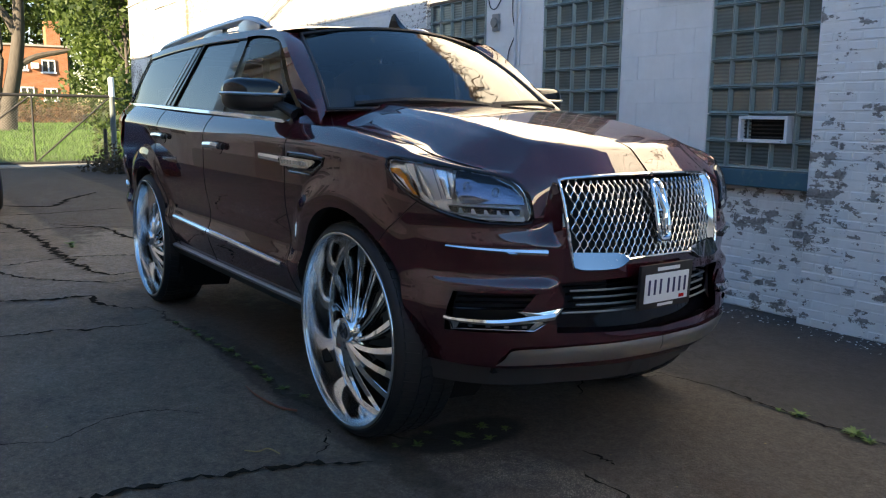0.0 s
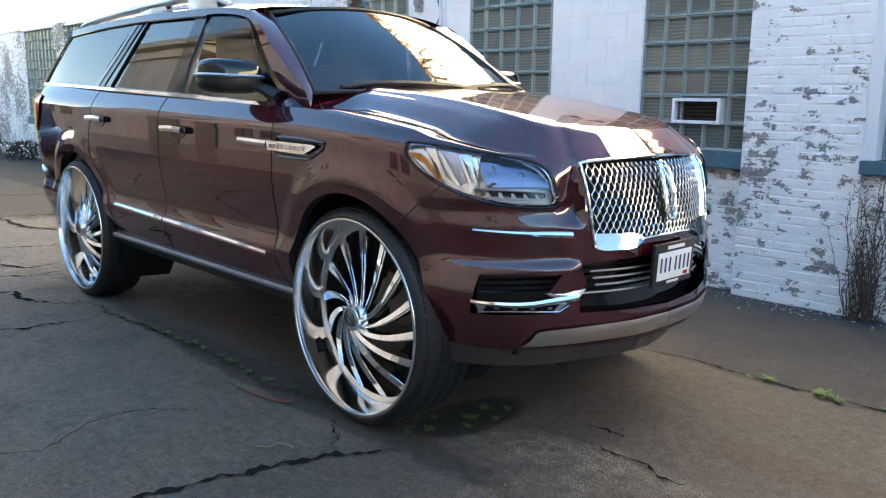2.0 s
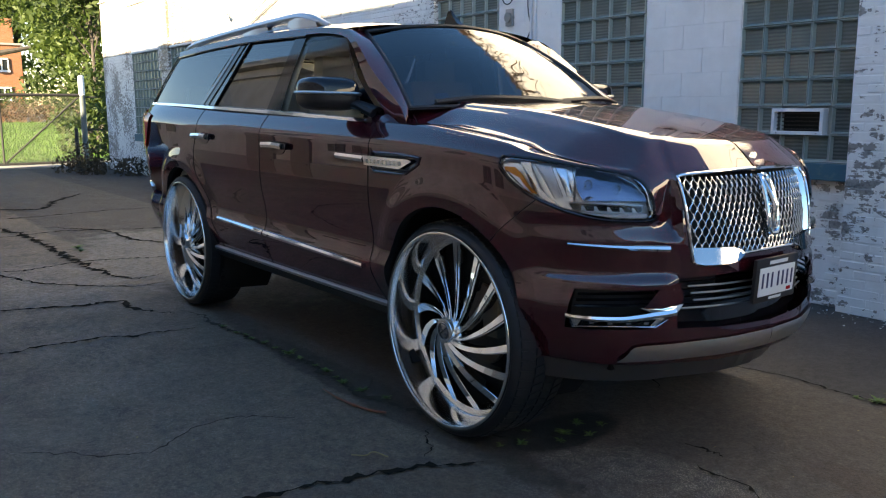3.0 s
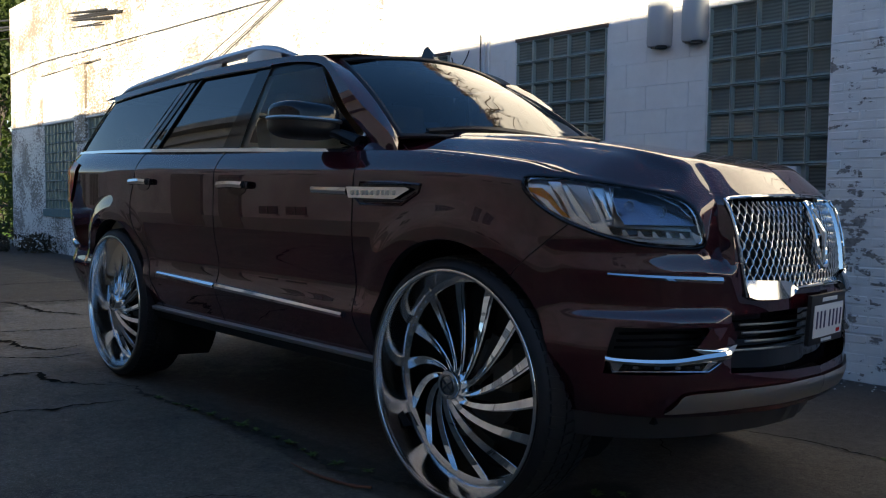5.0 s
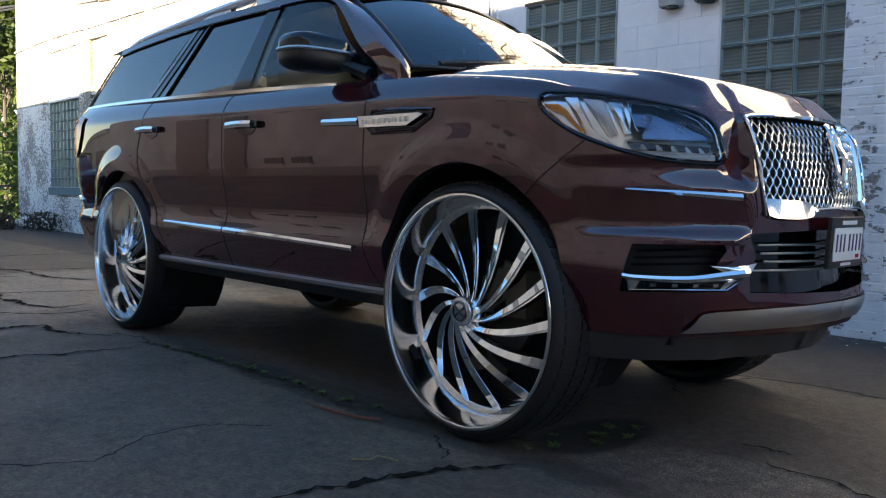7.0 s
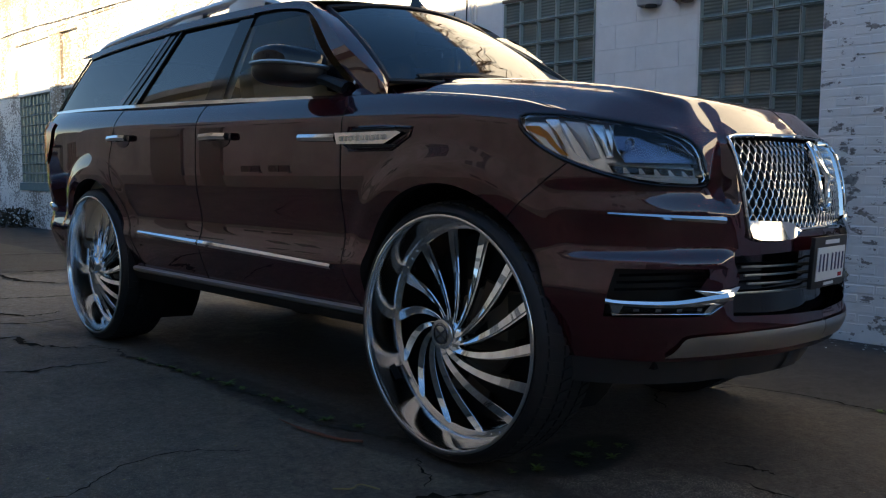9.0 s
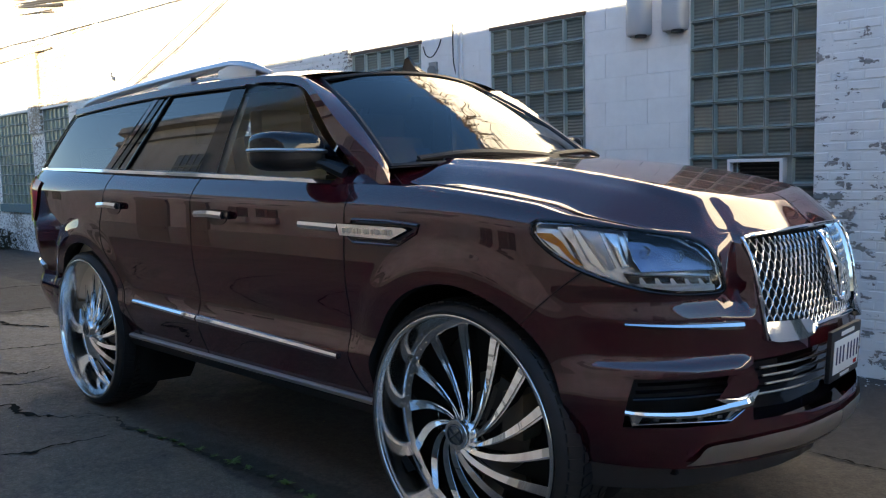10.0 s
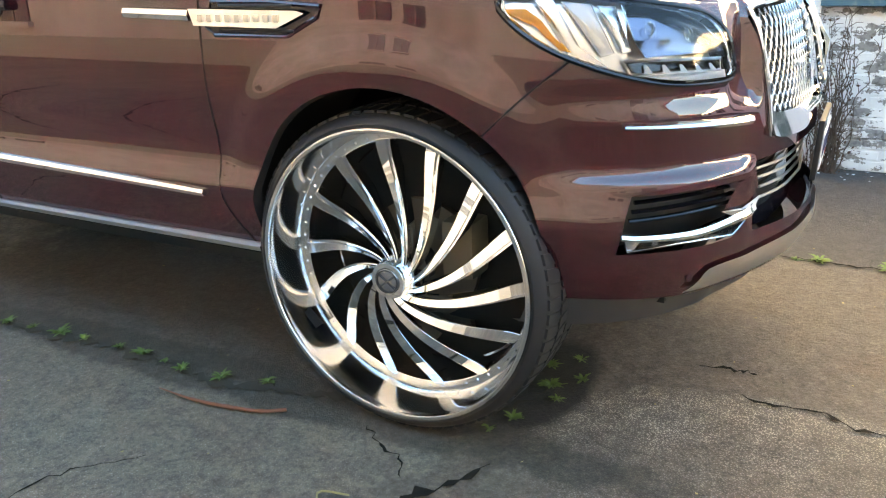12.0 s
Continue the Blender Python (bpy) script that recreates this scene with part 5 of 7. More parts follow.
for k, (x, y, size, n) in enumerate(((-1.82, -0.98, 0.07, 16), (-1.53, -0.96, 0.075, 18), (-1.40, -0.96, 0.05, 10), (-1.22, -0.95, 0.06, 12), (-1.09, -0.95, 0.065, 14), (-0.87, -0.98, 0.06, 11), (-0.71, -0.96, 0.075, 16), (-0.54, -0.92, 0.045, 8), (0.29, -0.78, 0.055, 12), (0.32, -0.55, 0.085, 16), (0.25, -0.86, 0.05, 10), (0.40, -0.47, 0.05, 9), (-1.95, -1.0, 0.06, 12), (-2.15, -1.02, 0.055, 10), (-2.35, -1.03, 0.05, 8), (0.97, 0.955, 0.085, 20), (0.88, 0.93, 0.06, 10), (1.25, 0.94, 0.085, 20), (1.33, 0.92, 0.07, 14), (1.54, 0.97, 0.075, 14), (1.71, 0.98, 0.06, 12), (-6.23, -1.0, 0.12, 26), (-6.05, -1.02, 0.10, 18), (2.1, 0.95, 0.07, 12), (0.27, -0.42, 0.06, 12), (0.35, -0.34, 0.05, 9), (0.20, -0.66, 0.05, 9), (0.37, -0.62, 0.045, 8), (-2.05, -0.99, 0.05, 10), (-1.68, -0.97, 0.05, 10), (-0.98, -0.96, 0.045, 8))):
    weed(x, y, size * (0.50 + 0.22 * ((k * 37) % 10) / 10), n + 12, 100 + k)

BARK = material("red_twig", (0.22, 0.07, 0.035), 0.6)
tagged(part("twig", tube(spline([(-0.83, -1.12, 0.012), (-0.68, -1.125, 0.010), (-0.55, -1.11, 0.008), (-0.43, -1.085, 0.008), (-0.36, -1.045, 0.010)], 26), [(0.0022 + 0.0036 * min(1, k / 12)) * (1.35 if k in (8, 15, 21) else 1.0) for k in range(26)], 7), BARK), "reddish-brown fallen twig on the asphalt", "twig")
tagged(part("twig", tube(spline([(-0.05, -1.42, 0.006), (0.0, -1.38, 0.01), (-0.02, -1.33, 0.006), (0.06, -1.31, 0.006)], 14), 0.003, 5), DRY), "small dry stalk on the asphalt", "twig")

# ---- the white wall ----
GL, PN, PR, FAR = 2.735, 2.70, 2.585, 2.66    # faces: glass, block panels, brick pier, far wall


def peeling(name, amount, bricks=False, under=((0.36, 0.31, 0.27), (0.27, 0.26, 0.25)), tones=((0.87, 0.855, 0.83), (0.79, 0.775, 0.75)), size=6.5):
    m = material(name, (0.7, 0.72, 0.75), 0.65)
    k = Nodes(m)
    cluster = k.noise(1.3, 4, 0.6)
    flake = k.noise(size, 10, 0.68, (1.0, 1.0, 1.7))
    tiny = k.noise(60.0, 4, 0.6, (1.0, 1.0, 1.5))
    v = k.math("ADD", k.math("MULTIPLY", flake, 0.72), k.math("ADD", k.math("MULTIPLY", cluster, 0.46), k.math("MULTIPLY", tiny, 0.10)))
    bare = k.grey(v, amount + 0.030, amount + 0.042)
    chalk = k.mix(k.grey(k.noise(5.0, 6, 0.65), 0.35, 0.7), *tones)
    stain = k.mix(k.grey(k.noise(2.2, 5, 0.6, (1.0, 1.0, 0.25)), 0.58, 0.8, 0.0, 0.5), chalk, (0.52, 0.50, 0.46))
    clay = k.mix(k.noise(7.0, 3), *under)
    clay = k.mix(k.grey(k.noise(40.0, 3), 0.45, 0.75), clay, (0.13, 0.115, 0.105))
    k.color(k.mix(bare, stain, clay))
    h = k.math("SUBTRACT", k.math("MULTIPLY", tiny, 0.35), k.math("MULTIPLY", bare, 0.6))
    if bricks:
        b = k.add("TexBrick")
        b.inputs["Scale"].default_value = 1.0
        b.inputs["Brick Width"].default_value, b.inputs["Row Height"].default_value = 0.21, 0.068
        b.inputs["Mortar Size"].default_value, b.inputs["Mortar Smooth"].default_value = 0.007, 0.6
        b.inputs["Color1"].default_value = b.inputs["Color2"].default_value = (1, 1, 1, 1)
        b.inputs["Mortar"].default_value = (0, 0, 0, 1)
        sep, comb = k.add("SeparateXYZ"), k.add("CombineXYZ")
        k.link(k.place(), sep.inputs[0])
        k.link(sep.outputs[0], comb.inputs[0]).link(sep.outputs[2], comb.inputs[1])
        k.link(comb.outputs[0], b.inputs["Vector"])
        bed = k.bump(b.outputs["Color"], 0.8, 0.012)
        k.bump(h, 0.8, 0.006, bed)
    else:
        k.bump(h, 0.8, 0.006)
    return m


PAINTED = peeling("white_painted_brick", 0.648)
PAINTED_BIG = peeling("white_painted_brickwork", 0.675, True)
WEATHERED = peeling("weathered_painted_brickwork", 0.630, True, size=15.0)
DIRTY = peeling("dirty_painted_brickwork", 0.648, True, tones=((0.66, 0.64, 0.61), (0.52, 0.50, 0.46)), size=15.0)
WORN = peeling("worn_painted_brickwork", 0.61, True, ((0.30, 0.22, 0.15), (0.24, 0.21, 0.18)), ((0.66, 0.64, 0.61), (0.48, 0.46, 0.43)), size=15.0)
SMOOTH = peeling("white_painted_block", 0.80)
UPPER = peeling("sound_painted_brickwork", 0.755, True)
MORTAR = peeling("painted_mortar", 0.68)
TEAL = material("teal_painted_sill", (0.035, 0.125, 0.165), 0.55)
kt = Nodes(TEAL)
kt.color(kt.mix(kt.grey(kt.noise(14.0, 7, 0.65), 0.55, 0.68), (0.035, 0.125, 0.165), (0.10, 0.17, 0.18)))
kt.bump(kt.noise(30.0, 5), 0.3, 0.004)
TRIM = material("white_painted_timber", (0.74, 0.75, 0.76), 0.5)
GLASSBLOCK = material("glass_block", (0.10, 0.145, 0.135), 0.15, 0.0, 0.3, 0.5)
kg = Nodes(GLASSBLOCK)
wav = kg.add("TexWave", wave_type="BANDS", bands_direction="Z")
wav.inputs["Scale"].default_value, wav.inputs["Distortion"].default_value = 11.0, 1.6
kg.link(kg.place(), wav.inputs["Vector"])
obj = kg.add("ObjectInfo")
kg.color(kg.mix(kg.math("MULTIPLY", wav.outputs["Color"], kg.grey(kg.noise(3.0, 3), 0.35, 0.65, 0.15, 0.75)), kg.mix(obj.outputs["Random"], (0.045, 0.062, 0.058), (0.085, 0.110, 0.100)), (0.20, 0.245, 0.22)))
kg.bump(kg.noise(22.0, 3), 0.35, 0.01)
JOINT = material("glass_block_joint", (0.34, 0.385, 0.355), 0.5)
BLOCK_EDGE = material("glass_block_edge", (0.24, 0.29, 0.265), 0.2)
GLASSFAR = material("old_glass_block", (0.16, 0.21, 0.17), 0.25)
kf = Nodes(GLASSFAR)
kf.color(kf.mix(kf.noise(6.0, 5), (0.10, 0.14, 0.11), (0.24, 0.29, 0.23)))


def wall_piece(name, x0, x1, y0, y1, z0, z1, mat, parent=None, label="", bevel=0.0):
    ob = part(name, box(x0, x1, y0, y1, z0, z1, bevel), mat, parent, smooth=False)
    return ob


LOWTOP = 4.62     # the wall behind the car is lower than its far end
north = wall_piece("wall_north", -18.3, -5.0, FAR + 0.22, 3.3, 2.63, 5.35, PAINTED_BIG)
wall_piece("wall_core", -5.0, 2.4, FAR + 0.22, 3.3, 2.63, LOWTOP, PAINTED_BIG, north)
# added run to the east, unseen; kept low to shrink the nose's bright reflection
wall_piece("wall_core", 2.4, 25.0, FAR + 0.22, 3.3, 2.63, 3.5, PAINTED_BIG, north)
tagged(north, "white painted masonry wall of an industrial building with glass block windows", "wall", kind="structure")
# upper courses, sunlit
wall_piece("upper_wall", -12.4, -5.0, FAR, FAR + 0.22, 2.63, 5.35, DIRTY, north)
wall_piece("upper_wall", -18.3, -12.4, FAR, FAR + 0.22, 2.64, 5.35, WORN, north)
wall_piece("upper_wall", -5.0, 2.4, PN + 0.005, FAR + 0.22, 2.63, LOWTOP, UPPER, north)
# upper courses of the added, unseen east run
wall_piece("upper_wall", 2.4, 25.0, PN + 0.005, FAR + 0.22, 2.63, 3.5, UPPER, north)
# what closes the wall between and below the openings
OPEN = [(-16.05, -14.2, 0.86), (-13.6, -12.45, 0.86), (-4.93, -3.9, 1.03), (-2.985, -1.985, 1.03), (-1.05, -0.10, 1.03), (0.80, 1.77, 1.03), (3.9, 4.9, 1.03), (6.6, 7.6, 1.03), (9.8, 11.3, 1.03), (13.5, 15.0, 1.03), (18.0, 19.5, 1.03)]
edges = [-18.3] + [v for o in OPEN for v in o[:2]] + [25.0]
for i in range(0, len(edges), 2):
    a, b = edges[i], edges[i + 1]
    if a < -5.5 and b > -5.5:
        wall_piece("wall_infill", a, -5.0, FAR, 3.3, 0, 2.63, PAINTED_BIG, north)
        wall_piece("wall_infill", -5.0, b, PN + 0.006, 3.3, 0, 2.63, SMOOTH, north)
    else:
        wall_piece("wall_infill", a, b, FAR if a < -5 else PN + 0.006, 3.3, 0, 2.63, WEATHERED if a < -5 else SMOOTH, north)
for a, b, z in OPEN:
    wall_piece("wall_below_window", a, b, FAR if a < -5 else PN + 0.03, 3.3, 0, z - 0.01, WEATHERED if a < -5 else MORTAR, north)
# rust-stained strip and ledge on the far part, over the windows
RUST = peeling("rust_stained_brickwork", 0.590, True, ((0.34, 0.27, 0.19), (0.28, 0.24, 0.19)), size=15.0)
wall_piece("pilaster", -14.2, -13.62, FAR - 0.05, FAR + 0.02, 2.2, 3.62, RUST, north)
wall_piece("stained_brick", -15.2, -11.0, FAR - 0.012, FAR + 0.02, 3.75, 5.2, RUST, north)
wall_piece("ledge", -16.1, -12.9, FAR - 0.06, FAR + 0.02, 3.62, 3.66, RUST, north)
wall_piece("whitewashed_panel", -16.05, -14.2, FAR - 0.015, FAR + 0.02, 2.65, 3.615, SMOOTH, north)
wall_piece("window_header", -16.1, -12.4, FAR - 0.03, FAR + 0.04, 2.615, 2.65, TRIM, north)
for a, b in ((-4.95, -3.88), (-3.0, -1.97)):
    wall_piece("steel_lintel", a, b, PN - 0.012, PN + 0.05, 2.615, 2.645, material("rusty_lintel", (0.12, 0.08, 0.06), 0.8), north)

# brick pier that stands proud, brick by brick; bricks under the sills
pier = tagged(wall_piece("wall_pier", -0.105, 0.72, PR + 0.0035, PN + 0.03, 0, LOWTOP, MORTAR), "white painted brick pier with flaking paint", "wall", kind="structure")
wall_piece("wall_pier_far", -5.75, -4.95, PR + 0.06, PN + 0.03, 0, LOWTOP, WEATHERED, north)
base_wall = tagged(wall_piece("wall_base", -1.06, -0.12, PN + 0.0055, PN + 0.035, 0, 0.905, MORTAR), "flaking white painted brickwork under a window", "wall", kind="structure")
base_wall_2 = tagged(wall_piece("wall_base_2", 0.722, 2.2, PR + 0.0435, PN + 0.035, 0, 0.945, MORTAR), "flaking white painted brickwork under a window", "wall", kind="structure")
BRICK_MESHES = {}


def brick_mesh(length, kind):
    key = (round(length, 3), kind)
    if key not in BRICK_MESHES:
        rnd = random.Random(int(length * 1000) + kind)
        bm = box(-length / 2, length / 2, -0.012, 0.03, -0.0275, 0.0275, 0.005, seg=1)
        for v in bm.verts:
            v.co += Vector((rnd.uniform(-1, 1), rnd.uniform(-0.6, 0.6), rnd.uniform(-1, 1))) * 0.0028
        me = bpy.data.meshes.new("brick")
        bm.to_mesh(me)
        bm.free()
        me.transform(Matrix.Scale(M, 4))
        me.materials.append(PAINTED)
        BRICK_MESHES[key] = me
    return BRICK_MESHES[key]


def lay_bricks(owner, x0, x1, z0, z1, face, pitch=0.0632, long=0.199, seed=1):
    rnd = random.Random(seed)
    row, z = 0, z0 + pitch / 2
    while z < z1 - pitch * 0.3:
        x = x0 + (0 if row % 2 else -long / 2)
        while x < x1 - 0.01:
            a, b = max(x, x0), min(x + long, x1)
            if b - a > 0.04:
                ob = new("brick", brick_mesh(b - a - 0.009, rnd.randrange(4)))
                ob.parent = owner
                ob.matrix_basis = pose((a + b) / 2 * M, (face + 0.012 + rnd.uniform(-0.003, 0.003)) * M, z * M, rnd.uniform(-1.5, 1.5), rnd.uniform(-0.5, 0.5), rnd.uniform(-1.0, 1.0))
            x += long
        z += pitch
        row += 1


# block panels between the windows
def lay_blocks(x0, x1, z0, z1, seed):
    rnd = random.Random(seed)
    z, row = z0, 0
    while z < z1 - 0.02:
        h = min(0.19, z1 - z)
        x = x0 - (0.19 if row % 2 else 0)
        while x < x1 - 0.01:
            a, b = max(x, x0), min(x + 0.38, x1)
            if b - a > 0.03:
                ob = part("block", box(a + 0.0006, b - 0.0006, PN + rnd.uniform(0, 0.0018), PN + 0.05, z + 0.0006, z + h - 0.0006, 0.0014, seg=1), SMOOTH, north, smooth=False)
            x += 0.38
        z += 0.19
        row += 1


lay_blocks(-1.975, -1.06, 0, 2.63, 1)
lay_blocks(-3.89, -2.995, 0, 2.63, 2)


# glass block windows
def block_mesh(w, h):
    """A pressed glass block: a raised rim round a sunken, slightly swollen face."""
    rows = []
    for inset, y in ((0.0, 0.045), (0.001, -0.002), (0.003, -0.004), (0.006, -0.003), (0.008, 0.000), (0.018, 0.020), (0.030, 0.022)):
        rows.append([(-w / 2 + inset, y, -h / 2 + inset), (w / 2 - inset, y, -h / 2 + inset), (w / 2 - inset, y, h / 2 - inset), (-w / 2 + inset, y, h / 2 - inset), (-w / 2 + inset, y, -h / 2 + inset)])
    v, f = grid(rows)
    f.append((len(v) - 5, len(v) - 4, len(v) - 3, len(v) - 2))
    me = bpy.data.meshes.new("glass_block")
    me.from_pydata([tuple(p) for p in v], [], f)
    me.transform(Matrix.Scale(M, 4))
    for m in (GLASSBLOCK, JOINT, BLOCK_EDGE):
        me.materials.append(m)
    me.polygons.foreach_set("material_index", [1] * 12 + [2] * 8 + [0] * 5)
    me.update()
    return me


def block_window(name, x0, x1, z0, z1, cols, rows, skip=(), face=GL, mat=GLASSBLOCK, label="tall glass block window"):
    win = tagged(part(name, box(x0, x1, face + 0.002, face + 0.06, z0, z1), JOINT, smooth=False), label, "window", kind="structure")
    cw, ch = (x1 - x0) / cols, (z1 - z0) / rows
    me = block_mesh(cw - 0.005, ch - 0.005)
    me.materials[0] = mat
    for c in range(cols):
        for r in range(rows):
            if (c, r) not in skip:
                ob = new("glass_block", me)
                ob.parent = win
                ob.matrix_basis = Matrix.Translation(Vector((x0 + cw * (c + 0.5), face - 0.045, z0 + ch * (r + 0.5))) * M)
    return win


def sill(x0, x1, z0, z1, front, back):
    tagged(part("window_sill", box(x0, x1, front, back, z0, z1, 0.006), TEAL, smooth=False), "teal painted window sill with worn edges", "sill", "window sills", "structure")


block_window("window_1", -1.045, -0.105, 1.04, 2.625, 5, 8, {(2, 1), (3, 1)}, label="glass block window with a small fan opening and teal sill")
block_window("window_2", -2.985, -1.985, 1.04, 2.615, 5, 8)
block_window("window_3", -4.93, -3.9, 1.04, 2.615, 5, 8)
block_window("window_4", 0.80, 1.77, 1.04, 2.625, 5, 8, {(1, 1), (2, 1)}, label="glass block window with a white timber jamb and teal sill")
block_window("window_5", -16.05, -14.2, 0.9, 2.61, 9, 9, face=FAR + 0.05, mat=GLASSFAR, label="old greenish glass block window")
block_window("window_6", -13.6, -12.45, 0.9, 2.61, 6, 9, face=FAR + 0.05, mat=GLASSFAR, label="old greenish glass block window")
# windows in the added, unseen east run
for k, (a, b, n) in enumerate(((3.9, 4.9, 5), (6.6, 7.6, 5), (9.8, 11.3, 4), (13.5, 15.0, 4), (18.0, 19.5, 4))):
    block_window("window_%d" % (8 + k), a, b, 1.04, 2.62, n, 8 if n == 5 else 4)
    sill(a - 0.03, b + 0.03, 0.915, 1.035, PN - 0.07, 2.85)
sill(-1.075, -0.11, 0.915, 1.035, PN - 0.07, 2.85)
sill(0.715, 1.9, 0.952, 1.038, PR - 0.03, 2.85)
sill(-3.02, -1.95, 0.915, 1.035, PN - 0.07, 2.85)
sill(-4.96, -3.87, 0.915, 1.035, PN - 0.07, 2.85)
sill(-16.1, -14.15, 0.74, 0.895, FAR - 0.04, 2.85)
tagged(part("window_jamb", box(0.722, 0.80, PR - 0.012, 2.80, 1.04, 2.64, 0.006), TRIM, smooth=False), "white painted timber window jamb", "jamb", kind="structure")
wall_piece("door_trim", -3.0, -2.985, PN - 0.01, PN + 0.04, 0.9, 2.62, TRIM, north)


def air_unit(x0, x1, z0, z1, front):
    """A small white ventilator frame set into the blocks, dark inside."""
    unit = thing("ventilator", "small white framed ventilator set in the glass blocks", "ventilator", "ventilators in the windows")
    t = 0.024
    for a, b, c, d in ((x0, x1, z0, z0 + t), (x0, x1, z1 - t, z1), (x0, x0 + t, z0 + t, z1 - t), (x1 - t, x1, z0 + t, z1 - t)):
        part("frame_bar", box(a, b, front, GL + 0.03, c, d, 0.004), TRIM, unit, smooth=False)
    part("grille_back", box(x0 + t, x1 - t, GL - 0.01, GL + 0.03, z0 + t, z1 - t), LINER, unit, smooth=False)
    for k in range(5):
        z = z0 + t + (z1 - z0 - 2 * t) * (k + 0.5) / 5
        part("slat", box(x0 + t, x1 - t, GL - 0.035, GL - 0.015, z - 0.004, z + 0.004), BLACK, unit, smooth=False)
    for x in (x0 + 0.045, x1 - 0.045):
        part("screw", tube([(x, front - 0.002, z0 + 0.012), (x, front + 0.002, z0 + 0.012)], 0.004, 8), BLACK, unit)
    return unit


air_unit(-0.738, -0.338, 1.232, 1.422, GL - 0.075)
air_unit(1.085, 1.475, 1.245, 1.44, GL - 0.075)


def vent_hood(x, z):
    v = thing("vent_hood", "grey metal vent hood on the painted wall", "vent", "vent hoods on the wall")
    rows = []
    for wide, out, zz in ((0.03, 0.02, z + 0.42), (0.075, 0.08, z + 0.40), (0.092, 0.115, z + 0.33), (0.094, 0.12, z + 0.15), (0.094, 0.12, z + 0.03), (0.088, 0.112, z + 0.008), (0.070, 0.095, z)):
        rows.append([(x + wide * math.copysign(abs(math.cos(q)) ** 0.6, math.cos(q)), PN + 0.005 - out * max(0.0, math.sin(q)) ** 0.5, zz) for q in np.linspace(0, math.pi, 21)])
    part("hood", flipped(grid(rows)), HOOD_GREY, v)
    part("flap", tube([(x + 0.03, PN - 0.055, z + 0.05), (x + 0.03, PN - 0.055, z - 0.012)], [0.05, 0.046], 18), BLACK, v)
    return v


HOOD_GREY = material("grey_painted_metal", (0.42, 0.43, 0.44), 0.45)
vent_hood(-1.46, 2.375)
vent_hood(-1.155, 2.375)
CABLE = material("black_cable", (0.02, 0.02, 0.022), 0.6)
for x in (-3.40, -3.34):
    tagged(part("conduit", tube([(x, PN - 0.015, 1.9), (x, PN - 0.015, 2.9)], 0.014, 8), TRIM), "white painted conduit running up the wall", "conduit", "conduits on the wall")
tagged(part("hanging_cable", tube(spline([(-3.45, PN - 0.012, 2.75), (-3.44, PN - 0.02, 2.4), (-3.40, PN - 0.02, 2.2), (-3.5, PN - 0.02, 2.0), (-3.49, PN - 0.015, 1.7)], 30), 0.006, 6), CABLE), "thin black cable hanging down the wall", "cable")
tagged(part("hanging_cable", tube(spline([(-3.85, PN - 0.012, 2.58), (-3.80, PN - 0.02, 2.49), (-3.72, PN - 0.02, 2.47), (-3.64, PN - 0.02, 2.54), (-3.60, PN - 0.015, 2.62)], 30), 0.006, 6), CABLE), "looped black cable on the wall", "cable")
tagged(part("bell_box", tube([(-3.715, PN + 0.01, 2.335), (-3.715, PN - 0.05, 2.335)], [0.055, 0.048], 18), material("dull_zinc", (0.22, 0.22, 0.22), 0.5, 0.6)), "old round metal bell on the wall", "bell")
tagged(part("bell_box", box(-3.765, -3.665, PN - 0.03, PN + 0.01, 2.25, 2.42, 0.01), material("peeled_box", (0.30, 0.29, 0.28), 0.7)), "small weathered metal box on the wall", "box")
small = tagged(part("window_7", box(-11.05, -10.75, FAR - 0.01, FAR + 0.05, 2.98, 3.2, 0.01), material("grey_shutter", (0.35, 0.36, 0.34), 0.6), smooth=False), "small shuttered opening high in the wall", "window", kind="structure")
tagged(part("security_camera", tube([(-10.7, FAR - 0.01, 3.0), (-10.62, FAR - 0.16, 2.97), (-10.50, FAR - 0.22, 2.96)], [0.02, 0.03, 0.035], 10), TRIM), "small white security camera on a bracket", "camera")
for dx in (0.0, 0.34, 0.42):
    tagged(part("wall_cable", tube([(-10.3 + dx, FAR - 0.03, 2.72), (-9.0 + dx * 1.3, FAR - 0.04, 3.12), (-7.6 + dx, FAR - 0.03, 3.55), (-6.0 + dx, FAR - 0.02, 4.1)], 0.0065, 6), CABLE), "black service cable slung up the wall", "cable", "cables on the wall")
tagged(part("wall_cable", tube(spline([(-18.3, FAR - 0.03, 3.90), (-16.0, FAR - 0.04, 3.93), (-13.5, FAR - 0.06, 3.86), (-10.1, FAR - 0.03, 3.78), (-6.0, FAR - 0.03, 3.7)], 30), 0.013, 6), TRIM), "thin pale cable along the wall", "cable", "cables on the wall")
for k, (z0, z1) in enumerate(((4.30, 6.20), (4.34, 6.35), (4.26, 6.55), (4.42, 6.75), (4.22, 6.02))):
    a, b = Vector((-11.9 - 0.2 * k, FAR - 0.03 - 0.01 * k, z0)), Vector((-30.0, 2.9 + 0.1 * k, z1))
    tagged(part("overhead_cable", tube([a.lerp(b, t) - Vector((0, 0, 0.06 * math.sin(math.pi * t))) for t in np.linspace(0, 1, 20)], 0.024 if k < 4 else 0.012, 6), CABLE), "black overhead service cable", "cable", "overhead cables")


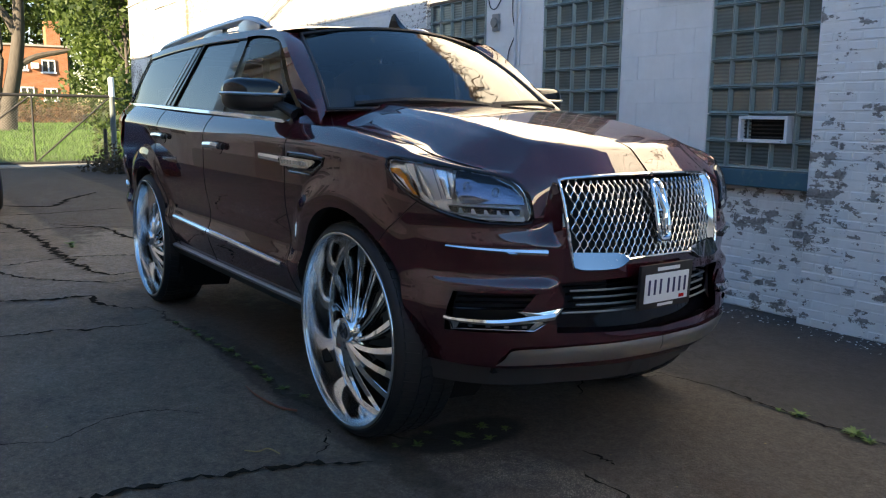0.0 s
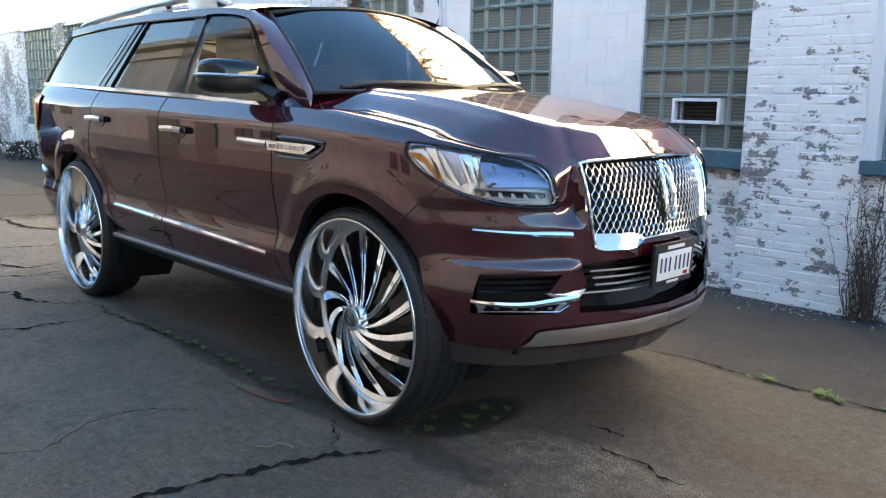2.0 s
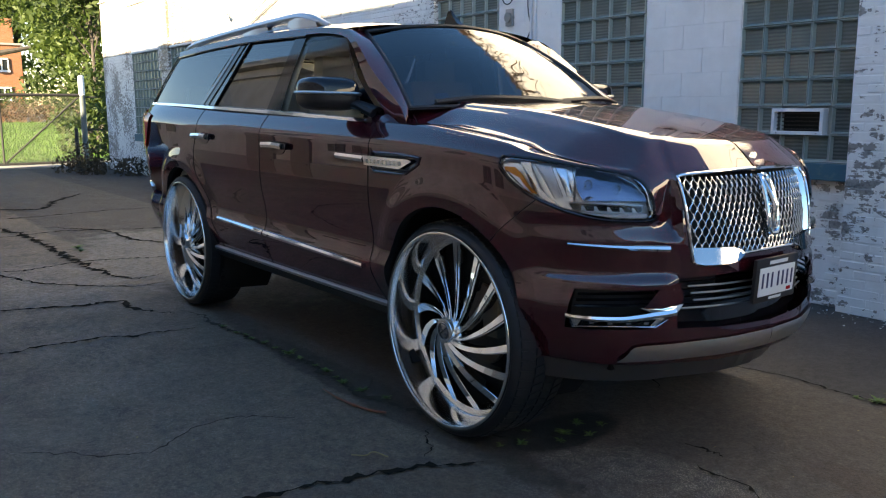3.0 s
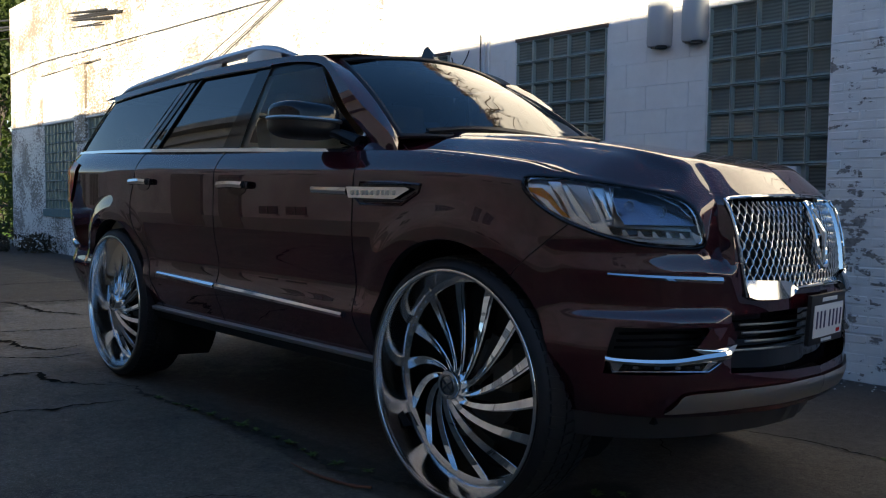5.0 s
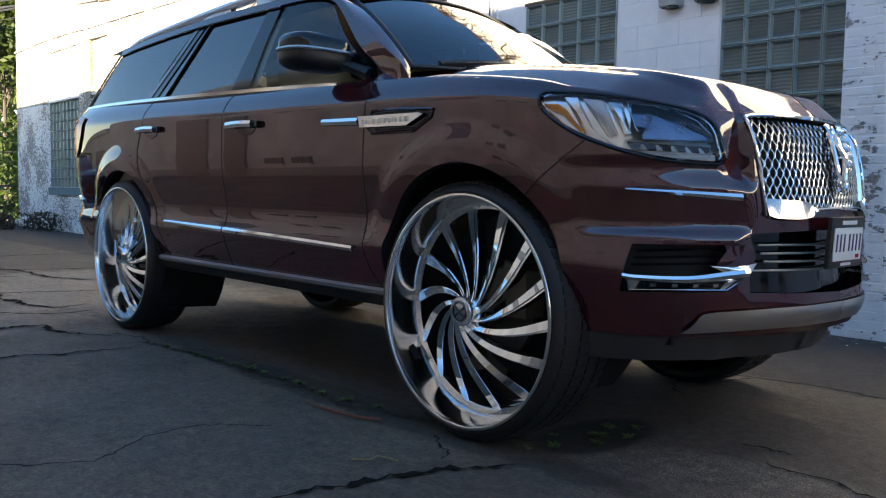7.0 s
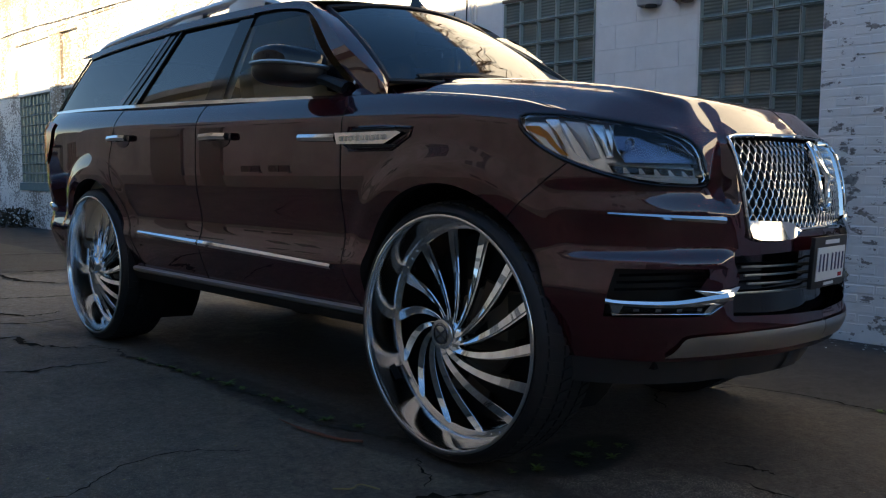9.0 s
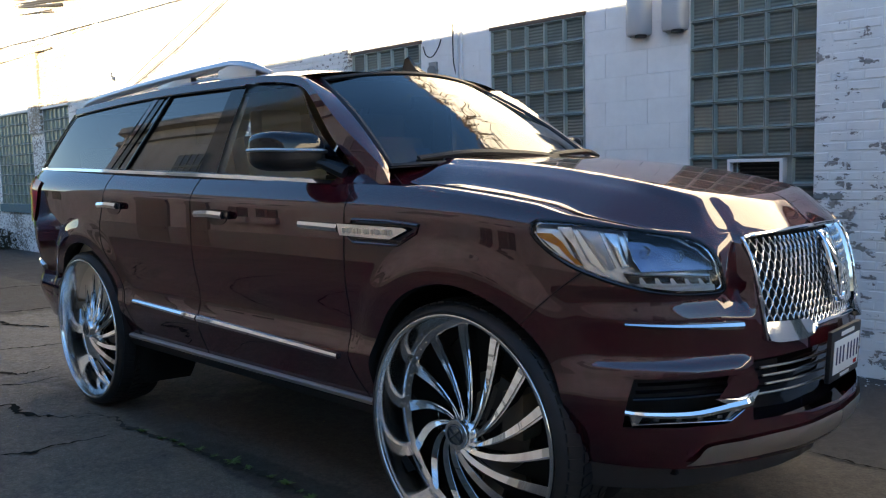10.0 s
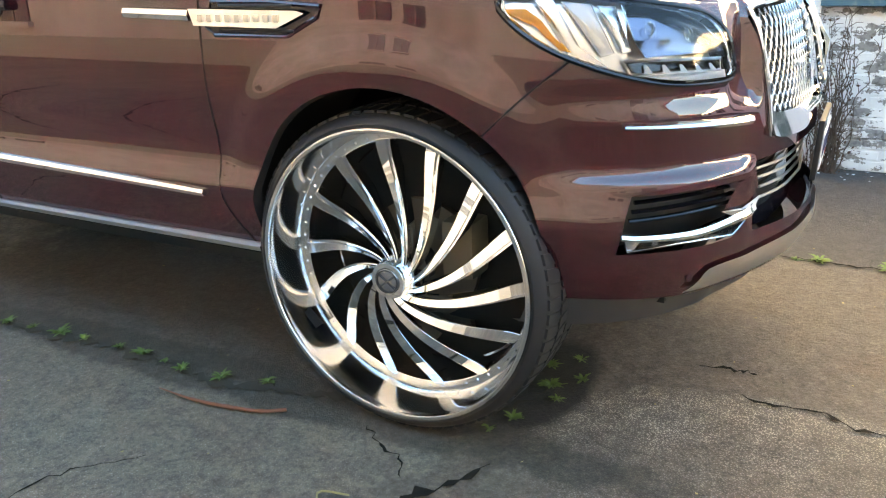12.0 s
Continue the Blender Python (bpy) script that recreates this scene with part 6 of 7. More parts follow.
# dead vine at the foot of the pier, reaching up the wall
def vine():
    rnd = random.Random(5)
    shapes = []
    stalk = []
    for k in range(46):
        x, y = 0.83 + rnd.gauss(0, 0.045), PR - 0.02 - rnd.random() * 0.07
        z, pts = 0.0, []
        lean = rnd.gauss(0, 0.10)
        top = rnd.uniform(0.35, 0.95)
        while z < top:
            pts.append((x, min(y, PR - 0.006), z))
            x += lean * 0.08 + rnd.gauss(0, 0.016)
            y += rnd.gauss(0, 0.010)
            z += 0.06
        if len(pts) > 3:
            stalk.append(tube(spline(pts, len(pts) * 2), [0.0045 * (1 - 0.7 * i / (len(pts) * 2)) for i in range(len(pts) * 2)], 5))
            for p in pts[2:]:
                if rnd.random() < 0.55:
                    a = rnd.random() * 6.28
                    e = (p[0] + 0.07 * math.cos(a), min(PR - 0.004, p[1] - 0.03 * rnd.random()), p[2] + 0.05 * math.sin(a) + 0.02)
                    stalk.append(tube([p, ((p[0] + e[0]) / 2, p[1], (p[2] + e[2]) / 2 + 0.01), e], [0.0022, 0.0018, 0.0010], 4))
    dead = thing("dead_vine", "leafless brown vine tangled at the foot of the wall", "vine")
    part("stem", join(*stalk), material("dead_stem", (0.095, 0.060, 0.042), 0.85), dead)["kind"] = "stuff"
    leaves = []
    for k in range(260):
        z = abs(rnd.gauss(0, 0.36))
        x, y = 0.84 + rnd.gauss(0, 0.07 + 0.03 * z), PR - 0.01 - rnd.random() * 0.10
        a, r = rnd.random() * 6.28, rnd.uniform(0.006, 0.014)
        b = rnd.uniform(-0.8, 0.8)
        leaves.append(([(x - r * math.cos(a), y, z - r * math.sin(a)), (x + r * 0.5 * math.sin(a), y + r * b, z - r * 0.5 * math.cos(a)), (x + r * math.cos(a), y, z + r * math.sin(a)), (x - r * 0.5 * math.sin(a), y - r * b, z + r * 0.5 * math.cos(a))], [(0, 1, 2, 3)]))
    part("dead_leaf", join(*leaves), material("dead_leaf", (0.13, 0.065, 0.045), 0.9), dead)["kind"] = "stuff"
    return dead


vine()


def vine_high():
    """Bare tangled stems that hang over the top of the wall, which the windscreen mirrors."""
    rnd = random.Random(77)
    stems = []
    for k in range(46):
        x, z = rnd.uniform(-3.7, -0.7), LOWTOP + 0.03
        run, fall = rnd.uniform(-0.7, 0.7), rnd.uniform(0.15, 1.15) * (0.5 + 0.5 * rnd.random())
        pts = [(x - 0.1 * run, PN + 0.15, z + 0.02)]
        n = 9
        for q in range(n):
            t = (q + 0.5) / n
            curl = 0.10 * math.sin(t * 9 + k) * rnd.uniform(0.4, 1.0)
            pts.append((x + run * t ** 1.4 + curl, PN - 0.05 - 0.16 * math.sin(math.pi * t) * rnd.random(), z - fall * t ** 0.8 + 0.06 * math.sin(t * 12 + 2 * k)))
        stems.append(tube(spline(pts, 26), 0.007 + 0.007 * rnd.random(), 4))
    ob = tagged(part("bare_creeper", join(*stems), bpy.data.materials["dead_stem"]), "bare brown creeper stems hanging high on the wall", "creeper", kind="stuff")
    return ob


vine_high()

# flakes of paint and dead leaves along the foot of the wall
rnd = random.Random(21)
shapes, dry = [], []
for k in range(420):
    x, y = rnd.uniform(-1.2, 3.2), PR - 0.02 - abs(rnd.gauss(0, 0.13))
    r, a, h = rnd.uniform(0.004, 0.013) * (1.8 if rnd.random() < 0.06 else 1), rnd.random() * 6.28, 0.002 + 0.006 * rnd.random()
    q = ([(x + r * math.cos(a + b) * e, y + r * math.sin(a + b) * e, h + 0.004 * rnd.random()) for b, e in ((0, 1), (1.4, 0.6), (3.0, 1.1), (4.6, 0.7))], [(0, 1, 2, 3)])
    (shapes if k % 3 else dry).append(q)
tagged(part("paint_flakes", join(*shapes), TRIM, smooth=False), "white paint flakes scattered along the wall's foot", "debris", kind="stuff")
tagged(part("leaf_litter", join(*dry), bpy.data.materials["dead_leaf"], smooth=False), "dry brown leaf litter along the wall's foot", "debris", kind="stuff")
dry = []
for k in range(240):
    x, y = rnd.uniform(-8.5, 2.8), rnd.uniform(-3.0, 2.4)
    r, a = rnd.uniform(0.003, 0.008), rnd.random() * 6.28
    dry.append(([(x + r * math.cos(a + b) * e, y + r * math.sin(a + b) * e, 0.005 + 0.004 * rnd.random()) for b, e in ((0, 1), (1.4, 0.6), (3.0, 1.1), (4.6, 0.7))], [(0, 1, 2, 3)]))
tagged(part("grit", join(*dry), DRY, smooth=False), "scattered straw-coloured grit on the asphalt", "debris", kind="stuff")

# ---- across the yard ----
TAN = material("tan_render", (0.46, 0.39, 0.29), 0.8)
kn = Nodes(TAN)
kn.color(kn.mix(kn.grey(kn.noise(1.5, 6, 0.6), 0.35, 0.7), (0.47, 0.425, 0.40), (0.33, 0.295, 0.275)))
SY = -5.4
CONC_S = material("grey_plinth", (0.25, 0.24, 0.22), 0.85)
south = tagged(part("building_south", box(-16.3, 25.0, SY - 4.0, SY, 0, 5.50), TAN, smooth=False), "tan rendered building across the yard with a cornice", "building", kind="structure")
part("cornice", box(-16.45, 25.0, SY - 4.1, SY + 0.22, 5.50, 5.71), TAN, south, smooth=False)
part("cornice", box(-16.4, 25.0, SY - 4.05, SY + 0.10, 5.14, 5.26), TAN, south, smooth=False)
PANE = material("dark_window_glass", (0.02, 0.024, 0.028), 0.08, 0, 0.5)
BARS = material("window_bars", (0.16, 0.145, 0.13), 0.6)
DULL = material("dusty_window_glass", (0.13, 0.12, 0.115), 0.2)
for x in (-8.1, -2.1, 3.9, 9.9, 15.9):
    for dx in (-0.38, 0.38):
        for z0, z1, wide in ((2.55, 3.05, 0.24), (0.78, 1.05, 0.26)):
            w = part("window", box(x + dx - wide, x + dx + wide, SY - 0.06, SY + 0.02, z0, z1), DULL, south, smooth=False)
            part("sill", box(x + dx - wide - 0.04, x + dx + wide + 0.04, SY - 0.02, SY + 0.07, z0 - 0.06, z0), TAN, w, smooth=False)
            part("glazing_bar", box(x + dx - 0.015, x + dx + 0.015, SY, SY + 0.035, z0, z1), BARS, w, smooth=False)
for x in (-12.0, -5.4, 0.6):
    w = part("factory_window", box(x, x + 1.4, SY - 0.06, SY + 0.02, 3.3, 4.55), DULL, south, smooth=False)
    for q in range(1, 5):
        part("glazing_bar", box(x + 0.28 * q - 0.018, x + 0.28 * q + 0.018, SY, SY + 0.035, 3.3, 4.55), BARS, w, smooth=False)
    for q in range(1, 4):
        part("glazing_bar", box(x, x + 1.4, SY, SY + 0.034, 3.3 + 0.31 * q - 0.018, 3.3 + 0.31 * q + 0.018), BARS, w, smooth=False)
# added dark doors, out of view, that darken the reflection low on the car
for x0, x1, z1 in ((-12.0, -10.7, 2.3), (-10.0, -9.3, 2.2), (6.2, 8.4, 2.6)):
    d = part("door", box(x0, x1, SY - 0.05, SY + 0.06, 0.05, z1, 0.01), BARS, south, "dark door added for the car's flank to mirror", smooth=False)
    for q in range(1, 4):
        part("door_rib", box(x0 + 0.06, x1 - 0.06, SY + 0.06, SY + 0.085, z1 * q / 4 - 0.02, z1 * q / 4 + 0.02), BARS, d, smooth=False)
part("plinth", box(-16.35, 25.0, SY - 0.02, SY + 0.05, 0, 0.6), CONC_S, south, smooth=False)

# added low block, out of view: the car's rear flank mirrors it
annex = tagged(part("building_annex", box(-32.0, -16.3, SY - 4.0, SY - 0.02, 0, 2.1), TAN, smooth=False), "low tan annex added past the building for the car to mirror", "building", kind="structure")
part("coping", box(-32.1, -16.46, SY - 4.1, SY + 0.08, 2.1, 2.2), TAN, annex, smooth=False)
for x in (-18.6, -21.6, -25.0):
    w = part("factory_window", box(x, x + 1.5, SY - 0.06, SY + 0.01, 0.9, 1.8), DULL, annex, smooth=False)
    for q in range(1, 5):
        part("glazing_bar", box(x + 0.3 * q - 0.018, x + 0.3 * q + 0.018, SY - 0.01, SY + 0.03, 0.9, 1.8), BARS, w, smooth=False)

# a low building that closes the yard's east end
EB = material("cream_painted_brick", (0.6, 0.55, 0.45), 0.85)
ke = Nodes(EB)
ke.color(ke.mix(ke.grey(ke.noise(1.4, 6, 0.65), 0.35, 0.65), (0.66, 0.60, 0.49), (0.50, 0.44, 0.36)))
REDB = material("dark_red_brick", (0.20, 0.06, 0.04), 0.85)
east = tagged(part("building_east", box(25.1, 29.0, -5.4, 12.0, 0, 4.3), EB, smooth=False), "low cream painted building with red brick piers across the yard's end", "building", kind="structure")
part("parapet", box(25.0, 29.1, -5.39, 12.1, 4.3, 4.45), CONC_S, east, smooth=False)
for y in (-3.6, -1.2, 1.2, 3.6):
    w = part("window", box(25.07, 25.15, y - 0.5, y + 0.5, 1.3, 2.9), PANE, east, smooth=False)
    part("pier", box(25.0, 25.1, y + 0.8, y + 1.5, 0, 4.295), REDB, east, smooth=False)
    part("sill", box(25.02, 25.12, y - 0.56, y + 0.56, 1.22, 1.3), CONC_S, w, smooth=False)


# ---- beyond the gate ----
GRASS = material("grass", (0.14, 0.26, 0.04), 0.8)
kq = Nodes(GRASS)
kq.color(kq.mix(kq.grey(kq.noise(1.2, 6, 0.7), 0.35, 0.65), (0.040, 0.100, 0.010), (0.075, 0.150, 0.020)))
CONC = material("pale_concrete", (0.42, 0.40, 0.36), 0.85)
kc = Nodes(CONC)
kc.color(kc.mix(kc.noise(4.0, 6), (0.27, 0.25, 0.22), (0.38, 0.355, 0.315)))
tagged(part("pavement", box(-21.6, -19.6, -9.0, 9.0, -0.05, 0.025), CONC, smooth=False), "pale concrete strip under the gate", "pavement", kind="structure")
bank = box(-46.0, -21.6, -16.0, 14.0, -0.05, 0.03)
for v in bank.verts:
    v.co.z += 0.74 if v.co.x < -30 else 0.0
tagged(part("lawn", bank, GRASS, smooth=False), "sunlit green lawn rising gently beyond the gate", "lawn", kind="structure")
rnd = random.Random(31)
blades = []
for k in range(24000):
    x, y = rnd.uniform(-45.5, -21.7), rnd.uniform(-2.5, 7.0)
    g0 = 0.03 + 0.74 * (-21.6 - x) / 24.4
    h, a, w = rnd.uniform(0.05, 0.14), rnd.random() * 6.28, rnd.uniform(0.008, 0.016)
    dx, dy = rnd.gauss(0, 0.03), rnd.gauss(0, 0.03)
    blades.append(([(x - w * math.cos(a), y - w * math.sin(a), g0), (x + w * math.cos(a), y + w * math.sin(a), g0), (x + dx, y + dy, g0 + h)], [(0, 1, 2)]))
tagged(part("grass", join(*blades), GRASS, smooth=False), "short sunlit grass", "grass", kind="stuff")

STEEL = material("dark_gate_steel", (0.035, 0.033, 0.032), 0.6, 0.3)
POST = material("weathered_post", (0.10, 0.12, 0.12), 0.6)
GX = -20.5
gate = thing("gate", "closed chain-link yard gate with dark tubular frame", "gate")
for a, b, r in (((-6.0, 1.80), (2.6, 1.80), 0.038), ((-6.0, 0.07), (2.6, 0.07), 0.03), ((0.70, 0.07), (0.70, 1.8), 0.026), ((-3.6, 0.07), (-3.6, 1.8), 0.026), ((0.74, 0.10), (2.56, 1.74), 0.022), ((0.62, 1.74), (-1.45, 0.10), 0.022), ((-1.5, 0.07), (-1.5, 1.8), 0.026)):
    part("frame_tube", tube([(GX, *a), (GX, *b)], r, 8), STEEL, gate)
wires = []
for k in range(-30, 120):
    y0 = -6.0 + 0.0725 * k
    for sg in (1, -1):
        a, b = (y0, 0.07), (y0 + 1.73, 1.80)
        if sg < 0:
            a, b = (y0, 1.80), (y0 + 1.73, 0.07)
        ya, yb = max(a[0], -6.0), min(b[0], 2.58)
        if yb - ya > 0.05:
            f = lambda y: a[1] + (b[1] - a[1]) * (y - a[0]) / (b[0] - a[0])
            wires.append(tube([(GX, ya, f(ya)), (GX, yb, f(yb))], 0.0032, 3, caps=False))
part("chain_link", join(*wires), material("galvanised_wire", (0.20, 0.19, 0.17), 0.5, 0.6), gate)["kind"] = "stuff"
post = thing("gate_post", "tall round gate post, dark with a white top", "post")
part("shaft", tube([(GX, 2.66, 0), (GX, 2.66, 1.8)], 0.075, 12), POST, post)
part("white_top", tube([(GX, 2.66, 1.8), (GX, 2.66, 2.28), (GX, 2.66, 2.31)], [0.078, 0.078, 0.05], 12), TRIM, post)
tagged(part("bollard", tube([(GX + 0.4, 2.36, 0), (GX + 0.4, 2.36, 0.95)], 0.05, 10), STEEL), "short dark steel bollard by the gate", "bollard")
for z in (0.9, 1.75):
    tagged(part("fence_rail", tube([(GX, 2.7, z), (GX, 3.6, z)], 0.025, 8), STEEL), "dark fence rail between post and building", "rail", "fence rails")

# leaves and trees
def leaf_material(name, a, b):
    m = material(name, a, 0.65)
    k = Nodes(m)
    geo = k.add("NewGeometry")
    k.color(k.mix(geo.outputs["Random Per Island"], a, b))
    t = m.node_tree
    glow, mix = k.add("BsdfTranslucent"), k.add("MixShader")
    t.links.new(k.p.inputs["Base Color"].links[0].from_socket, glow.inputs[0])
    mix.inputs[0].default_value = 0.45
    t.links.new(k.p.outputs[0], mix.inputs[1])
    t.links.new(glow.outputs[0], mix.inputs[2])
    t.links.new(mix.outputs[0], t.nodes["Material Output"].inputs[0])
    return m


LEAF_A = leaf_material("sunny_leaves", (0.034, 0.065, 0.010), (0.10, 0.145, 0.028))
LEAF_B = leaf_material("deep_leaves", (0.024, 0.050, 0.010), (0.080, 0.118, 0.026))
LEAF_C = leaf_material("brown_brush", (0.10, 0.06, 0.032), (0.20, 0.13, 0.07))
TRUNK = material("grey_bark", (0.14, 0.115, 0.09), 0.9)
kb = Nodes(TRUNK)
kb.color(kb.mix(kb.noise(9.0, 6, 0.65, (1, 1, 0.25)), (0.030, 0.025, 0.021), (0.095, 0.080, 0.066)))
kb.bump(kb.noise(12.0, 6, 0.65, (1, 1, 0.25)), 0.8, 0.04)


def leaf_cloud(centres, per, size, seed, flat=0.75):
    """Many small leaf quads in ragged clumps."""
    rng = np.random.default_rng(seed)
    verts, faces = [], []
    for cx, cy, cz, r in centres:
        n = int(per * (r ** 1.7))
        d = rng.normal(size=(n, 3))
        d /= np.linalg.norm(d, axis=1)[:, None]
        rad = r * (0.35 + 0.75 * rng.random(n) ** 0.55)
        p = d * rad[:, None] * (1, 1, flat) + (cx, cy, cz)
        u = rng.normal(size=(n, 3))
        u /= np.linalg.norm(u, axis=1)[:, None]
        v = np.cross(u, rng.normal(size=(n, 3)))
        v /= np.linalg.norm(v, axis=1)[:, None]
        s = size * (0.6 + 0.8 * rng.random(n))[:, None]
        k = len(verts)
        q = np.stack([p - u * s, p + v * s * 0.45, p + u * s, p - v * s * 0.45], 1).reshape(-1, 3)
        verts += q.tolist()
        faces += [(k + 4 * i, k + 4 * i + 1, k + 4 * i + 2, k + 4 * i + 3) for i in range(n)]
    return verts, faces


def tree(x, y, height, spread, mat, seed, size=0.11, per=420, trunk_r=0.14, low=0.25, label="leafy green tree in evening sun"):
    rnd = random.Random(seed)
    t = thing("tree", label, "tree", "trees beyond the gate")
    top = height * 0.8
    line = [(x + 0.12 * height * 0.1 * math.sin(3 * k / 8 + seed), y + 0.05 * math.cos(2 * k / 8), top * k / 8) for k in range(9)]
    shapes = [tube(line, [trunk_r * (1 - 0.085 * k) for k in range(9)], 9)]
    clumps = []
    for k in range(16):
        z = height * (low + (0.95 - low) * rnd.random())
        a = rnd.random() * 6.28
        out = spread * (0.45 + 0.5 * rnd.random()) * math.sin(math.pi * min(0.95, (z / height - low) / (1 - low) * 0.75 + 0.2))
        e = (x + out * math.cos(a), y + out * math.sin(a), z + 0.1 * out)
        s = (x, y, z * 0.7)
        shapes.append(tube([s, ((s[0] + e[0]) / 2, (s[1] + e[1]) / 2, (s[2] + e[2]) / 2 + 0.15), e], [trunk_r * 0.35, trunk_r * 0.22, trunk_r * 0.08], 6))
        clumps.append((*e, spread * rnd.uniform(0.32, 0.55)))
    clumps.append((x, y, height * 0.93, spread * 0.5))
    part("trunk", join(*shapes), TRUNK, t)
    part("crown", leaf_cloud(clumps, per, size, seed), mat, t, smooth=False)
    return t


tree(-26.5, 5.2, 9.5, 2.4, LEAF_A, 3, trunk_r=0.10, low=0.08)
tree(-24.0, 3.9, 7.0, 1.5, LEAF_B, 5, per=520, trunk_r=0.08, low=0.03, label="dense dark green shrub tree beside the building")
tree(-30.0, 5.6, 12.0, 2.6, LEAF_B, 7, low=0.15)
tree(-30.5, 5.3, 7.5, 1.6, LEAF_A, 11, low=0.05)
tree(-66.0, 2.0, 14.0, 5.5, LEAF_B, 13, size=0.26, per=110, trunk_r=0.3)
tree(-68.0, 10.0, 15.0, 6.0, LEAF_A, 17, size=0.26, per=110, trunk_r=0.3)
tree(-36.0, 8.6, 11.0, 3.5, LEAF_A, 29, size=0.15, per=240, trunk_r=0.2, low=0.08)

# the old bare-limbed tree before the brick house
old = thing("old_tree", "large old tree with a thick grey trunk and leafy upper limbs", "tree")
ox, oy = -38.0, 2.2
limbs = [tube(spline([(ox, oy - 0.10, 0), (ox, oy + 0.02, 1.6), (ox, oy + 0.40, 3.4), (ox, oy + 0.62, 5.0), (ox, oy + 0.70, 7.5)], 24), [0.40 - 0.22 * k / 23 for k in range(24)], 12),
         tube(spline([(ox, oy + 0.42, 3.3), (ox + 0.2, oy + 1.2, 3.75), (ox + 0.3, oy + 2.2, 4.0), (ox + 0.3, oy + 3.4, 4.3), (ox + 0.2, oy + 4.4, 4.9)], 20), [0.15 - 0.11 * k / 19 for k in range(20)], 8),
         tube(spline([(ox, oy + 0.55, 4.6), (ox, oy + 0.1, 5.5), (ox, oy - 0.7, 6.4), (ox, oy - 1.5, 7.2)], 16), [0.20 - 0.12 * k / 15 for k in range(16)], 8),
         tube(spline([(ox, oy - 0.25, 0), (ox, oy - 0.35, 2.0), (ox, oy - 0.15, 3.6), (ox, oy - 0.18, 5.2)], 14), [0.16 - 0.07 * k / 13 for k in range(14)], 8)]
part("trunk", join(*limbs), TRUNK, old)
part("crown", leaf_cloud([(ox, oy - 1.5, 7.6, 1.5), (ox, oy + 0.8, 8.2, 1.7), (ox + 0.2, oy + 3.0, 6.6, 1.3), (ox, oy + 4.8, 5.4, 1.1), (ox + 0.1, oy + 2.0, 5.6, 0.8), (ox, oy - 2.6, 6.2, 1.2)], 260, 0.13, 41), LEAF_B, old, smooth=False)

# brush along the back of the lawn, and by the gate
# both rows run on unseen to the south, added to darken the tail's reflection
brush = [(-46.2 + random.Random(k).uniform(-0.5, 0.6), -13 + 0.45 * k, 1.0, 0.7 + 0.35 * random.Random(k + 50).random()) for k in range(52)]
tagged(part("brush", leaf_cloud(brush, 520, 0.07, 51, 0.9), LEAF_C, smooth=False), "dry brown brush along the back of the lawn", "brush", kind="stuff")
hedge = [(-47.6, -14 + 0.6 * k, 1.75, 0.6 + 0.5 * random.Random(k + 9).random()) for k in range(40)]
tagged(part("hedge", leaf_cloud(hedge, 330, 0.10, 53, 0.9), LEAF_A, smooth=False), "loose green bushes behind the lawn", "bush", kind="stuff")
heap = [(-17.5 + 0.35 * k, 1.5 + 0.22 * k + 0.2 * math.sin(k * 2.1), 0.16, 0.34) for k in range(7)] + [(-19.4, 2.5, 0.3, 0.5), (-18.9, 2.2, 0.2, 0.4)]
tagged(part("brush_heap", leaf_cloud(heap, 900, 0.05, 55, 0.7), leaf_material("dark_brush", (0.035, 0.03, 0.02), (0.10, 0.075, 0.045)), smooth=False), "dark heap of dead brush by the gate post", "brush", kind="stuff")
ivy = [(-18.9, 2.9, 0.5 + 0.5 * k, 0.45) for k in range(4)]
tagged(part("ivy", leaf_cloud(ivy, 700, 0.06, 57), LEAF_B, smooth=False), "dark climbing ivy at the corner of the building", "ivy", kind="stuff")

# brick house far behind
HB = material("house_brick", (0.42, 0.19, 0.10), 0.85)
kh = Nodes(HB)
bt = kh.add("TexBrick")
bt.inputs["Scale"].default_value = 1.0
bt.inputs["Brick Width"].default_value, bt.inputs["Row Height"].default_value, bt.inputs["Mortar Size"].default_value = 0.22, 0.075, 0.008
bt.inputs["Color1"].default_value, bt.inputs["Color2"].default_value, bt.inputs["Mortar"].default_value = (0.26, 0.085, 0.032, 1), (0.33, 0.125, 0.05, 1), (0.27, 0.18, 0.12, 1)
sp, cb = kh.add("SeparateXYZ"), kh.add("CombineXYZ")
kh.link(kh.place(), sp.inputs[0]).link(sp.outputs[1], cb.inputs[0]).link(sp.outputs[2], cb.inputs[1]).link(cb.outputs[0], bt.inputs["Vector"])
kh.color(bt.outputs["Color"])
HX = -55.0
house = thing("house", "two-storey orange-brown brick house with a flat roof and chimney", "house")
part("wall", box(HX - 7, HX, -2.0, 7.75, 0, 5.38), HB, house, smooth=False)
part("parapet", box(HX - 7.1, HX + 0.08, -2.1, 7.85, 5.38, 5.5), CONC, house, smooth=False)
part("chimney", box(HX - 2.2, HX - 1.2, 6.75, 7.6, 5.2, 7.1, 0.03), HB, house, smooth=False)
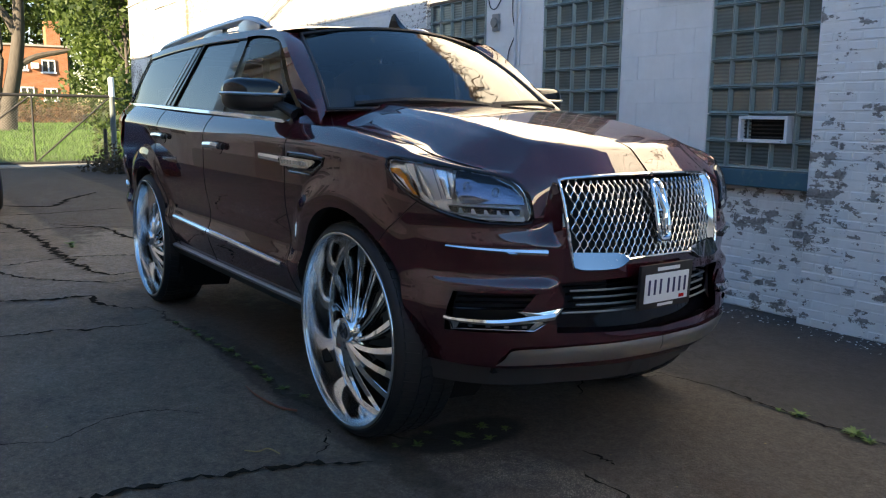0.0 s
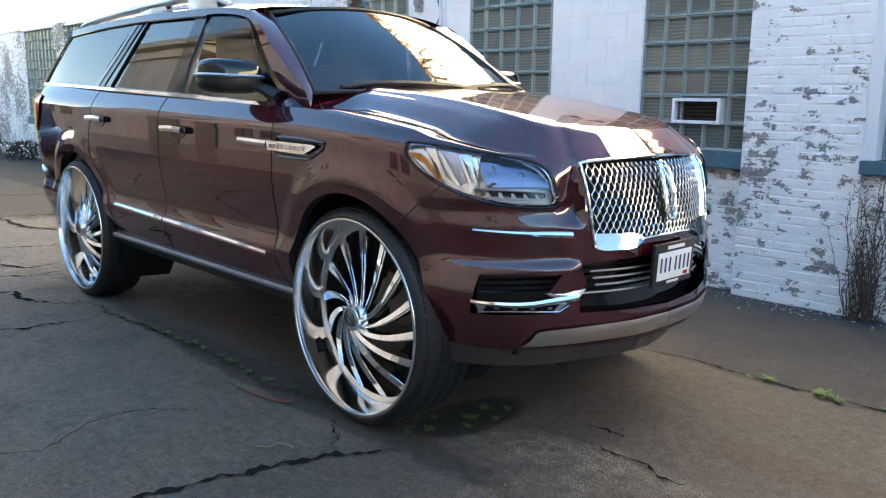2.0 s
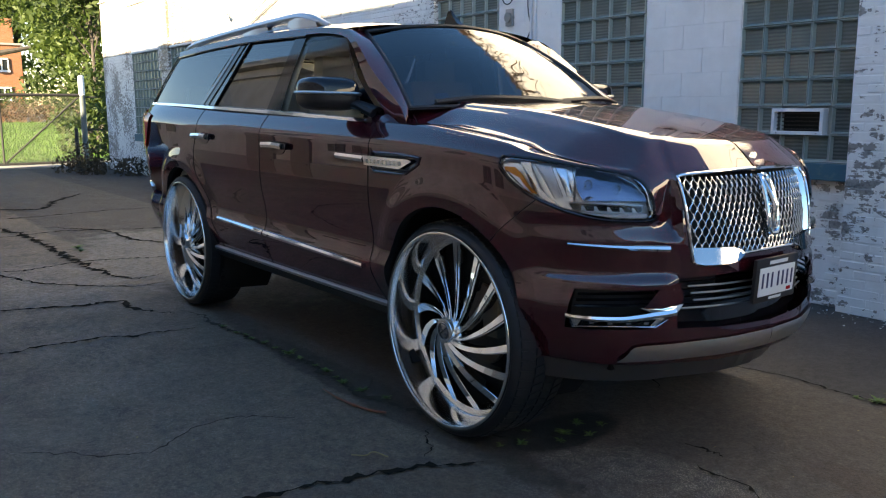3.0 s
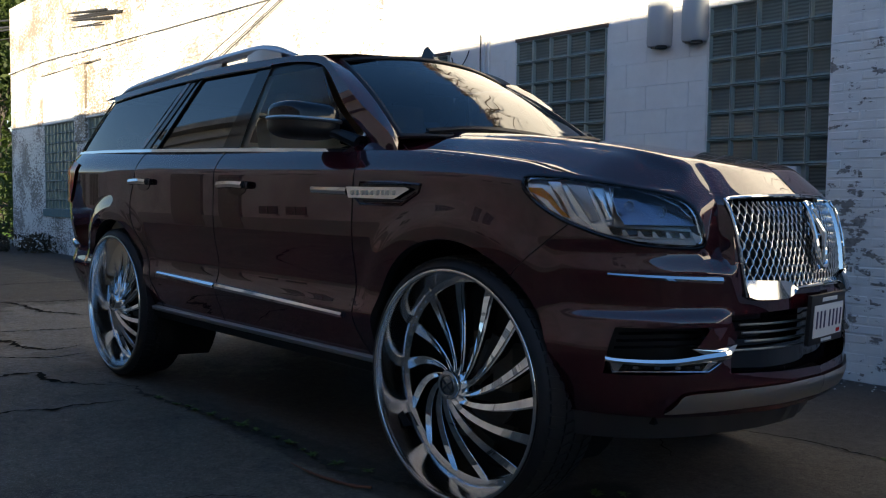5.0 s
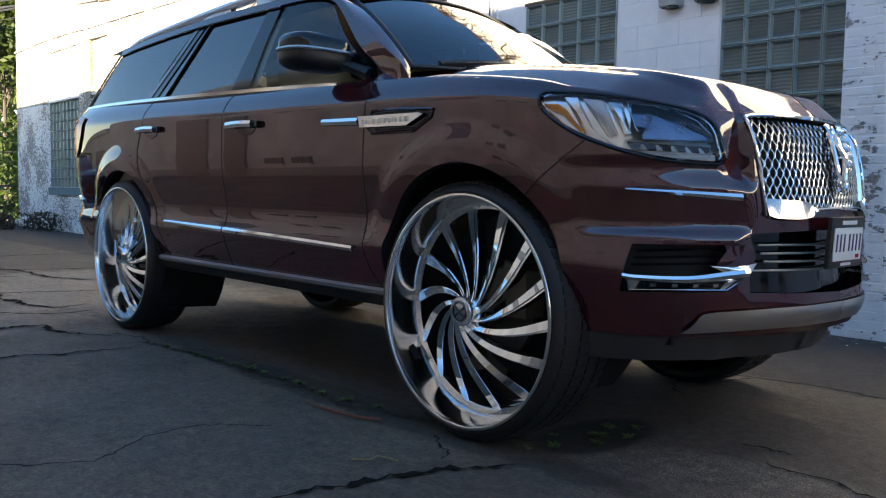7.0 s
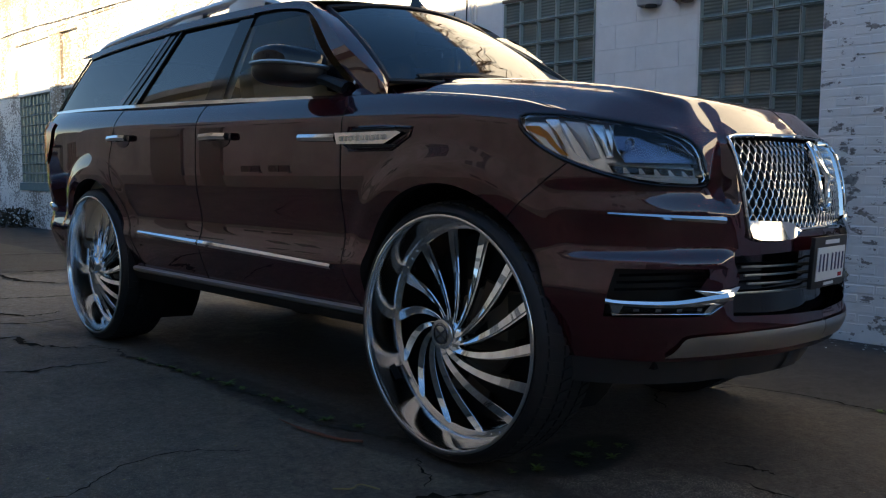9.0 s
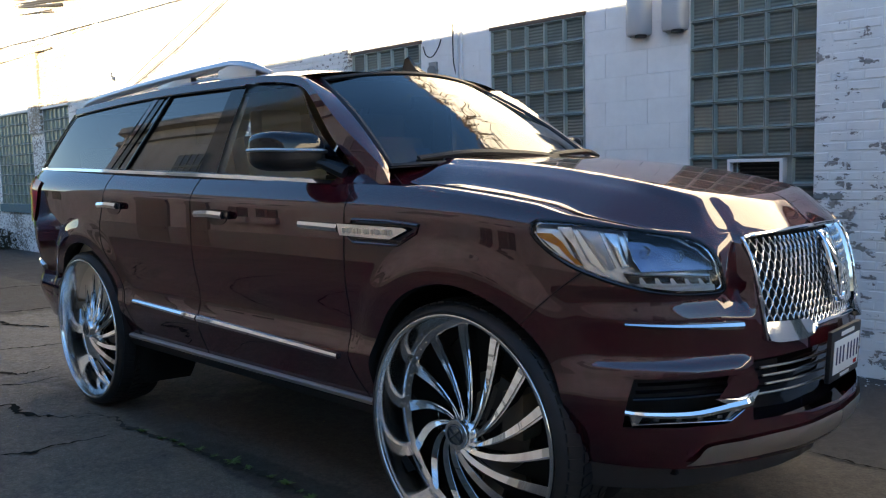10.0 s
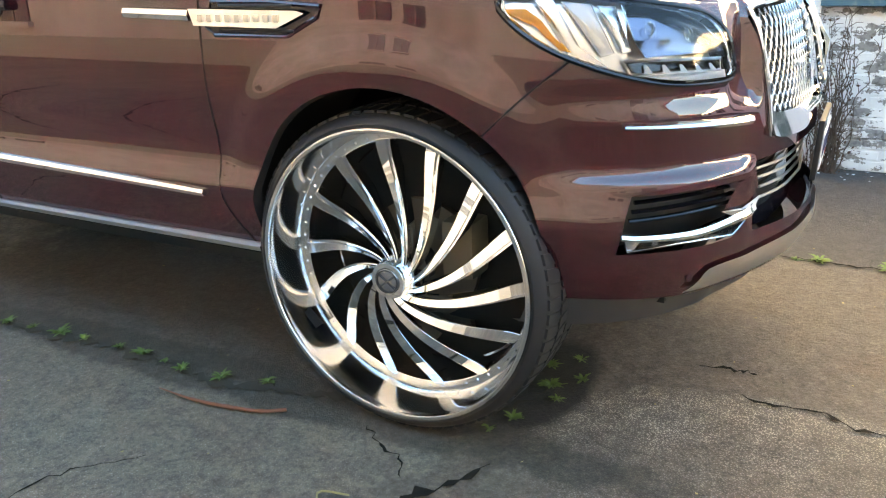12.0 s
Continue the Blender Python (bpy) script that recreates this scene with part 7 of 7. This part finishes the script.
for y0, y1, z0, z1 in ((6.2, 7.0, 3.85, 4.55), (5.05, 5.4, 3.95, 4.55), (6.25, 7.05, 2.1, 2.8), (4.9, 5.7, 2.3, 2.85), (1.5, 2.6, 3.75, 4.6), (-1.0, 0.2, 3.75, 4.6)):
    w = part("window", box(HX - 0.05, HX + 0.03, y0, y1, z0, z1), PANE, house, smooth=False)
    for a, b, c, d in ((y0 - 0.06, y1 + 0.06, z0 - 0.12, z0), (y0, y1, z1 - 0.06, z1 + 0.03), (y0, y0 + 0.07, z0, z1), (y1 - 0.07, y1, z0, z1), ((y0 + y1) / 2 - 0.04, (y0 + y1) / 2 + 0.04, z0, z1)):
        part("window_frame", box(HX, HX + 0.07, a, b, c, d), TRIM, w, smooth=False)
part("air_conditioner", box(HX, HX + 0.4, 5.6, 6.0, 4.0, 4.35, 0.02), TRIM, house, smooth=False)

# ---- a second car, parked beyond the first ----
def parked_car(x0, yc):
    """A dark saloon seen by its front corner; x0 is its front, yc its centre line."""
    pc = thing("parked_car", "dark blue parked saloon car with bright wheels, in the yard", "car")
    paint = material("dark_blue_car_paint", (0.010, 0.016, 0.045), 0.4, 0.0, 1.0, 0.0)
    # stations from nose to tail: distance back, half width, lower edge, shoulder height
    stations = [(0.0, 0.62, 0.36, 0.62), (0.06, 0.76, 0.30, 0.70), (0.22, 0.84, 0.24, 0.78), (0.6, 0.88, 0.22, 0.86), (1.2, 0.90, 0.22, 0.92), (2.4, 0.90, 0.22, 0.95), (3.5, 0.89, 0.22, 0.97), (4.1, 0.85, 0.25, 0.96), (4.45, 0.76, 0.32, 0.90), (4.55, 0.60, 0.40, 0.82)]
    rows = []
    for back, half, low, high in stations:
        ring = [(half * 0.92, low), (half, low + 0.10), (half * 1.0, (low + high) / 2), (half * 0.98, high - 0.06), (half * 0.90, high), (half * 0.4, high + 0.03)]
        rows.append([(x0 - back, yc + w, z) for w, z in ring] + [(x0 - back, yc - w, z) for w, z in reversed(ring)])
    v, fc = grid(rows)
    n = len(rows[0])
    fc += [tuple(range(n)), tuple(reversed(range(len(v) - n, len(v))))]
    part("body", (v, fc), paint, pc, "glossy dark blue body")
    rows = []
    for back, half, z in ((1.25, 0.74, 0.93), (1.9, 0.64, 1.34), (2.3, 0.62, 1.40), (3.0, 0.62, 1.39), (3.5, 0.64, 1.28), (4.0, 0.70, 0.98)):
        rows.append([(x0 - back, yc + 0.78, 0.93), (x0 - back, yc + half, max(z - 0.06, 0.94)), (x0 - back, yc + half * 0.8, z), (x0 - back, yc - half * 0.8, z), (x0 - back, yc - half, max(z - 0.06, 0.94)), (x0 - back, yc - 0.78, 0.93)])
    part("cabin_glass", grid(rows), GLOSSBLACK, pc)
    part("roof", box(x0 - 3.15, x0 - 2.0, yc - 0.56, yc + 0.56, 1.375, 1.41, 0.015), paint, pc)
    rows = [[(x0 + 0.05 - 0.30 * t * t, yc + 0.84 * t, z) for z in (0.34, 0.42, 0.50, 0.56)] for t in np.linspace(-1, 1, 21)]
    part("bumper", thick(grid(rows), 0.05), paint, pc)
    rows = [[(x0 + 0.06 - 0.30 * t * t, yc + 0.85 * t, z) for z in (0.535, 0.555, 0.575)] for t in np.linspace(-1, 1, 21)]
    part("bumper_strip", thick(grid(rows), 0.02), CHROME, pc, "bright bumper strip")
    for sg in (-1, 1):
        part("headlight", box(x0 - 0.26, x0 - 0.02, yc + sg * 0.68 - 0.13, yc + sg * 0.68 + 0.13, 0.60, 0.74, 0.03), SILVER_LAMP, pc, "clear headlight")
        for back in (0.82, 3.62):
            y = yc + sg * 0.91
            flip = (lambda sh: [(p[0], -sg * p[1], p[2]) for p in sh])
            tyre, tf = revolve([(0.21, 0.0), (0.24, -0.012), (0.30, -0.008), (0.325, 0.02), (0.325, 0.19), (0.29, 0.21)], 40)
            w = part("wheel", ([(x0 - back + p[0], y - sg * p[1], 0.325 + p[2]) for p in tyre], tf), RUBBER, pc)
            rim, rf = revolve([(0.215, -0.004), (0.20, 0.02), (0.18, 0.03), (0.07, 0.012), (0.03, 0.0), (0.0005, 0.0)], 40)
            part("rim", ([(x0 - back + p[0], y - sg * p[1], 0.325 + p[2]) for p in rim], rf), CHROME_RIM, w)
    return pc


parked_car(-9.30, -2.14)

# ---- bricks, last ----
lay_bricks(pier, -0.105, 0.72, 0.0, 3.05, PR, seed=3)
lay_bricks(base_wall, -1.06, -0.12, 0.0, 0.905, PN + 0.002, seed=5)
lay_bricks(base_wall_2, 0.724, 2.2, 0.0, 0.945, PR + 0.04, seed=7)
